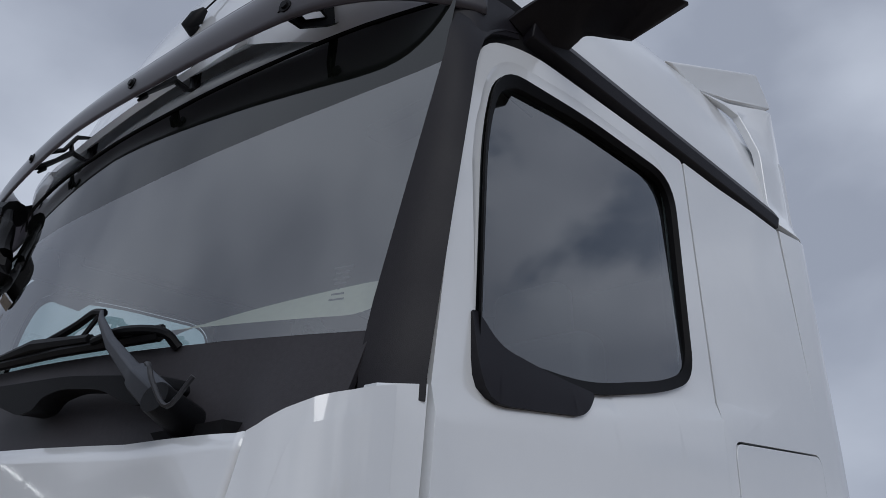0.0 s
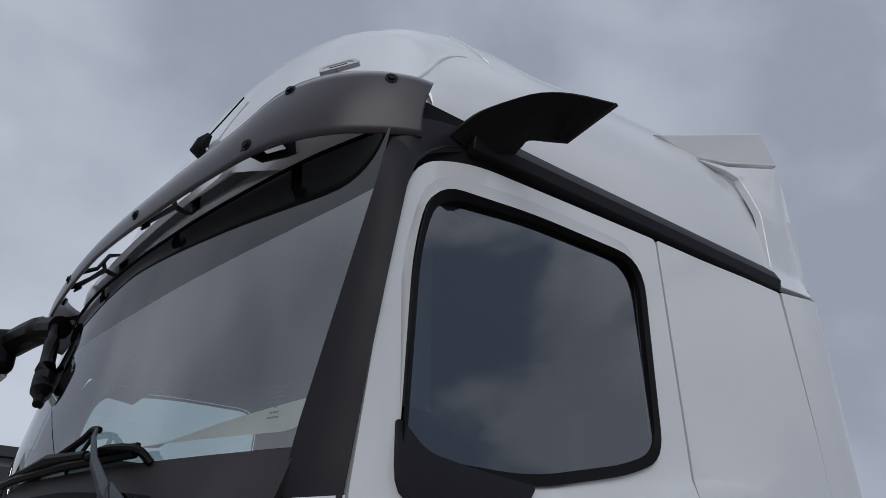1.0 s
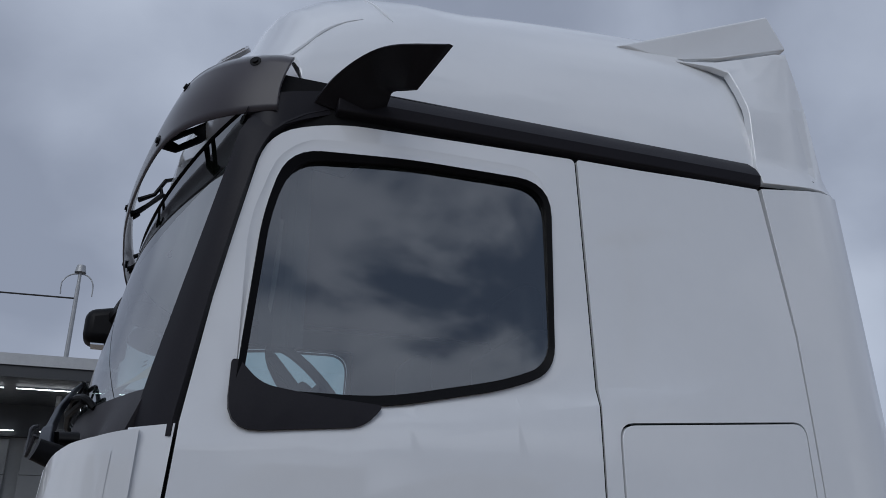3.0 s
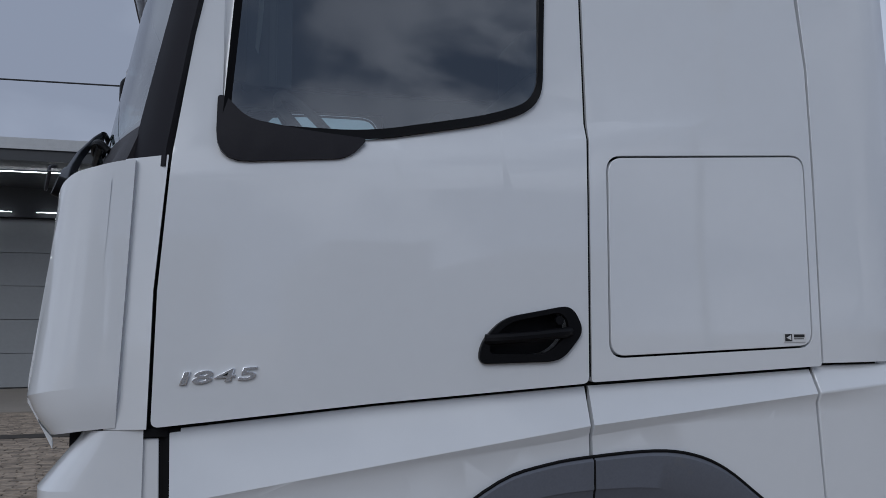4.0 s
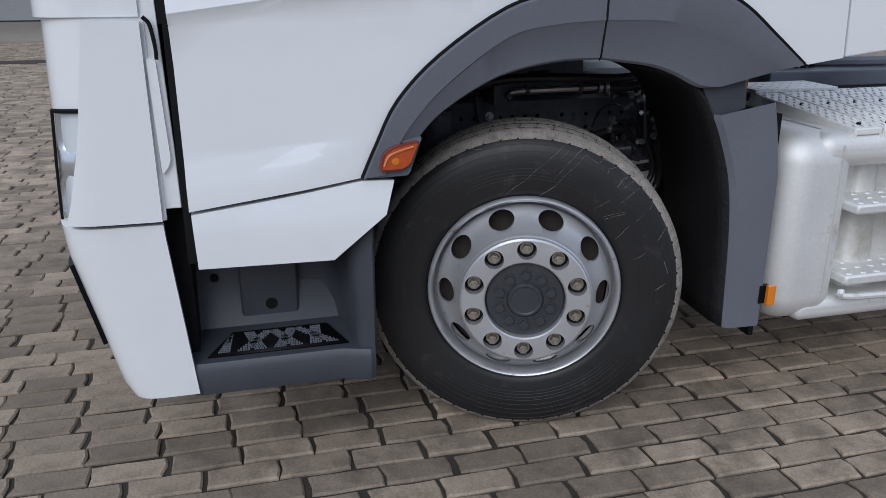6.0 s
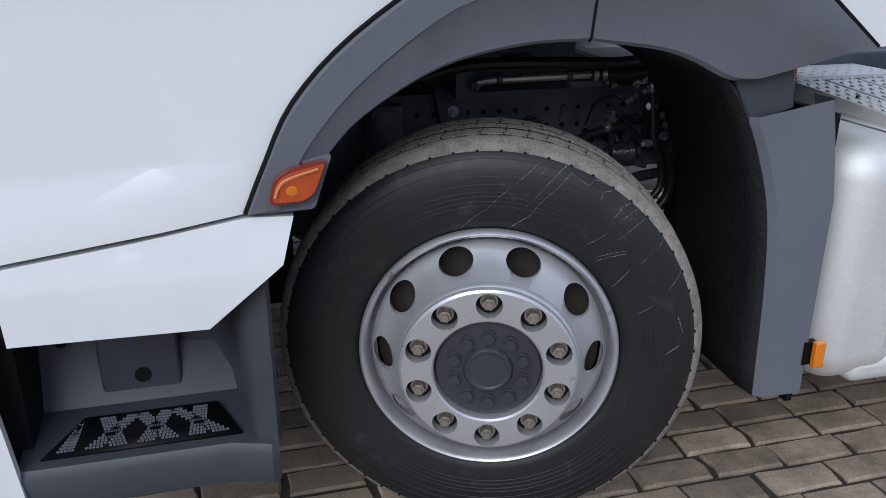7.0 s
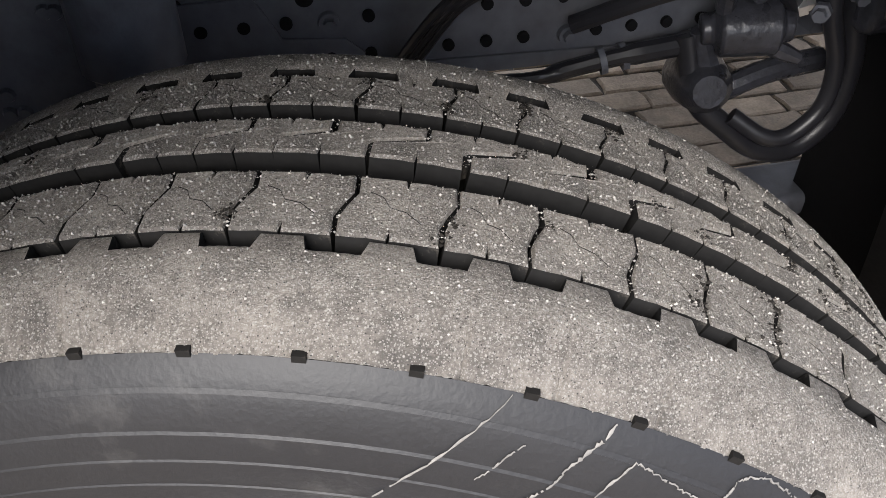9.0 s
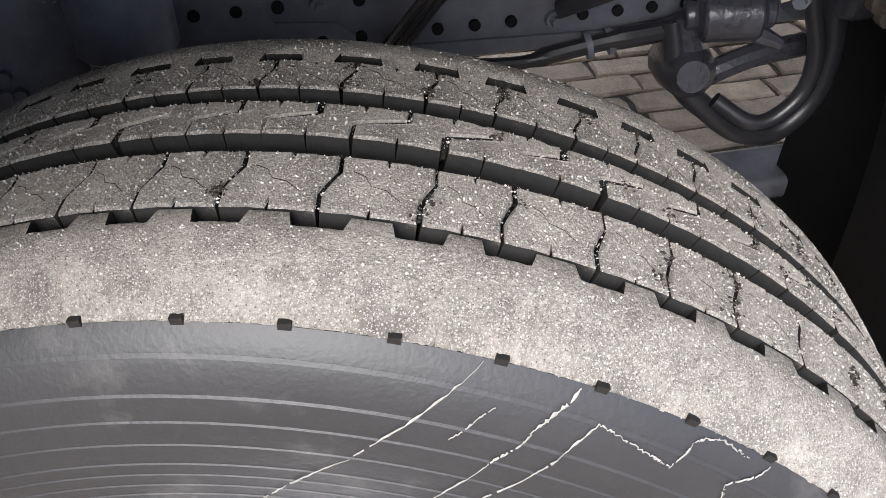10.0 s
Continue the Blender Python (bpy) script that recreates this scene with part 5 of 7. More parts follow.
tab_mesh = None
for k in range(58):
    a = radians(2.47 + 6.2069 * k)
    if tab_mesh is None:
        tab = part("edge_tab", box(-0.0032, 0.0032, 0.1112, 0.1148, 0.4640, 0.4697), GROOVE, wheel, "", 0)
        tab_mesh = tab.data
    else:
        tab = new("edge_tab", tab_mesh)
        tab.parent = wheel
    tab.rotation_euler = (0, a, 0)
# loose grit stuck to the tread
rng = random.Random(77)
gv, gf = [], []
for k in range(52000):
    y = rng.uniform(0.116, 0.352)
    if (y < 0.137 and rng.random() < 0.55) or 0.2110 < y < 0.2300 or 0.2612 < y < 0.2780 or 0.3120 < y < 0.3245 or 0.1545 < y < 0.1678:
        continue
    a = rng.uniform(-0.75, 1.0)
    ym = min(y, 0.48 - y)
    r0 = crown(ym) if ym > 0.135 else 0.4725 + (crown(0.135) - 0.4725) * (ym - 0.1165) / 0.0185
    sz = 0.0002 + 0.0007 * rng.random() ** 5
    c = Vector((r0 * math.sin(a), y, r0 * math.cos(a)))
    b0 = len(gv)
    for d in ((1, 0, 0), (-1, 0, 0), (0, 1, 0), (0, -1, 0), (0, 0, 1), (0, 0, -1)):
        gv.append(tuple(c + Vector(d) * sz * rng.uniform(0.6, 1.4)))
    gf += [tuple(b0 + i for i in f) for f in ((0, 2, 4), (2, 1, 4), (1, 3, 4), (3, 0, 4), (2, 0, 5), (1, 2, 5), (3, 1, 5), (0, 3, 5))]
# dark damp crumbs caught in the joints
cv_, cf_ = [], []
for line, shift in tread_rows:
    for k in range(PITCHES):
        for c_ in range(rng.choice((0, 0, 1, 2, 3))):
            p_ = rng.random()
            i_ = min(int(p_ * (len(line) - 1)), len(line) - 2)
            q_ = p_ * (len(line) - 1) - i_
            a_c = joint(k) + radians(shift) + line[i_][0] + (line[i_ + 1][0] - line[i_][0]) * q_ + rng.gauss(0, 0.004)
            y_c = line[i_][1] + (line[i_ + 1][1] - line[i_][1]) * q_
            for j_ in range(rng.randint(6, 16)):
                a, y = a_c + rng.gauss(0, 0.006), min(max(y_c + rng.gauss(0, 0.003), line[0][1] + 0.001), line[-1][1] - 0.001)
                sz = rng.uniform(0.0005, 0.0016)
                c = Vector((crown(y) * math.sin(a), y, crown(y) * math.cos(a)))
                b0 = len(cv_)
                for d in ((1, 0, 0), (-1, 0, 0), (0, 1, 0), (0, -1, 0), (0, 0, 1), (0, 0, -1)):
                    cv_.append(tuple(c + Vector(d) * sz * rng.uniform(0.6, 1.4) * (0.5 if d[2] else 1.0)))
                cf_ += [tuple(b0 + i for i in f) for f in ((0, 2, 4), (2, 1, 4), (1, 3, 4), (3, 0, 4), (2, 0, 5), (1, 2, 5), (3, 1, 5), (0, 3, 5))]
crumb_mesh = bpy.data.meshes.new("mud_crumbs")
crumb_mesh.from_pydata(cv_, [], cf_)
crumb_mesh.materials.append(mat("damp_dark_mud", (0.022, 0.019, 0.016), 0.8, vary=0.4, scale=200, fine=500, spec=0.2, island=0.4))
crumbs = new("mud_crumbs", crumb_mesh)
crumbs.parent = wheel
tagged(crumbs, "dark damp mud crumbs in the tread joints", kind="stuff")
grit = bpy.data.meshes.new("grit")
grit.from_pydata(gv, [], gf)
grit.materials.append(mat("pale_grit", (0.30, 0.283, 0.258), 0.85, vary=0.4, scale=300, fine=700, island=0.5))
grains = new("grit", grit)
grains.parent = wheel
tagged(grains, "pale grit stuck to the tread", kind="stuff")

# rim: dished disc with hand holes, nut ring, lip
part("rim_lip", revolve([(0.262, 0.150), (0.276, 0.142), (0.279, 0.118), (0.281, 0.096), (0.284, 0.087), (0.290, 0.084), (0.295, 0.088), (0.2965, 0.098), (0.296, 0.112)], 96), RIM, wheel, "silver rim lip", 50)
part("rim_disc", sector_sheet(0.205, 0.268, lambda r: 0.030 + 0.085 * max(0.0, (r - 0.205) / 0.063) ** 0.8, 0.0250, 0.2385, 10, 1.58, 28, 0.014, 0.5), RIM, wheel, "silver dished disc with ten round holes", 50)
part("rim_step", revolve([(0.190, 0.002), (0.1955, 0.006), (0.198, 0.016), (0.2015, 0.0195), (0.205, 0.030)], 96), RIM, wheel, "", 30)
part("nut_ring", sector_sheet(0.124, 0.190, lambda r: 0.002 - 0.001 * math.sin((r - 0.124) / 0.066 * math.pi), 0.0285, 0.1595, 10, 1.0, 28, 0.030, 0.0), RIM, wheel, "silver ring round the wheel nuts", 50)
part("ring_collar", revolve([(0.124, 0.002), (0.120, 0.006), (0.119, 0.035)], 96), RIM, wheel, "", 40)
# dark brown brake face behind the rim holes
part("brake_drum", revolve([(0.02, 0.165), (0.26, 0.165), (0.265, 0.24)], 64), mat("dark_brown_brake", (0.035, 0.026, 0.023), 0.8, vary=0.3, scale=20), wheel, "dark brown brake behind the rim holes")
for k in range(10):
    a = 2 * math.pi * k / 10
    c = Vector((0.1605 * math.sin(a), 0, 0.1605 * math.cos(a)))
    nut = bmesh.new()
    tube([c + Vector((0, 0.030, 0)), c + Vector((0, 0.025, 0))], 0.0195, nut, 24)
    tube([c + Vector((0, 0.026, 0)), c + Vector((0, 0.006, 0))], [0.0155, 0.0142], nut, 6)
    tube([c + Vector((0, 0.007, 0)), c + Vector((0, -0.001, 0))], [0.0095, 0.008], nut, 14)
    part("wheel_nut", nut, NUT, wheel, "slightly rusty wheel nut", 30)
    # black disc at the recess floor, its shade put into colour
    part("nut_recess", tube([c + Vector((0, 0.040, 0)), c + Vector((0, 0.0295, 0))], 0.031, sides=20), GAP, wheel, "", 30)
part("hub", revolve([(0.120, 0.034), (0.114, 0.022), (0.056, 0.019), (0.053, 0.012), (0.049, 0.008), (0.044, 0.008), (0.041, 0.010), (0.0005, 0.009)], 64), HUB, wheel, "dark grey hub cap", 30)
for k in range(10):
    a = 2 * math.pi * k / 10
    c = Vector((0.0790 * math.sin(a), 0.019, 0.0790 * math.cos(a)))
    b = bmesh.new()
    tube([c, c + Vector((0, -0.004, 0))], 0.0175, b, 20)
    tube([c + Vector((0, -0.004, 0)), c + Vector((0, -0.014, 0))], [0.0150, 0.0140], b, 6)
    part("hub_bolt", b, HUB, wheel, "", 30)
va = radians(-48)
part("valve", tube([(0.287 * math.sin(va), 0.12, 0.287 * math.cos(va)), (0.289 * math.sin(va), 0.082, 0.289 * math.cos(va)), (0.295 * math.sin(va), 0.074, 0.295 * math.cos(va))], 0.006, sides=10), NUT, wheel, "brass tyre valve")


# pale scuffs on the sidewall: thin raised streaks
def scuff(a0, r0, a1, r1, width, seed):
    rng_ = random.Random(seed)
    bm = bmesh.new()
    n = 22
    pts = []
    for i in range(n + 1):
        t = i / n
        a = radians(a0 + (a1 - a0) * t + 0.12 * math.sin(t * 5 + seed))
        r = r0 + (r1 - r0) * t + rng_.uniform(-0.0006, 0.0006)
        y = curve(tyre_profile[1:], r) - 0.0008
        pts.append((Vector((r * math.sin(a), y, r * math.cos(a))), width * max(0.12, rng_.uniform(0.1, 1.0)) * (0.4 + 0.6 * math.sin(math.pi * t))))
    prev = None
    for i, (p, w) in enumerate(pts):
        d = (pts[min(i + 1, n)][0] - pts[max(i - 1, 0)][0]).normalized()
        s = d.cross(Vector((0, 1, 0))).normalized() * w
        row = (bm.verts.new(p - s), bm.verts.new(p + Vector((0, -0.0006, 0))), bm.verts.new(p + s))
        if prev and rng_.random() < 0.9:
            bm.faces.new((prev[0], row[0], row[1], prev[1]))
            bm.faces.new((prev[1], row[1], row[2], prev[2]))
        prev = row
    return bm


SCUFFS = [(14.0, 0.466, 6.9, 0.4005, 0.0012), (6.9, 0.4005, -1.2, 0.345, 0.0009), (-1.2, 0.345, -14, 0.299, 0.0008), (19.8, 0.466, 18.0, 0.44, 0.0019), (18.0, 0.44, 16.3, 0.413, 0.0014), (16.3, 0.413, 12.1, 0.357, 0.0008),
          (21.8, 0.4544, 19.3, 0.414, 0.0013), (19.3, 0.414, 13.7, 0.337, 0.0011), (13.7, 0.337, 7.0, 0.300, 0.0013), (21.8, 0.4544, 24.7, 0.4497, 0.0011), (24.7, 0.4497, 27.5, 0.4466, 0.0012), (27.5, 0.4466, 27.9, 0.461, 0.0010), (27.9, 0.461, 29.5, 0.466, 0.0011), (29.5, 0.466, 32.2, 0.464, 0.0010),
          (34.0, 0.465, 31.7, 0.4495, 0.0013), (31.7, 0.4495, 32.3, 0.434, 0.0010), (39.7, 0.465, 38.7, 0.450, 0.0017), (38.7, 0.450, 38.5, 0.421, 0.0018), (42.2, 0.465, 41.5, 0.4517, 0.0013), (41.5, 0.4517, 40.8, 0.427, 0.0011), (45.6, 0.463, 44.2, 0.391, 0.0010),
          (-20.3, 0.466, -20.2, 0.462, 0.0010), (-20.2, 0.462, -16.4, 0.4542, 0.0009), (49.9, 0.384, 46.9, 0.351, 0.0012), (46.9, 0.351, 45.3, 0.324, 0.0010), (15.4, 0.450, 13.1, 0.427, 0.0008), (70.3, 0.387, 72.5, 0.344, 0.0013), (64.2, 0.466, 67.3, 0.423, 0.0010), (43.8, 0.330, 49.1, 0.388, 0.0009),
          (37.7, 0.3325, 40.6, 0.389, 0.0008), (55.3, 0.3715, 58.1, 0.313, 0.0012), (54.1, 0.432, 55.4, 0.393, 0.0010), (53.1, 0.465, 55.0, 0.44, 0.0010), (76.5, 0.43, 82.0, 0.437, 0.0020), (86, 0.43, 89, 0.40, 0.0018)]
for a0, r0, a1, r1, w in SCUFFS:
    part("scuff", scuff(a0, r0, a1, r1, w, int(a0 * 7 + r0 * 1000)), CHALK, wheel, "", 60)

# ---- wheel arch flares ----
ARCH_TOP = [(-0.478, 0.905), (-0.44, 0.988), (-0.38, 1.102), (-0.267, 1.215), (-0.09, 1.328), (0.05, 1.366), (0.188, 1.381), (0.38, 1.388), (0.505, 1.371), (0.610, 1.326), (0.72, 1.243), (0.825, 1.160)]
ARCH_MID = [(-0.415, 0.91), (-0.395, 0.96), (-0.345, 1.04), (-0.25, 1.140), (-0.085, 1.255), (0.05, 1.285), (0.188, 1.294), (0.34, 1.291), (0.455, 1.274), (0.56, 1.240), (0.655, 1.195), (0.765, 1.150)]
ARCH_LOW = [(-0.365, 0.905), (-0.352, 0.952), (-0.325, 0.992), (-0.25, 1.067), (-0.10, 1.150), (0.06, 1.184), (0.19, 1.188), (0.34, 1.166), (0.42, 1.140), (0.470, 1.115), (0.510, 1.100), (0.560, 1.099)]


def arch_piece(i0, i1, far):
    bm = bmesh.new()
    rows = []
    dense = lambda tab: [(p.x, p.z) for p in bend([(x, 0, z) for x, z in tab[i0:i1]], 4)]
    T, M, L_ = dense(ARCH_TOP), dense(ARCH_MID), dense(ARCH_LOW)
    for (tx, tz), (mx, mz), (lx, lz) in zip(T, M, L_):
        rows.append([bm.verts.new(p) for p in ((tx, 0.045, tz), (tx, 0.012, tz), (tx + (mx - tx) * 0.12, 0.002, tz + (mz - tz) * 0.12), (mx, 0.006, mz), (mx + (lx - mx) * 0.06, 0.011, mz + (lz - mz) * 0.06), (lx + (mx - lx) * 0.06, 0.032, lz + (mz - lz) * 0.06), (lx, 0.040, lz), (lx, 0.085, lz + 0.004), (lx, 0.12, lz + 0.02))])
    for r0, r1 in zip(rows, rows[1:]):
        for k in range(len(r0) - 1):
            bm.faces.new((r0[k], r1[k], r1[k + 1], r0[k + 1]))
    if far:
        mirror(bm)
    return bm


for far in (False, True):
    for i0, i1 in ((0, 7), (6, 12)):
        bm = arch_piece(i0, i1, far)
        if i0 == 0:
            for v in bm.verts:
                v.co.x -= 0.002 if v.co.x > 0.18 else 0
        else:
            for v in bm.verts:
                v.co.x += 0.002 if v.co.x < 0.2 else 0
        part("wheel_arch", bm, GREY, truck, "grey plastic wheel arch flare", 30)

part("arch_seam", tube([(0.19, 0.012, 1.381), (0.19, 0.004, 1.372), (0.19, 0.0065, 1.294), (0.19, 0.0115, 1.288), (0.19, 0.031, 1.195), (0.19, 0.040, 1.187)], 0.0028, sides=6), GAP, truck, "", 0)

for far in (False, True):
    flip = mirror if far else (lambda b: b)
    # black tube along the arch top, painting the shadow line against the body
    part("arch_gap_shade", flip(tube(bend([(x, 0.0105, z + 0.001) for x, z in ARCH_TOP], 4), 0.0048, sides=6)), GAP, truck, "", 0)

# indicator lamp set in the arch's front end
ind = skin(rounded([(-0.436, 0.925, 0.012), (-0.425, 0.972, 0.014), (-0.395, 0.990, 0.012), (-0.326, 1.001, 0.01), (-0.352, 0.938, 0.012), (-0.375, 0.926, 0.01)]), lambda x, z: -0.014 + 0.03 * max(0, (x + 0.40)) * 3, (), 0.03, (), 0.03)
lamp = bevel(part("indicator", ind, mat("dark_orange_lens_rim", (0.20, 0.022, 0.008), 0.2, vary=0.15, scale=40, coat=1.0), truck, "orange side indicator lamp"), 0.006, 3)
lens_core = skin(rounded([(-0.430, 0.930, 0.010), (-0.420, 0.968, 0.012), (-0.394, 0.983, 0.010), (-0.331, 0.995, 0.006), (-0.354, 0.942, 0.008), (-0.374, 0.930, 0.008)]), lambda x, z: -0.0185 + 0.03 * max(0, (x + 0.40)) * 3, (), 0.01, (), 0.03)
bevel(part("lens_core", lens_core, ORANGE, lamp, "bright orange inner lens"), 0.003)
part("lens_ridge", tube(bend([(-0.424, -0.0195, 0.940), (-0.414, -0.0195, 0.962), (-0.394, -0.018, 0.974), (-0.345, -0.014, 0.986)], 4), 0.0035, sides=6), mat("pale_orange_ridge", (0.62, 0.20, 0.07), 0.2, coat=1.0), lamp, "", 60)
part("bulb", tube([(-0.397, -0.0172, 0.951), (-0.397, -0.0192, 0.951)], [0.013, 0.004], sides=18), mat("amber_bulb", (0.62, 0.19, 0.015), 0.35), lamp, "amber bulb behind the lens", 80)
part("indicator_housing", skin(rounded([(-0.462, 0.902, 0.01), (-0.43, 0.985, 0.01), (-0.315, 1.008, 0.01), (-0.352, 0.905, 0.01)]), lambda x, z: 0.012, (), 0.03, (), 0), GREY, lamp)

# ---- inside the arch: liner, frame rail, pipes, spring ----
part("frame_rail", box(-1.2, 3.5, 0.835, 0.91, 0.70, 0.95), CHASSIS, truck, "black chassis side rail with bolt holes", 0)
part("frame_rail", box(-1.2, 3.5, 1.59, 1.665, 0.62, 0.95), CHASSIS, truck, "", 0)
part("frame_flange", box(-1.2, 3.5, 0.825, 0.93, 0.948, 0.958), CHASSIS, truck, "", 0)
for row, z in enumerate((0.898, 0.847, 0.795, 0.745)):
    for k in range(20):
        x = -0.275 + 0.05 * k
        if not (0.08 < x < 0.17 and row < 2) and (k * 7 + row * 5) % 11 != 3:
            part("bolt_hole", tube([(x, 0.8335, z), (x, 0.8325 if z > 0.8 else 0.8278, z)], 0.0078, sides=12), GAP, truck, "", 0)
for x, z in ((-0.051, 0.826), (0.10, 0.824), (0.246, 0.825), (0.403, 0.818), (0.553, 0.820)):
    part("bolt_hole", tube([(x, 0.8332, z), (x, 0.8318, z)], 0.0115, sides=16), GAP, truck, "", 0)
for x, z in ((0.126, 0.909), (0.128, 0.862)):
    b = bmesh.new()
    tube([(x, 0.812, z), (x, 0.806, z)], 0.0165, b, 20)
    tube([(x, 0.807, z), (x, 0.792, z)], [0.0125, 0.0110], b, 6)
    part("frame_bolt", b, STEEL, truck, "bright chassis bolt head")
for x, z in ((0.02, 0.850), (0.277, 0.870), (0.475, 0.868), (0.48, 0.895), (0.126, 0.792), (0.435, 0.742)):
    b = bmesh.new()
    tube([(x, 0.834, z), (x, 0.826, z)], [0.013, 0.012], b, 16)
    tube([(x, 0.827, z), (x, 0.818, z)], [0.008, 0.007], b, 6)
    part("frame_bolt", b, CHASSIS, truck, "black chassis bolt head")
part("shock_top", tube([(-0.10, 0.70, 0.93), (-0.10, 0.74, 0.95)], 0.03, sides=16), CHASSIS, truck, "", 40)
part("gusset_plate", box(-0.35, -0.10, 0.79, 0.836, 0.62, 0.98), CHASSIS, truck, "", 0)
part("shock_absorber", tube([(-0.09, 0.72, 0.60), (-0.09, 0.74, 0.80), (-0.09, 0.74, 0.81), (-0.09, 0.75, 0.95)], [0.045, 0.045, 0.055, 0.055], sides=20), CHASSIS, truck, "black shock absorber")
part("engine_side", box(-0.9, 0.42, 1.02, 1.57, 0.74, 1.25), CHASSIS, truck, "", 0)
part("arch_front_wall", box(-0.56, -0.46, 0.13, 0.325, 0.80, 1.3, box(-0.56, -0.46, 0.33, 1.50, 0.55, 1.3)), LINER, truck, "", 0)
part("pipe", tube(bend([(0.0, 0.66, 1.03), (0.12, 0.63, 1.064), (0.30, 0.62, 1.066), (0.56, 0.62, 1.058), (0.64, 0.64, 1.08), (0.70, 0.66, 1.16)], 6), 0.016, sides=10), HOSE, truck, "black coolant hose")
part("pipe", tube(bend([(0.145, 0.66, 1.000), (0.165, 0.645, 1.020), (0.26, 0.64, 1.024), (0.48, 0.64, 1.026)], 6), 0.012, sides=10), STEEL, truck, "bright steel pipe")
part("pipe", tube(bend([(0.47, 0.64, 1.026), (0.58, 0.64, 1.022), (0.66, 0.65, 1.035), (0.72, 0.68, 1.08)], 6), 0.017, sides=10), HOSE, truck, "")
for x, r_ in ((0.20, 0.017), (0.40, 0.017), (0.475, 0.021), (0.50, 0.021)):
    part("pipe_clip", tube([(x, 0.64, 1.025), (x + 0.014, 0.64, 1.025)], r_, sides=14), STEEL if r_ > 0.018 else CHASSIS, truck, "", 40)
part("pipe", tube([(0.22, 0.67, 1.075), (0.30, 0.67, 1.078)], 0.010, sides=8), STEEL, truck, "")
# added bright plates standing for the light in the gap above the rail
part("bright_gap_plate", box(0.70, 0.95, 0.80, 0.95, 0.965, 0.975), ALU, truck, "", 0)
part("bright_gap_plate", box(0.70, 1.0, 0.95, 1.3, 1.0, 1.012), ALU, truck, "", 0)
cab_bracket = skin(rounded([(0.098, 0.835, 0.015), (0.078, 0.93, 0.01), (0.070, 0.985, 0.004), (0.186, 0.985, 0.004), (0.172, 0.93, 0.01), (0.156, 0.835, 0.015)], 4), lambda x, z: 0.812, (), 0.022, (), 0)
bevel(part("bracket", cab_bracket, CHASSIS, truck, "black cab mounting bracket on the rail"), 0.003)
rail_plate = skin([(0.04, 0.83), (0.068, 0.776), (0.145, 0.768), (0.19, 0.728), (0.60, 0.715), (0.60, 0.702), (-0.30, 0.702), (-0.30, 0.83)], lambda x, z: 0.829, (), 0.005, (), 0)
part("rail_liner", rail_plate, CHASSIS, truck, "", 0)
part("bracket", box(0.10, 0.15, 0.68, 0.83, 0.97, 1.15), CHASSIS, truck, "", 0)
for k in range(3):
    o = 0.012 * k
    part("cable", tube(bend([(0.20 + o, 0.80, 0.74), (0.25 + o, 0.74, 0.84), (0.32 + o, 0.72, 0.895 - o), (0.37 + o, 0.78, 0.88 - o), (0.38 + o, 0.83, 0.82)], 6), 0.006, sides=8), HOSE, truck, "looped black cable")
part("brake_hose", tube(bend([(0.42, 0.78, 0.78), (0.52, 0.72, 0.84), (0.62, 0.70, 0.86), (0.70, 0.74, 0.80), (0.74, 0.80, 0.9)], 6), 0.012, sides=10), HOSE, truck, "black brake hose")
valve_block = bmesh.new()
tube([(0.585, 0.76, 0.765), (0.60, 0.755, 0.768), (0.605, 0.75, 0.769), (0.67, 0.73, 0.775), (0.675, 0.73, 0.775), (0.69, 0.725, 0.776)], [0.020, 0.020, 0.036, 0.036, 0.022, 0.020], valve_block, 14)
bevel(part("valve_body", valve_block, VALVE, truck, "black round brake valve"), 0.003)
for x0_, z0_, x1_, z1_ in ((0.60, 0.80, 0.585, 0.845), (0.64, 0.81, 0.655, 0.85), (0.67, 0.745, 0.71, 0.73)):
    part("valve_fitting", tube([(x0_, 0.74, z0_), ((x0_ + x1_) / 2, 0.73, (z0_ + z1_) / 2), (x1_, 0.72, z1_)], [0.012, 0.012, 0.008], sides=8), VALVE, truck)
for k in range(3):
    part("air_line", tube(bend([(0.585 + 0.03 * k, 0.73, 0.83 + 0.008 * k), (0.57 + 0.03 * k, 0.72, 0.872), (0.60 + 0.03 * k, 0.72, 0.890), (0.66 + 0.02 * k, 0.735, 0.868), (0.72, 0.75, 0.87 + 0.02 * k)], 6), 0.0042, sides=6), HOSE, truck, "thin black air line")
bevel(part("spring_hanger", box(0.775, 0.84, 0.70, 0.80, 0.755, 0.875), VALVE, truck), 0.02, 3)
for x_, z_ in ((0.797, 0.856), (0.812, 0.792), (0.832, 0.772)):
    part("hanger_bolt", tube([(x_, 0.70, z_), (x_, 0.685, z_), (x_, 0.684, z_), (x_, 0.668, z_)], [0.017, 0.017, 0.011, 0.010], sides=10), NUT, truck)
# added black backdrop inside the arch, in place of the darkness under the cab
part("arch_shade_fill", box(-1.1, -0.35, 0.95, 1.6, 0.30, 0.80), GAP, truck, "", 0)
part("gearbox_side", box(0.40, 0.60, 1.05, 1.57, 0.80, 1.22), CHASSIS, truck, "", 0)
part("cross_member", box(0.78, 0.86, 0.80, 1.7, 0.72, 0.98), CHASSIS, truck, "", 0)
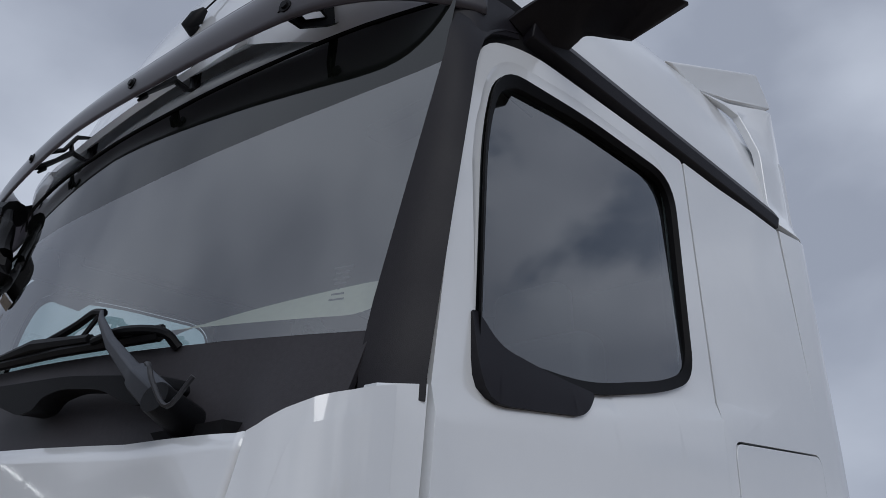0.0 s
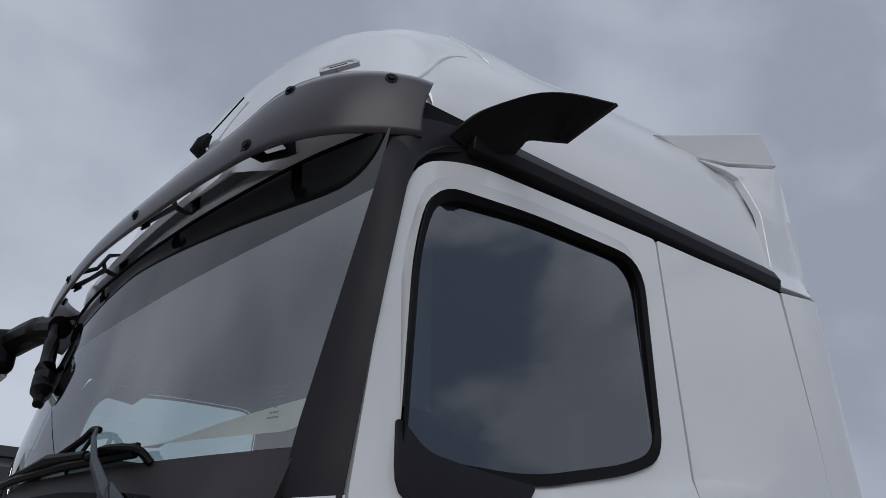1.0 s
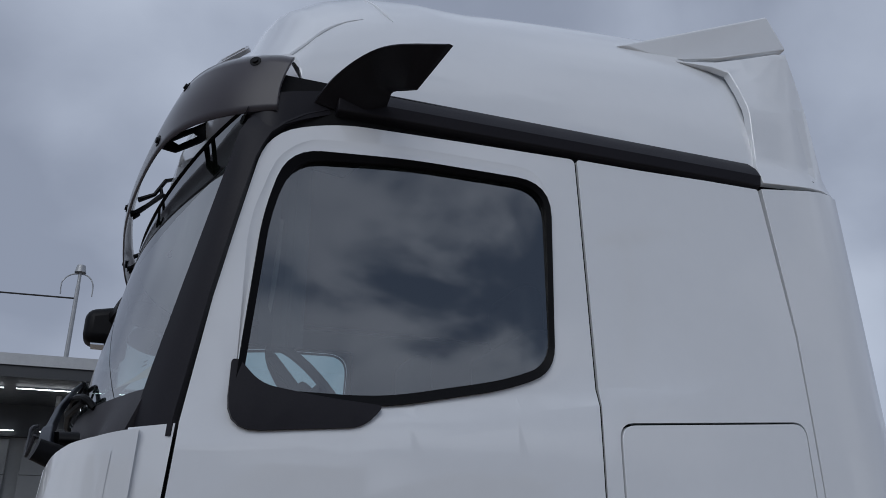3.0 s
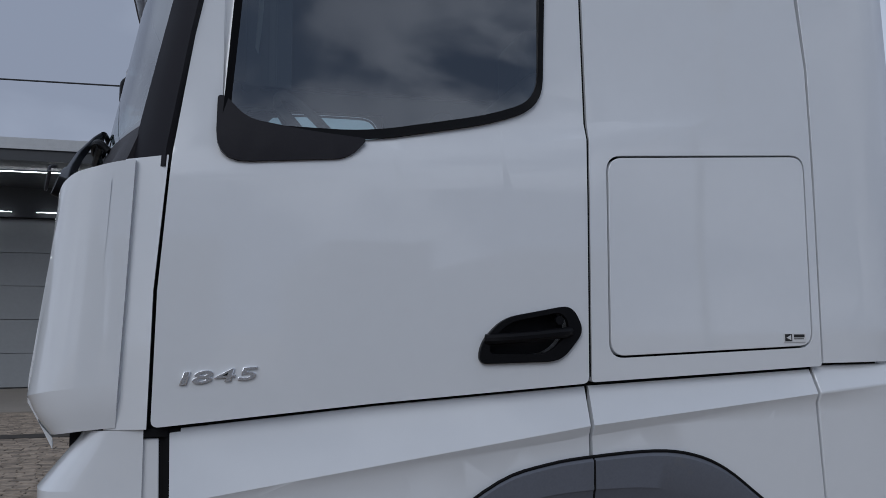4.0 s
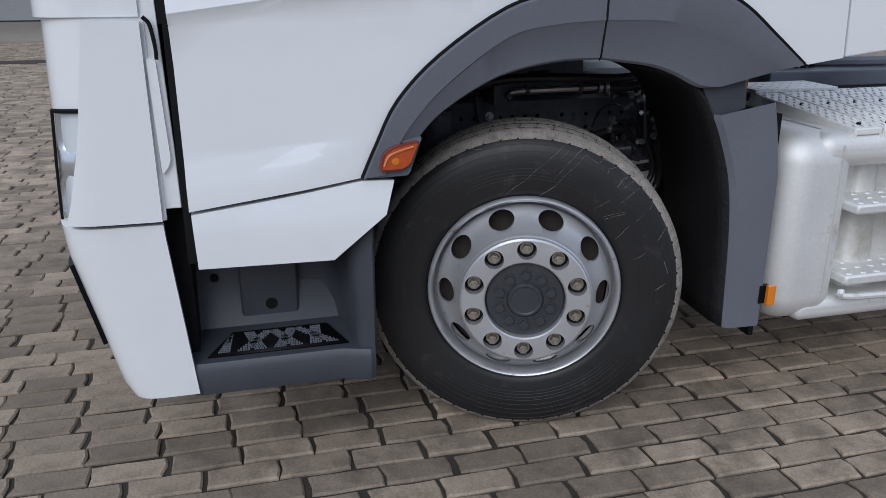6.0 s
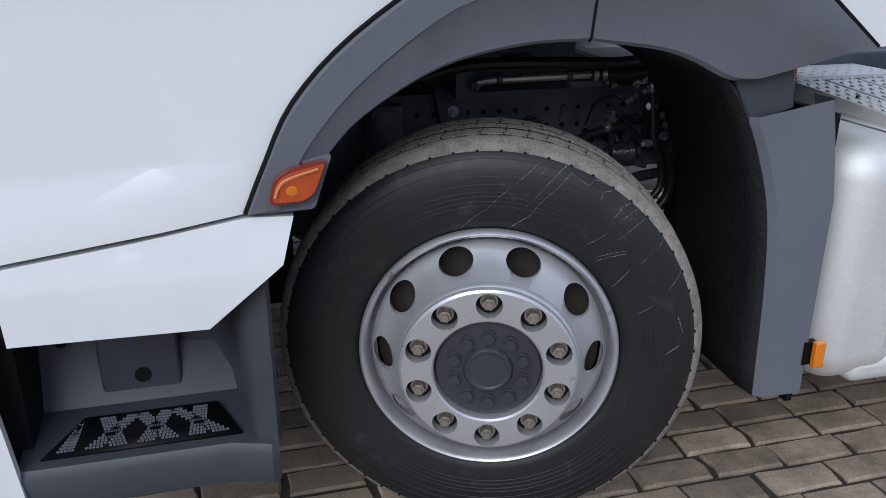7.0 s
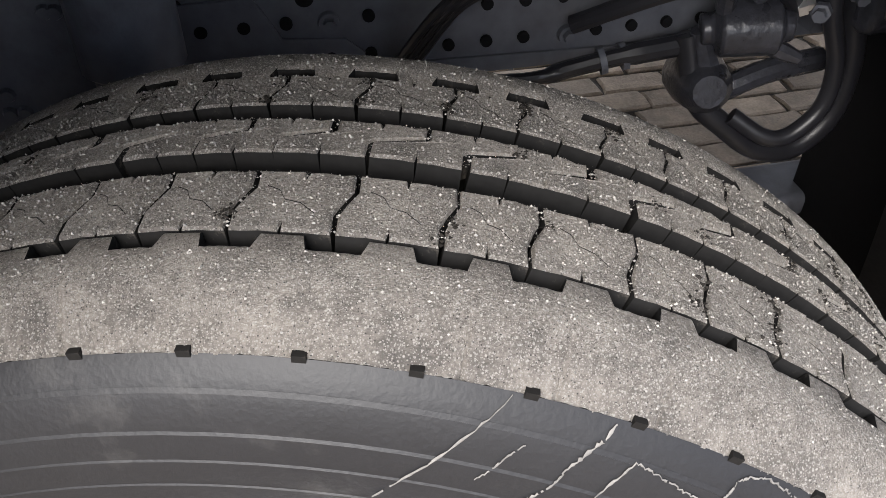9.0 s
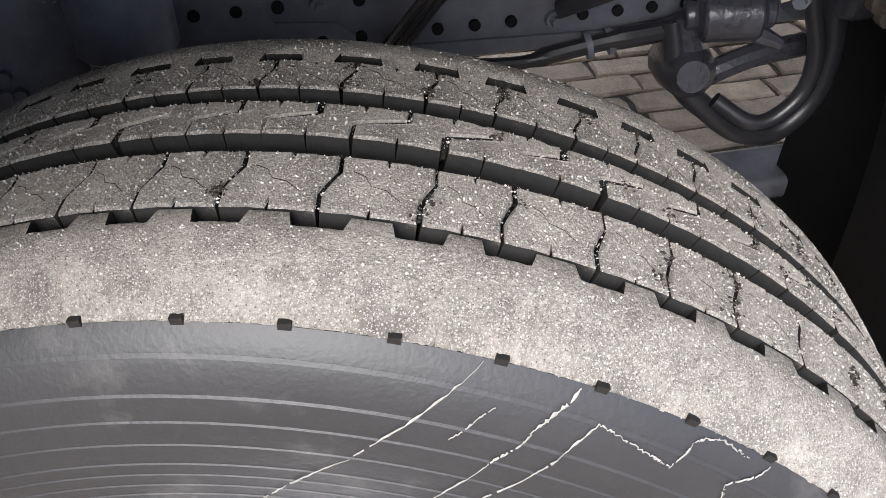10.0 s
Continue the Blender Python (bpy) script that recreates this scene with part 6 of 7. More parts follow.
part("conduit", tube(bend([(0.22, 0.815, 0.705), (0.368, 0.80, 0.700), (0.43, 0.80, 0.708), (0.50, 0.79, 0.724), (0.57, 0.785, 0.733), (0.66, 0.78, 0.745)], 5), [0.009] * 8 + [0.012] * 8 + [0.015] * 10, sides=10), HOSE, truck, "black ribbed cable conduit")
for q in (0.47, 0.50, 0.60):
    part("cable_tie", tube([(q, 0.798, 0.718 + 0.1 * (q - 0.5)), (q + 0.008, 0.797, 0.720 + 0.1 * (q - 0.5))], 0.0185, sides=12), GREY, truck, "", 40)
part("hose_loop", tube(bend([(0.76, 0.76, 1.05), (0.772, 0.75, 0.90), (0.785, 0.74, 0.783), (0.805, 0.74, 0.706), (0.803, 0.74, 0.625), (0.76, 0.74, 0.577), (0.70, 0.74, 0.583), (0.639, 0.745, 0.628), (0.60, 0.76, 0.667), (0.58, 0.78, 0.75)], 6), 0.0165, sides=12), HOSE, truck, "thick black looped hose")
part("hose_loop", tube(bend([(0.70, 0.73, 1.05), (0.71, 0.71, 0.90), (0.718, 0.70, 0.807), (0.748, 0.70, 0.734), (0.752, 0.70, 0.671), (0.721, 0.70, 0.631), (0.685, 0.705, 0.624), (0.64, 0.73, 0.65)], 6), 0.0115, sides=12), HOSE, truck, "")
part("lever", tube(bend([(0.62, 0.80, 0.63), (0.66, 0.79, 0.655), (0.72, 0.79, 0.675), (0.80, 0.79, 0.685)], 5), 0.017, sides=10), VALVE, truck, "")
part("slack_adjuster", tube([(0.60, 0.73, 0.69), (0.605, 0.75, 0.685), (0.62, 0.80, 0.672), (0.625, 0.83, 0.665)], [0.022, 0.036, 0.042, 0.040], sides=14), VALVE, truck)
part("slack_adjuster", tube([(0.612, 0.77, 0.70), (0.60, 0.77, 0.735), (0.59, 0.77, 0.76)], [0.024, 0.018, 0.012], sides=10), VALVE, truck)
bevel(part("axle_stop", box(0.60, 1.0, 0.76, 0.86, 0.42, 0.462), CHASSIS, truck), 0.012, 3)
part("wire_loop", tube(bend([(0.52, 0.76, 0.86), (0.53, 0.72, 0.93), (0.58, 0.71, 0.95), (0.63, 0.74, 0.93)], 6), 0.004, sides=6), HOSE, truck, "")
rng = random.Random(3)
for k in range(26):
    x, z = rng.uniform(-0.46, -0.12), rng.uniform(0.72, 1.0)
    part("rivet", tube([(x, 0.792, z), (x, 0.784, z)], [0.010, 0.007], sides=10), CHASSIS, truck, "", 0)
rng = random.Random(8)
for k in range(26):
    c = Vector((0.56 + rng.uniform(0, 0.24), 0.66 + rng.uniform(0, 0.12), 0.78 + rng.uniform(0, 0.28)))
    d = Vector((rng.uniform(-1, 1), rng.uniform(-1, 0.2), rng.uniform(-1, 1))).normalized() * rng.uniform(0.015, 0.04)
    part("fitting", tube([c, c + d * 0.5, c + d * 0.52, c + d], [0.012, 0.012, 0.008, 0.008], sides=6), STEEL if rng.random() < 0.25 else CHASSIS, truck, "", 0)
part("axle_beam", box(-0.07, 0.07, 0.35, 2.15, 0.34, 0.46), CHASSIS, truck, "", 0)

# mudguard behind the wheel
mud = bmesh.new()
liner = bmesh.new()
rows, lrows = [], []
prof = bend([(0.38, 0, 1.152), (0.46, 0, 1.121), (0.517, 0, 1.085), (0.565, 0, 1.02), (0.608, 0, 0.93), (0.65, 0, 0.80), (0.672, 0, 0.62), (0.685, 0, 0.32)], 5)
outer = [Vector((0.572, 0, 1.018))] + [p for p in prof if p.z < 1.01]
for i, p in enumerate(outer):
    t = i / (len(outer) - 1)
    back = 0.765 + 0.045 * min(1, t * 2)
    rows.append([mud.verts.new(q) for q in ((p.x + 0.014, 0.10, p.z), (p.x + 0.004, 0.058, p.z), (p.x + 0.02, 0.044, p.z), (back, 0.040, p.z + 0.03 * (1 - t)), (back + 0.012, 0.055, p.z + 0.03 * (1 - t)), (back + 0.012, 0.12, p.z + 0.03 * (1 - t)))])
for i, p in enumerate(prof):
    lrows.append([liner.verts.new(q) for q in ((p.x - 0.004 + 0.012, 0.47, p.z), (p.x - 0.006, 0.12, p.z), (p.x + 0.002, 0.060, p.z))])
for r0, r1 in zip(lrows, lrows[1:]):
    for k in range(2):
        liner.faces.new((r0[k], r1[k], r1[k + 1], r0[k + 1]))
solid(part('mudguard_liner', liner, LINER, truck, 'black pebbled mudguard liner', 40), 0.01)
for r0, r1 in zip(rows, rows[1:]):
    for k in range(len(r0) - 1):
        mud.faces.new((r0[k], r1[k], r1[k + 1], r0[k + 1]))
part("mudguard", mud, GREY, truck, "grey mudguard behind the wheel", 40)
link_bm = skin([(0.522, 1.115), (0.672, 1.128), (0.685, 1.03), (0.580, 1.0)], lambda x, z: 0.058, (), 0.03, (), 0)
bevel(part("mudguard_link", link_bm, STEPMAT, truck, "dark plastic link above the mudguard"), 0.006)
part("marker_lamp", box(0.672, 0.690, 0.075, 0.10, 1.085, 1.12), ORANGE, truck, "small orange lamp by the walkway", 0)

# entry step ahead of the wheel
step = bmesh.new()
rows = []
for x, dy in ((-0.955, 0.05), (-0.93, 0.045), (-0.55, 0.045), (-0.47, 0.02), (-0.455, 0.03)):
    rows.append([step.verts.new(q) for q in ((x, 0.30, 0.78), (x, 0.27, 0.56), (x, 0.24, 0.47), (x, 0.22, 0.43), (x, dy, 0.405), (x, dy - 0.012, 0.385), (x, dy, 0.31), (x, 0.10, 0.29))])
for r0, r1 in zip(rows, rows[1:]):
    for k in range(len(r0) - 1):
        step.faces.new((r0[k], r1[k], r1[k + 1], r0[k + 1]))
bmesh.ops.recalc_face_normals(step, faces=step.faces)
entry = part("entry_step", step, STEPMAT, truck, "dark grey plastic entry step", 40)
cheek = bmesh.new()
rows = []
for z, push in ((0.80, -0.02), (0.70, -0.012), (0.60, -0.004), (0.50, 0.0), (0.43, 0.0), (0.40, 0.0)):
    rows.append([cheek.verts.new((x + (push if x < -0.49 else 0), y, z)) for x, y in ((-0.70, 0.266), (-0.572, 0.262), (-0.540, 0.24), (-0.524, 0.19), (-0.515, 0.12), (-0.506, 0.062), (-0.490, 0.038), (-0.455, 0.030), (-0.447, 0.045), (-0.445, 0.30))])
for r0, r1 in zip(rows, rows[1:]):
    for k in range(9):
        cheek.faces.new((r0[k], r0[k + 1], r1[k + 1], r1[k]))
part("step_cheek", cheek, STEPMAT, entry, "", 60)
part("step_backing", box(-0.66, -0.452, 0.283, 0.32, 0.29, 0.80), STEPMAT, entry, "", 0)
bevel(part("step_hatch", box(-0.815, -0.648, 0.232, 0.28, 0.440, 0.64), STEPMAT, entry), 0.008, 3)
part("step_ledge", tube([(-0.912, 0.232, 0.440), (-0.54, 0.232, 0.436)], 0.006, sides=8), STEPMAT, entry)
part("step_plug", tube([(-0.885, 0.262, 0.575), (-0.885, 0.250, 0.572)], 0.011, sides=14), GAP, entry)
# added black box beside the step, standing for the dark behind the bumper
part("step_shade_fill", box(-1.0, -0.935, 0.11, 0.34, 0.29, 0.86), GAP, entry, "", 0)
part("hatch_hole", tube([(-0.728, 0.2285, 0.488), (-0.728, 0.245, 0.488)], 0.017, sides=20), GAP, entry)
plate_bm = bmesh.new()
plate_bm.faces.new([plate_bm.verts.new(q) for q in ((-0.915, 0.066, 0.4120), (-0.525, 0.066, 0.4120), (-0.575, 0.172, 0.4316), (-0.845, 0.172, 0.4316))])
solid(part("step_plate", plate_bm, BLACK, entry, "black step tread plate"), 0.004, 0)
for k in range(7):
    x0 = -0.890 + 0.051 * k
    lean_ = (0.045 if k % 2 else -0.045) + 0.018 * (3 - k)
    g0 = bmesh.new()
    q = [Vector(v) for v in ((x0, 0.076, 0.4160), (x0 + 0.036, 0.076, 0.4160), (x0 + 0.030 + lean_, 0.164, 0.4322), (x0 + lean_, 0.164, 0.4322))]
    q = [Vector((min(max(v.x, -0.90 + 0.55 * (v.y - 0.066)), -0.54 - 0.37 * (v.y - 0.066)), v.y, v.z)) for v in q]
    for i in range(5):
        for j in range(11):
            u, w = (i + 0.5) / 5, (j + 0.5) / 11
            c = (q[0] * (1 - u) + q[1] * u) * (1 - w) + (q[3] * (1 - u) + q[2] * u) * w
            box(c.x - 0.0026, c.x + 0.0026, c.y - 0.0022, c.y + 0.0022, c.z - 0.001, c.z + 0.0025, g0)
    part("step_studs", g0, GREY, entry, "grey studs on the step tread", 0)
# black slab under the tread plate, shade given as colour
part("step_pit_shade", box(-0.915, -0.525, 0.07, 0.195, 0.395, 0.408), GAP, entry, "", 0)

# ---- fuel tank with steps, tread plates, marker ----
tank = new("fuel_tank")
tank.parent = truck
tagged(tank, "brushed aluminium fuel tank with built-in steps")
NICHE = mat("dull_aluminium", (0.62, 0.61, 0.58), 0.45, metal=0.5, vary=0.1, scale=4, dirt=(0.40, 0.36, 0.28), dirt_amount=0.2)
bevel(part("front_cap", box(0.862, 1.135, 0.060, 0.78, 0.295, 0.935), ALU, tank), 0.095, 10)
bevel(part("top_shell", box(0.98, 2.4, 0.062, 0.78, 0.82, 0.935), ALU, tank), 0.05, 8)
bevel(part("bottom_shell", box(0.98, 2.4, 0.068, 0.78, 0.295, 0.372), ALU, tank), 0.03, 5)
part("niche_back", box(1.05, 2.4, 0.20, 0.26, 0.35, 0.87), NICHE, tank, "", 0)
part("niche_bulge", tube([(1.28, 0.23, 0.36), (1.28, 0.23, 0.86)], [0.09, 0.05], sides=16), NICHE, tank)
part("niche_bulge", tube([(1.55, 0.23, 0.36), (1.55, 0.23, 0.86)], [0.09, 0.05], sides=16), NICHE, tank)
part("tank_seam", tube([(1.055, 0.0605, 0.40), (1.055, 0.0595, 0.90)], 0.0025, sides=6), NICHE, tank)
for z, d in ((0.70, 0.0), (0.455, 0.0)):
    tb = bevel(part("tank_step", box(1.128, 1.80, 0.040, 0.21, z - 0.030, z + 0.004), ALU, tank, "aluminium tank step with raised studs"), 0.008)
    for k in range(10):
        for r in range(3):
            part("step_stud", tube([(1.155 + 0.055 * k + 0.02 * (r % 2), 0.062 + 0.05 * r, z + 0.003), (1.155 + 0.055 * k + 0.02 * (r % 2), 0.062 + 0.05 * r, z + 0.008)], [0.013, 0.009], sides=8), ALU, tb)
part("step_lip", tube(bend([(1.13, 0.055, 0.405), (1.16, 0.040, 0.385), (1.6, 0.030, 0.385), (1.75, 0.05, 0.42)], 4), 0.012, sides=8), ALU, tank)
part("tank_marker", bevel(part("marker_lamp", box(0.818, 0.846, 0.018, 0.035, 0.397, 0.465), mat("amber_reflector", (0.72, 0.21, 0.008), 0.2, vary=0.05, coat=1.0), truck, "amber marker reflector"), 0.003) and box(0.80, 0.835, 0.036, 0.055, 0.40, 0.46), BLACK, truck)
PLATE = mat("worn_aluminium_plate", (0.80, 0.80, 0.79), 0.6, metal=0.15, vary=0.1, scale=5, fine=120)
for k in range(9):
    # transverse planks, tipped a little towards the truck's side
    plank = part("tread_plank", box(-0.051, 0.051, 0.0, 0.56, -0.022, 0.0), PLATE, truck, "ribbed aluminium walkway plank")
    plank.matrix_local = pose(1.146 + 0.111 * k, 0.07, 0.948, 4, 0, 0)
    bevel(plank, 0.004)
    if k < 5:
        for j in range(3):
            for i in range(13):
                part("tread_stud", tube([(-0.031 + 0.031 * j, 0.03 + 0.042 * i, -0.002), (-0.031 + 0.031 * j + 0.004, 0.03 + 0.042 * i, 0.0022)], [0.010, 0.0055], sides=8), PLATE, plank)
        for yb in (0.05, 0.33):
            part("plank_bolt", tube([(0.0, yb, 0.0), (0.0, yb, 0.006)], [0.008, 0.0065], sides=10), GAP, plank)
    for sx in (-0.047, 0.047):
        part("plank_web", box(sx - 0.004, sx + 0.004, 0.0, 0.56, -0.05, -0.02), PLATE, plank, "", 0)
corner_plate = part("tread_plate", box(1.10, 1.46, 0.60, 0.80, 0.985, 0.998), PLATE, truck, "aluminium corner plate beside the walkway")
bevel(corner_plate, 0.003)
for j in range(4):
    for i in range(8):
        part("tread_stud", tube([(1.13 + 0.042 * i, 0.63 + 0.045 * j, 0.997), (1.13 + 0.042 * i, 0.63 + 0.045 * j, 1.0005)], [0.010, 0.0055], sides=8), PLATE, corner_plate)
# black sheet and box below the deck, painting the shade under the planks
part("walkway_shade", box(0.88, 2.3, 0.2, 0.57, 0.90, 0.915), GAP, truck, "", 0)
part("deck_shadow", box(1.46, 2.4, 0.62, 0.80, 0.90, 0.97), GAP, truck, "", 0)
for x_ in (1.02, 1.75, 2.6, 3.4):
    bevel(part("cross_member", box(x_, x_ + 0.09, 0.91, 1.59, 0.74, 0.93), CHASSIS, truck, "black chassis cross member", 0), 0.01)
part("prop_shaft", tube([(0.6, 1.25, 0.80), (0.62, 1.25, 0.80), (2.2, 1.25, 0.72), (3.4, 1.25, 0.62)], [0.09, 0.055, 0.055, 0.055], sides=16), CHASSIS, truck, "black propeller shaft")
rail_top = bmesh.new()
box(1.30, 3.5, 0.80, 0.90, 0.965, 1.035, rail_top)
bevel(part("side_beam", rail_top, GREY, truck, "grey beam beside the walkway", 0), 0.008)
diag = bmesh.new()
tube(bend([(1.42, 0.98, 1.06), (1.62, 0.93, 1.055), (1.95, 0.84, 1.06)], 4), 0.022, diag, 8)
part("stay", diag, GREY, truck, "grey diagonal stay behind the cab")
for k in range(4):
    part("air_coil", tube(bend([(1.36 + 0.04 * k, 0.95, 1.00), (1.40 + 0.04 * k, 0.90, 1.07), (1.47 + 0.04 * k, 0.92, 1.05), (1.50 + 0.04 * k, 1.0, 1.0)], 5), 0.011, sides=8), HOSE, truck, "looped black air hose behind the cab")

# unseen tank-sized block, added to keep light off the ground below the truck
bevel(part("far_tank", box(0.862, 2.4, 1.72, 2.44, 0.295, 0.985), ALU, truck, "unseen block added on the far side to shade the ground"), 0.08, 6)

# added black panel ahead of the tank, standing for the dark gap there
part("tank_shade_panel", box(0.832, 0.850, 0.11, 0.80, 0.25, 1.0), GAP, truck, "", 0)

# far wheel and rear axle, seen only below the truck
far_tyre = revolve([(0.29, 0.0), (0.32, -0.02), (0.46, 0.0), (0.494, 0.04), (0.494, 0.26), (0.46, 0.30), (0.32, 0.32), (0.29, 0.3)], 64)
fw = part("far_wheel", far_tyre, SIDEWALL, truck, "black tyre on the far side")
fw.location = (0, 2.12, 0.49)

# ---- cab interior seen through the glass ----
dash = bmesh.new()
rows = []
for v in steps(-0.9, 0.9, 24):
    y = WIDTH / 2 - v * 1.22
    x0 = front_x(y, 2.2) + 0.05
    rows.append([dash.verts.new(q) for q in ((x0, y, 2.10), (x0 + 0.02, y, 2.20), (x0 + 0.25, y, 2.27), (x0 + 0.42, y, 2.24), (x0 + 0.50, y, 2.05), (x0 + 0.45, y, 1.8))])
for r0, r1 in zip(rows, rows[1:]):
    for k in range(5):
        dash.faces.new((r0[k], r1[k], r1[k + 1], r0[k + 1]))
part("dashboard", dash, INTERIOR, truck, "dark dashboard behind the windscreen", 40)
wheel_ring = bmesh.new()
ring = [(0.21 * math.cos(a), 0.21 * math.sin(a), 0) for a in steps(0, 2 * math.pi, 32)]
tube(ring, 0.016, wheel_ring, 10, False)
for a in (0.3, 2.84, 4.71):
    tube([(0, 0, -0.02), (0.2 * math.cos(a), 0.2 * math.sin(a), 0)], 0.018, wheel_ring, 8)
tube([(0, 0, -0.05), (0, 0, 0.01)], 0.06, wheel_ring, 16)
sw = part("steering_wheel", wheel_ring, INTERIOR, truck, "dark steering wheel")
sw.matrix_local = pose(-0.49, 0.72, 2.38, 0, 48, 0)
bevel(part("steering_column", box(-0.60, -0.43, 0.66, 0.82, 2.0, 2.40), INTERIOR, truck, "dark steering column cover"), 0.04, 3)
for y in (0.68, 1.85):
    seat = bmesh.new()
    box(-0.25, 0.25, y - 0.26, y + 0.26, 1.85, 2.05, seat)
    box(0.18, 0.34, y - 0.26, y + 0.26, 2.0, 2.62, seat)
    box(0.21, 0.33, y - 0.15, y + 0.15, 2.60, 2.82, seat)
    bevel(part("seat", seat, INTERIOR, truck, "dark cab seat with headrest"), 0.05, 4)
part("rear_bulkhead", box(1.12, 1.17, 0.1, 2.4, 1.7, 3.12), INTERIOR, truck, "", 0)
part("cab_floor", box(-0.95, 1.15, 0.08, 2.42, 1.62, 1.66), INTERIOR, truck, "", 0)

def inside(v, z, depth):
    """A point behind the windscreen."""
    p = Vector(screen_point(v, z))
    return (p.x + depth, p.y, p.z)


beige = sheet(lambda a, w: inside(0.50 + 0.425 * a, 2.325 - 0.028 * a + (0.006 + 0.088 * a ** 0.8) * w * (1 - max(0.0, (a - 0.86) / 0.14) ** 2 * 0.75) + 0.022 * max(0.0, (a - 0.86) / 0.14) ** 2, 0.022 + 0.05 * w), steps(0, 1, 28), steps(0, 1, 4))
part("dash_end_trim", beige, BEIGE, truck, "pale trim at the dashboard's end", 60)
for k in range(7):
    zl = 2.393 - 0.011 * k
    wd = (0.030, 0.022, 0.026, 0.018, 0.004, 0.020, 0.024)[k]
    part("label_line", sheet(lambda a, w: screen_point(0.862 - (wd / 2) * (2 * a - 1), zl + 0.004 * w, -0.004), (0, 1), (0, 1)), INK, truck, "", 0)
curtain = bmesh.new()
rows = [[curtain.verts.new((-0.76 + 0.05 * math.sin(k * 2.2) * 0.4 + 0.012 * k, 0.14 + 0.012 * (k % 2), z)) for z in (2.40, 2.7, 3.08)] for k in range(10)]
for r0, r1 in zip(rows, rows[1:]):
    for k in range(2):
        curtain.faces.new((r0[k], r1[k], r1[k + 1], r0[k + 1]))
part("curtain", curtain, INTERIOR, truck, "dark gathered cab curtain", 0)
part("sun_shade", box(-0.74, -0.66, 0.20, 0.45, 2.90, 2.93), INTERIOR, truck)
part("grab_rail", tube([(-0.74, 0.16, 2.45), (-0.70, 0.16, 2.85)], 0.014, sides=8), HEADLINER, truck)

# ---- yard: ground sheet, apron, block paving, hall ----
g = bmesh.new()
v = [g.verts.new(p) for p in ((-600, -600, -0.012), (600, -600, -0.012), (600, 600, -0.012), (-600, 600, -0.012))]
g.faces.new(v)
def far_paving():
    """Distant block paving, for the yard past the laid blocks."""
    m = mat("distant_block_paving", (0.265, 0.211, 0.160), 0.9, vary=0.2, scale=0.6, fine=30)
    n, l = m.node_tree.nodes, m.node_tree.links
    p = n["Principled BSDF"]
    old = p.inputs["Base Color"].links[0].from_socket
    tc, br, mx = n.new("ShaderNodeTexCoord"), n.new("ShaderNodeTexBrick"), n.new("ShaderNodeMix")
    br.inputs["Scale"].default_value, br.inputs["Brick Width"].default_value, br.inputs["Row Height"].default_value = 1.0, 0.222, 0.1075
    br.inputs["Mortar Size"].default_value = 0.006
    br.inputs["Color1"].default_value, br.inputs["Color2"].default_value, br.inputs["Mortar"].default_value = rgb(1.1), rgb(0.85), rgb(0.2)
    mx.data_type, mx.blend_type = "RGBA", "MULTIPLY"
    mx.inputs["Factor"].default_value = 1.0
    l.new(tc.outputs["Object"], br.inputs["Vector"])
    l.new(old, mx.inputs["A"])
    l.new(br.outputs["Color"], mx.inputs["B"])
    l.new(mx.outputs["Result"], p.inputs["Base Color"])
    return m


tagged(link("ground", g, far_paving(), None, "", 0), "block-paved yard reaching to the horizon", "ground", kind="structure")
bed = bmesh.new()
bed.faces.new([bed.verts.new(p) for p in ((-2.7, -3.2, -0.0105), (2.5, -3.2, -0.0105), (2.5, 3.2, -0.0105), (-0.7, 3.3, -0.0105), (-2.2, 17.3, -0.0105), (-9.4, 17.3, -0.0105))])
tagged(link("joint_sand", bed, JOINT, None, "", 0), "dark sand between the paving blocks", "pavement", kind="structure")

HALL_Y = 25.5
hall = thing("hall", "grey industrial hall with sectional doors and a dark canopy", "building", (-8, HALL_Y, 0))


def at_hall(bm):
    for q in bm.verts:
        q.co -= Vector((-8, HALL_Y, 0))
    return bm


part("wall", at_hall(box(-60, 40, HALL_Y + 0.15, HALL_Y + 12, 0, 6.6)), HALL, hall)
for d in range(5):
    x0 = -26.3 + 5.6 * d
    for k in range(5):
        z0 = 0.05 + 1.04 * k
        bevel(part("door_panel", at_hall(box(x0, x0 + 5.2, HALL_Y, HALL_Y + 0.14, z0, z0 + 1.03)), HALL, hall, "", 0), 0.012)
part("canopy", at_hall(box(-60, -1.5, HALL_Y - 4.5, HALL_Y + 0.1, 6.25, 6.75)), DARKMETAL, hall, "dark flat canopy over the doors", 0)
part("canopy_edge", at_hall(box(-60, -1.45, HALL_Y - 4.56, HALL_Y - 4.5, 6.55, 6.85)), GALV, hall, "", 0)
part("lintel", at_hall(box(-60, 40, HALL_Y - 0.2, HALL_Y + 0.16, 5.3, 6.3)), DARKMETAL, hall, "", 0)
for k in range(12):
    x = -30 + 2.6 * k
    part("tube_light", at_hall(box(x, x + 2.3, HALL_Y - 3.2, HALL_Y - 3.17, 6.18, 6.2)), TUBE, hall, "lit white tube light", 0)
    part("tube_light", at_hall(box(x + 0.5, x + 2.4, HALL_Y - 0.4, HALL_Y - 0.37, 5.43, 5.45)), TUBE, hall, "", 0)
part("roof_cap", at_hall(box(-60, 40, HALL_Y - 0.2, HALL_Y + 12, 6.6, 6.9)), DARKMETAL, hall, "", 0)
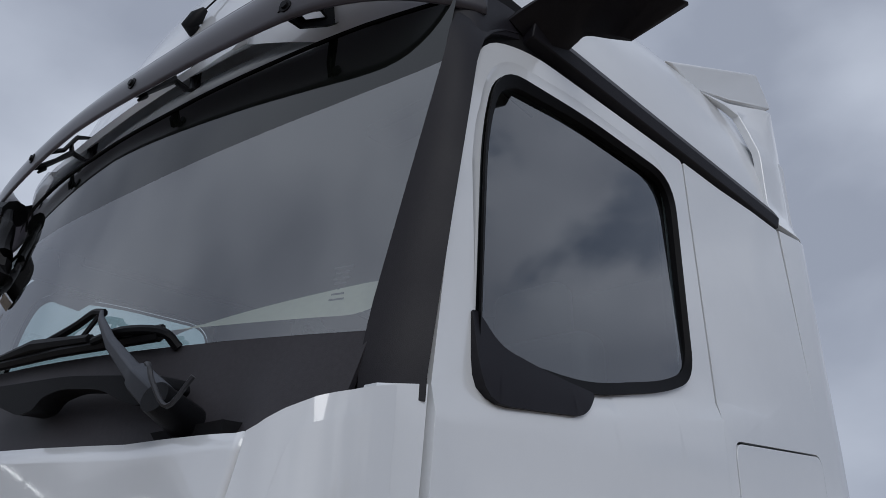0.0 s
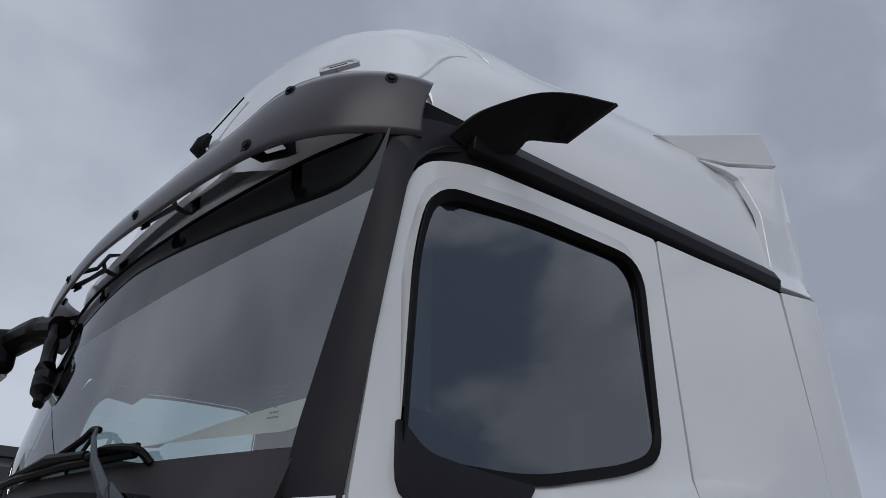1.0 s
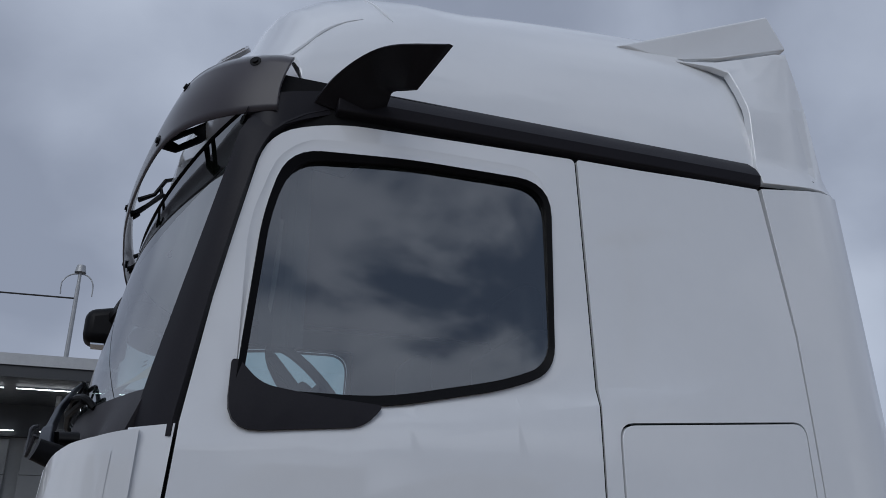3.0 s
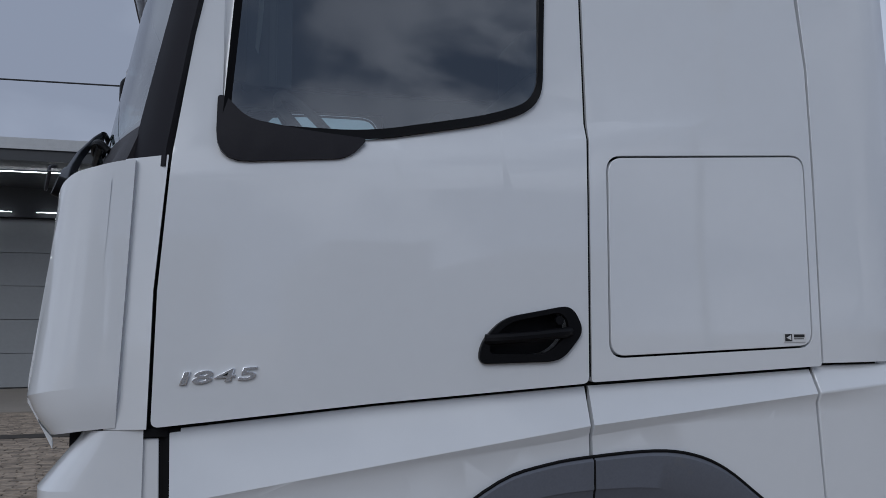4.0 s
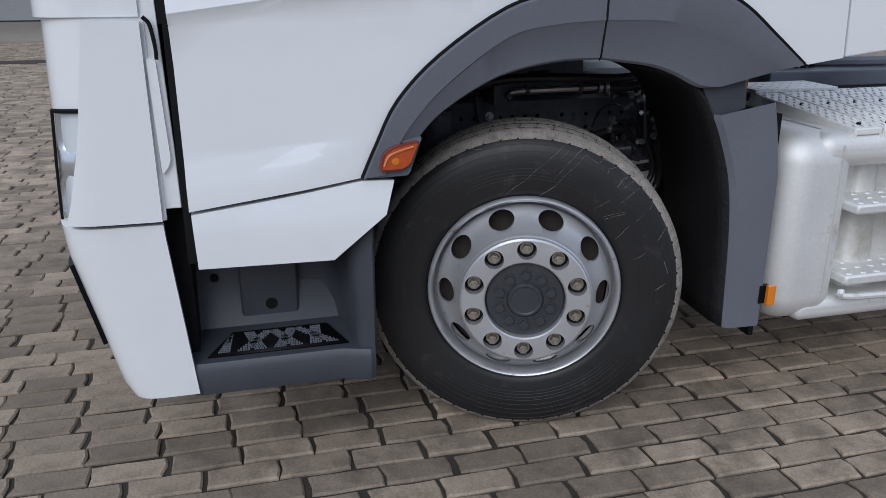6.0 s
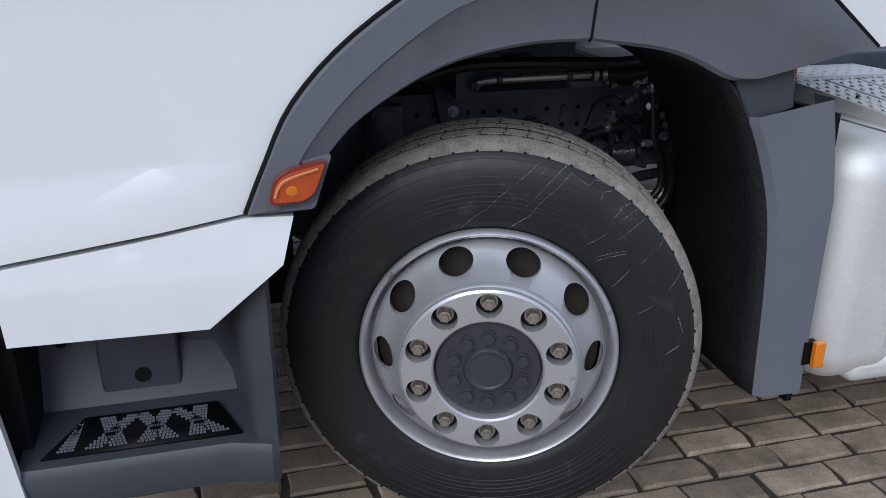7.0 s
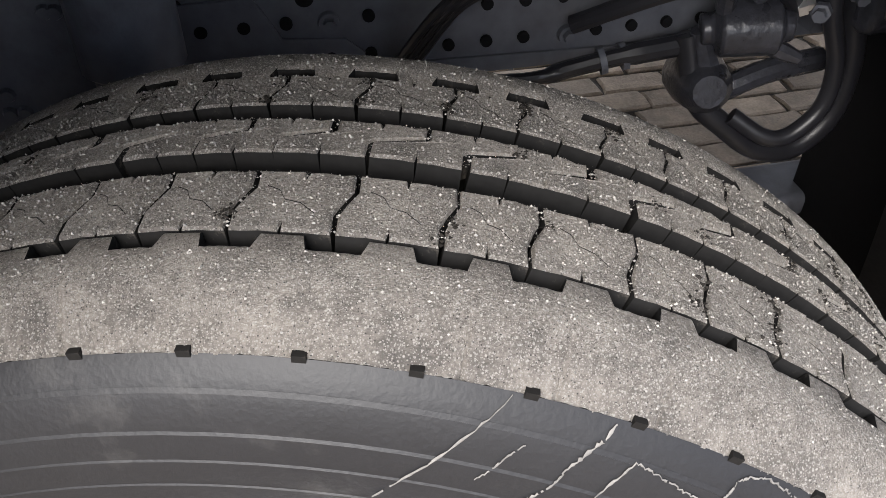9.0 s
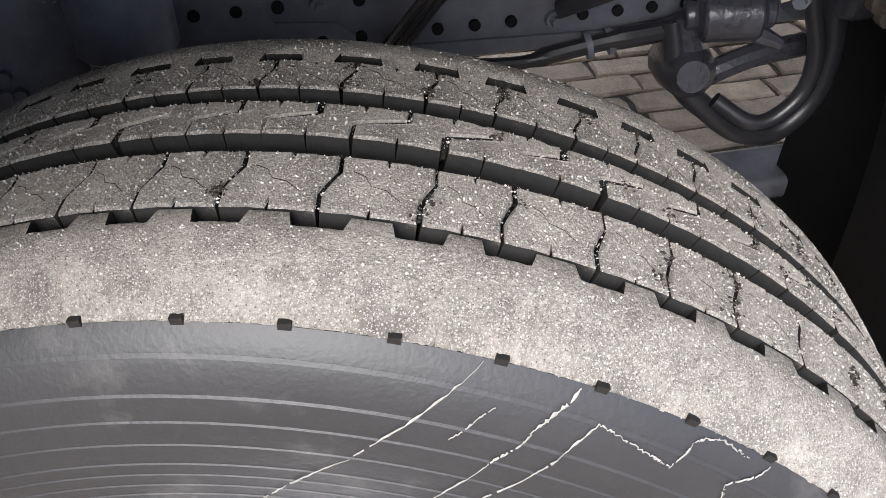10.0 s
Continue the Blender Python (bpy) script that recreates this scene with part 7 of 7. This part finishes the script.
tagged(link("concrete_apron", box(-60, 40, 17.5, HALL_Y + 0.2, -0.011, 0.012), APRON, None, "", 0), "worn concrete apron before the hall", "pavement", kind="structure")

tagged(link("gutter", box(-60, 40, 12.7, 13.25, -0.011, 0.007), JOINT, None, "", 0), "dark drainage gutter across the yard", "pavement", kind="structure")
# mast with cable
mast = thing("mast", "slim grey lattice mast beside the hall", "mast", (-3.0, 23.5, 0))
mb = bmesh.new()
tube([(0, 0, 0), (0, 0, 9.6)], [0.09, 0.06], mb, 10)
part("pole", mb, GALV, mast)
part("head", tube([(0, 0, 9.6), (0, 0, 10.0), (0, 0, 10.02), (0, 0, 10.25)], [0.05, 0.05, 0.17, 0.12], sides=12), GALV, mast)
part("hook", tube(bend([(-0.45, 0, 9.3), (-0.45, 0, 9.7), (-0.2, 0, 9.95), (0.2, 0, 9.95), (0.4, 0, 9.7), (0.42, 0, 9.3)], 5), 0.02, sides=6), GALV, mast)
wire = thing("overhead_wire", "thin black overhead wire", "cable", (-3.0, 23.5, 9.0))
part("line", tube([(0, 0, 0.2), (-6, 0.5, 0.25), (-14, 1, 0.6)], 0.025, sides=6), INK, wire)

# what stands behind the camera: floodlight mast and parked trailers
flood = thing("floodlight_mast", "tall dark floodlight mast with a ring of lamps", "floodlight", (28, -40, 0))
part("pole", tube([(0, 0, 0), (0, 0, 24.7)], [0.24, 0.15], sides=12), DARKMETAL, flood)
for k in range(8):
    a = 2 * math.pi * k / 8
    part("lamp_head", box(0.8 * math.cos(a) - 0.2, 0.8 * math.cos(a) + 0.2, 0.8 * math.sin(a) - 0.2, 0.8 * math.sin(a) + 0.2, 24.4, 24.8), DARKMETAL, flood)
first_trailer = thing("trailer", "dark grey curtain trailer parked across the yard", "trailer", (-8, -17, 0), "parked trailers")
bevel(part("body", box(0, 2.6, -13.6, 0, 1.2, 3.9), TARP, first_trailer), 0.04)
part("underrun", box(0.2, 2.4, -12, -1, 0.5, 1.15), DARKMETAL, first_trailer)
for wx in (0.35, 2.25):
    for wy in (-9.0, -10.3, -11.6):
        part("wheel", tube([(wx - 0.17, wy, 0.5), (wx + 0.17, wy, 0.5)], 0.5, sides=24), HOSE, first_trailer)
for wx in (0.7, 1.9):
    part("landing_leg", box(wx - 0.06, wx + 0.06, -3.1, -2.98, 0, 1.2), DARKMETAL, first_trailer)
for x in (-3.2, 1.8, 6.8):
    copy_thing(first_trailer, pose(x, -17, 0))

# ---- paving blocks ----
BL, BW, JG = 0.222, 0.1075, 0.0105
paved = new("paving")
tagged(paved, "grey-brown concrete block paving in running bond", "pavement", kind="structure")
pieces = 0
rest_v, rest_f = [], []
rng = random.Random(21)


def block_corners(cx, cy, hx, hy, h, tilt, r=None):
    """A block with uneven, slightly wavy ends: top ring, chamfer ring, foot ring of eight points."""
    r = r or random.Random(1)
    j = lambda a: r.uniform(-a, a)
    base = [(-1, -1), (-0.3, -1), (0.35, -1), (1, -1), (1, 0.1), (1, 1), (0.3, 1), (-0.35, 1), (-1, 1), (-1, -0.1)]
    ring = [(cx + hx * u + j(0.005) + (0.006 if abs(w) < 0.2 else 0), cy + hy * w + j(0.003), u, w) for u, w in base]
    top = [(x - 0.006 * u, y - 0.006 * w, h + tilt * (x - cx) + j(0.0008)) for x, y, u, w in ring]
    return top + [(x, y, h - 0.006) for x, y, u, w in ring] + [(x, y, -0.011) for x, y, u, w in ring]


BLOCK_FACES = [tuple(range(10))] + [(10 + k, 10 + (k + 1) % 10, (k + 1) % 10, k) for k in range(10)] + [(20 + k, 20 + (k + 1) % 10, 10 + (k + 1) % 10, 10 + k) for k in range(10)]
shared = []
for q in range(6):
    me = bpy.data.meshes.new("paving_block")
    me.from_pydata(block_corners(0, 0, BL / 2 - JG / 2, BW / 2 - JG / 2, 0.0, 0.0, random.Random(q)), [], BLOCK_FACES)
    me.materials.append(PAVER)
    shared.append(me)
for j in range(-30, 176):
    y = j * BW
    slip = rng.uniform(0, 1)
    for i in range(-70, 30):
        x = (i + slip) * BL + rng.uniform(-0.006, 0.006)
        far_ = y > 6
        if not (-1.25 - 0.33 * (y + 3.0) - 1.6 < x < (2.6 if y < 3.2 else -0.2 - 0.12 * y) and y < 17.4):
            continue
        h = rng.uniform(-0.003, 0.003)
        near = -2.2 < x < -1.0 and -0.9 < y < 1.9 and pieces < 300
        if near:
            ob = new("paving_block", rng.choice(shared))
            ob.parent = paved
            ob.location = (x, y + rng.uniform(-0.002, 0.002), h)
            ob.rotation_euler = (rng.uniform(-0.008, 0.008), rng.uniform(-0.008, 0.008), rng.uniform(-0.015, 0.015))
            pieces += 1
        else:
            n0 = len(rest_v)
            rest_v += block_corners(x, y, BL / 2 - JG / 2 - rng.uniform(0, 0.003), BW / 2 - JG / 2 - rng.uniform(0, 0.002), h, rng.uniform(-0.015, 0.015), rng)
            rest_f += [tuple(n0 + q for q in f) for f in BLOCK_FACES]
rest = bpy.data.meshes.new("paving_field")
rest.from_pydata(rest_v, [], rest_f)
rest.materials.append(PAVER)
field = new("paving_field", rest)
field.parent = paved
tagged(field, "grey-brown block paving", kind="stuff")
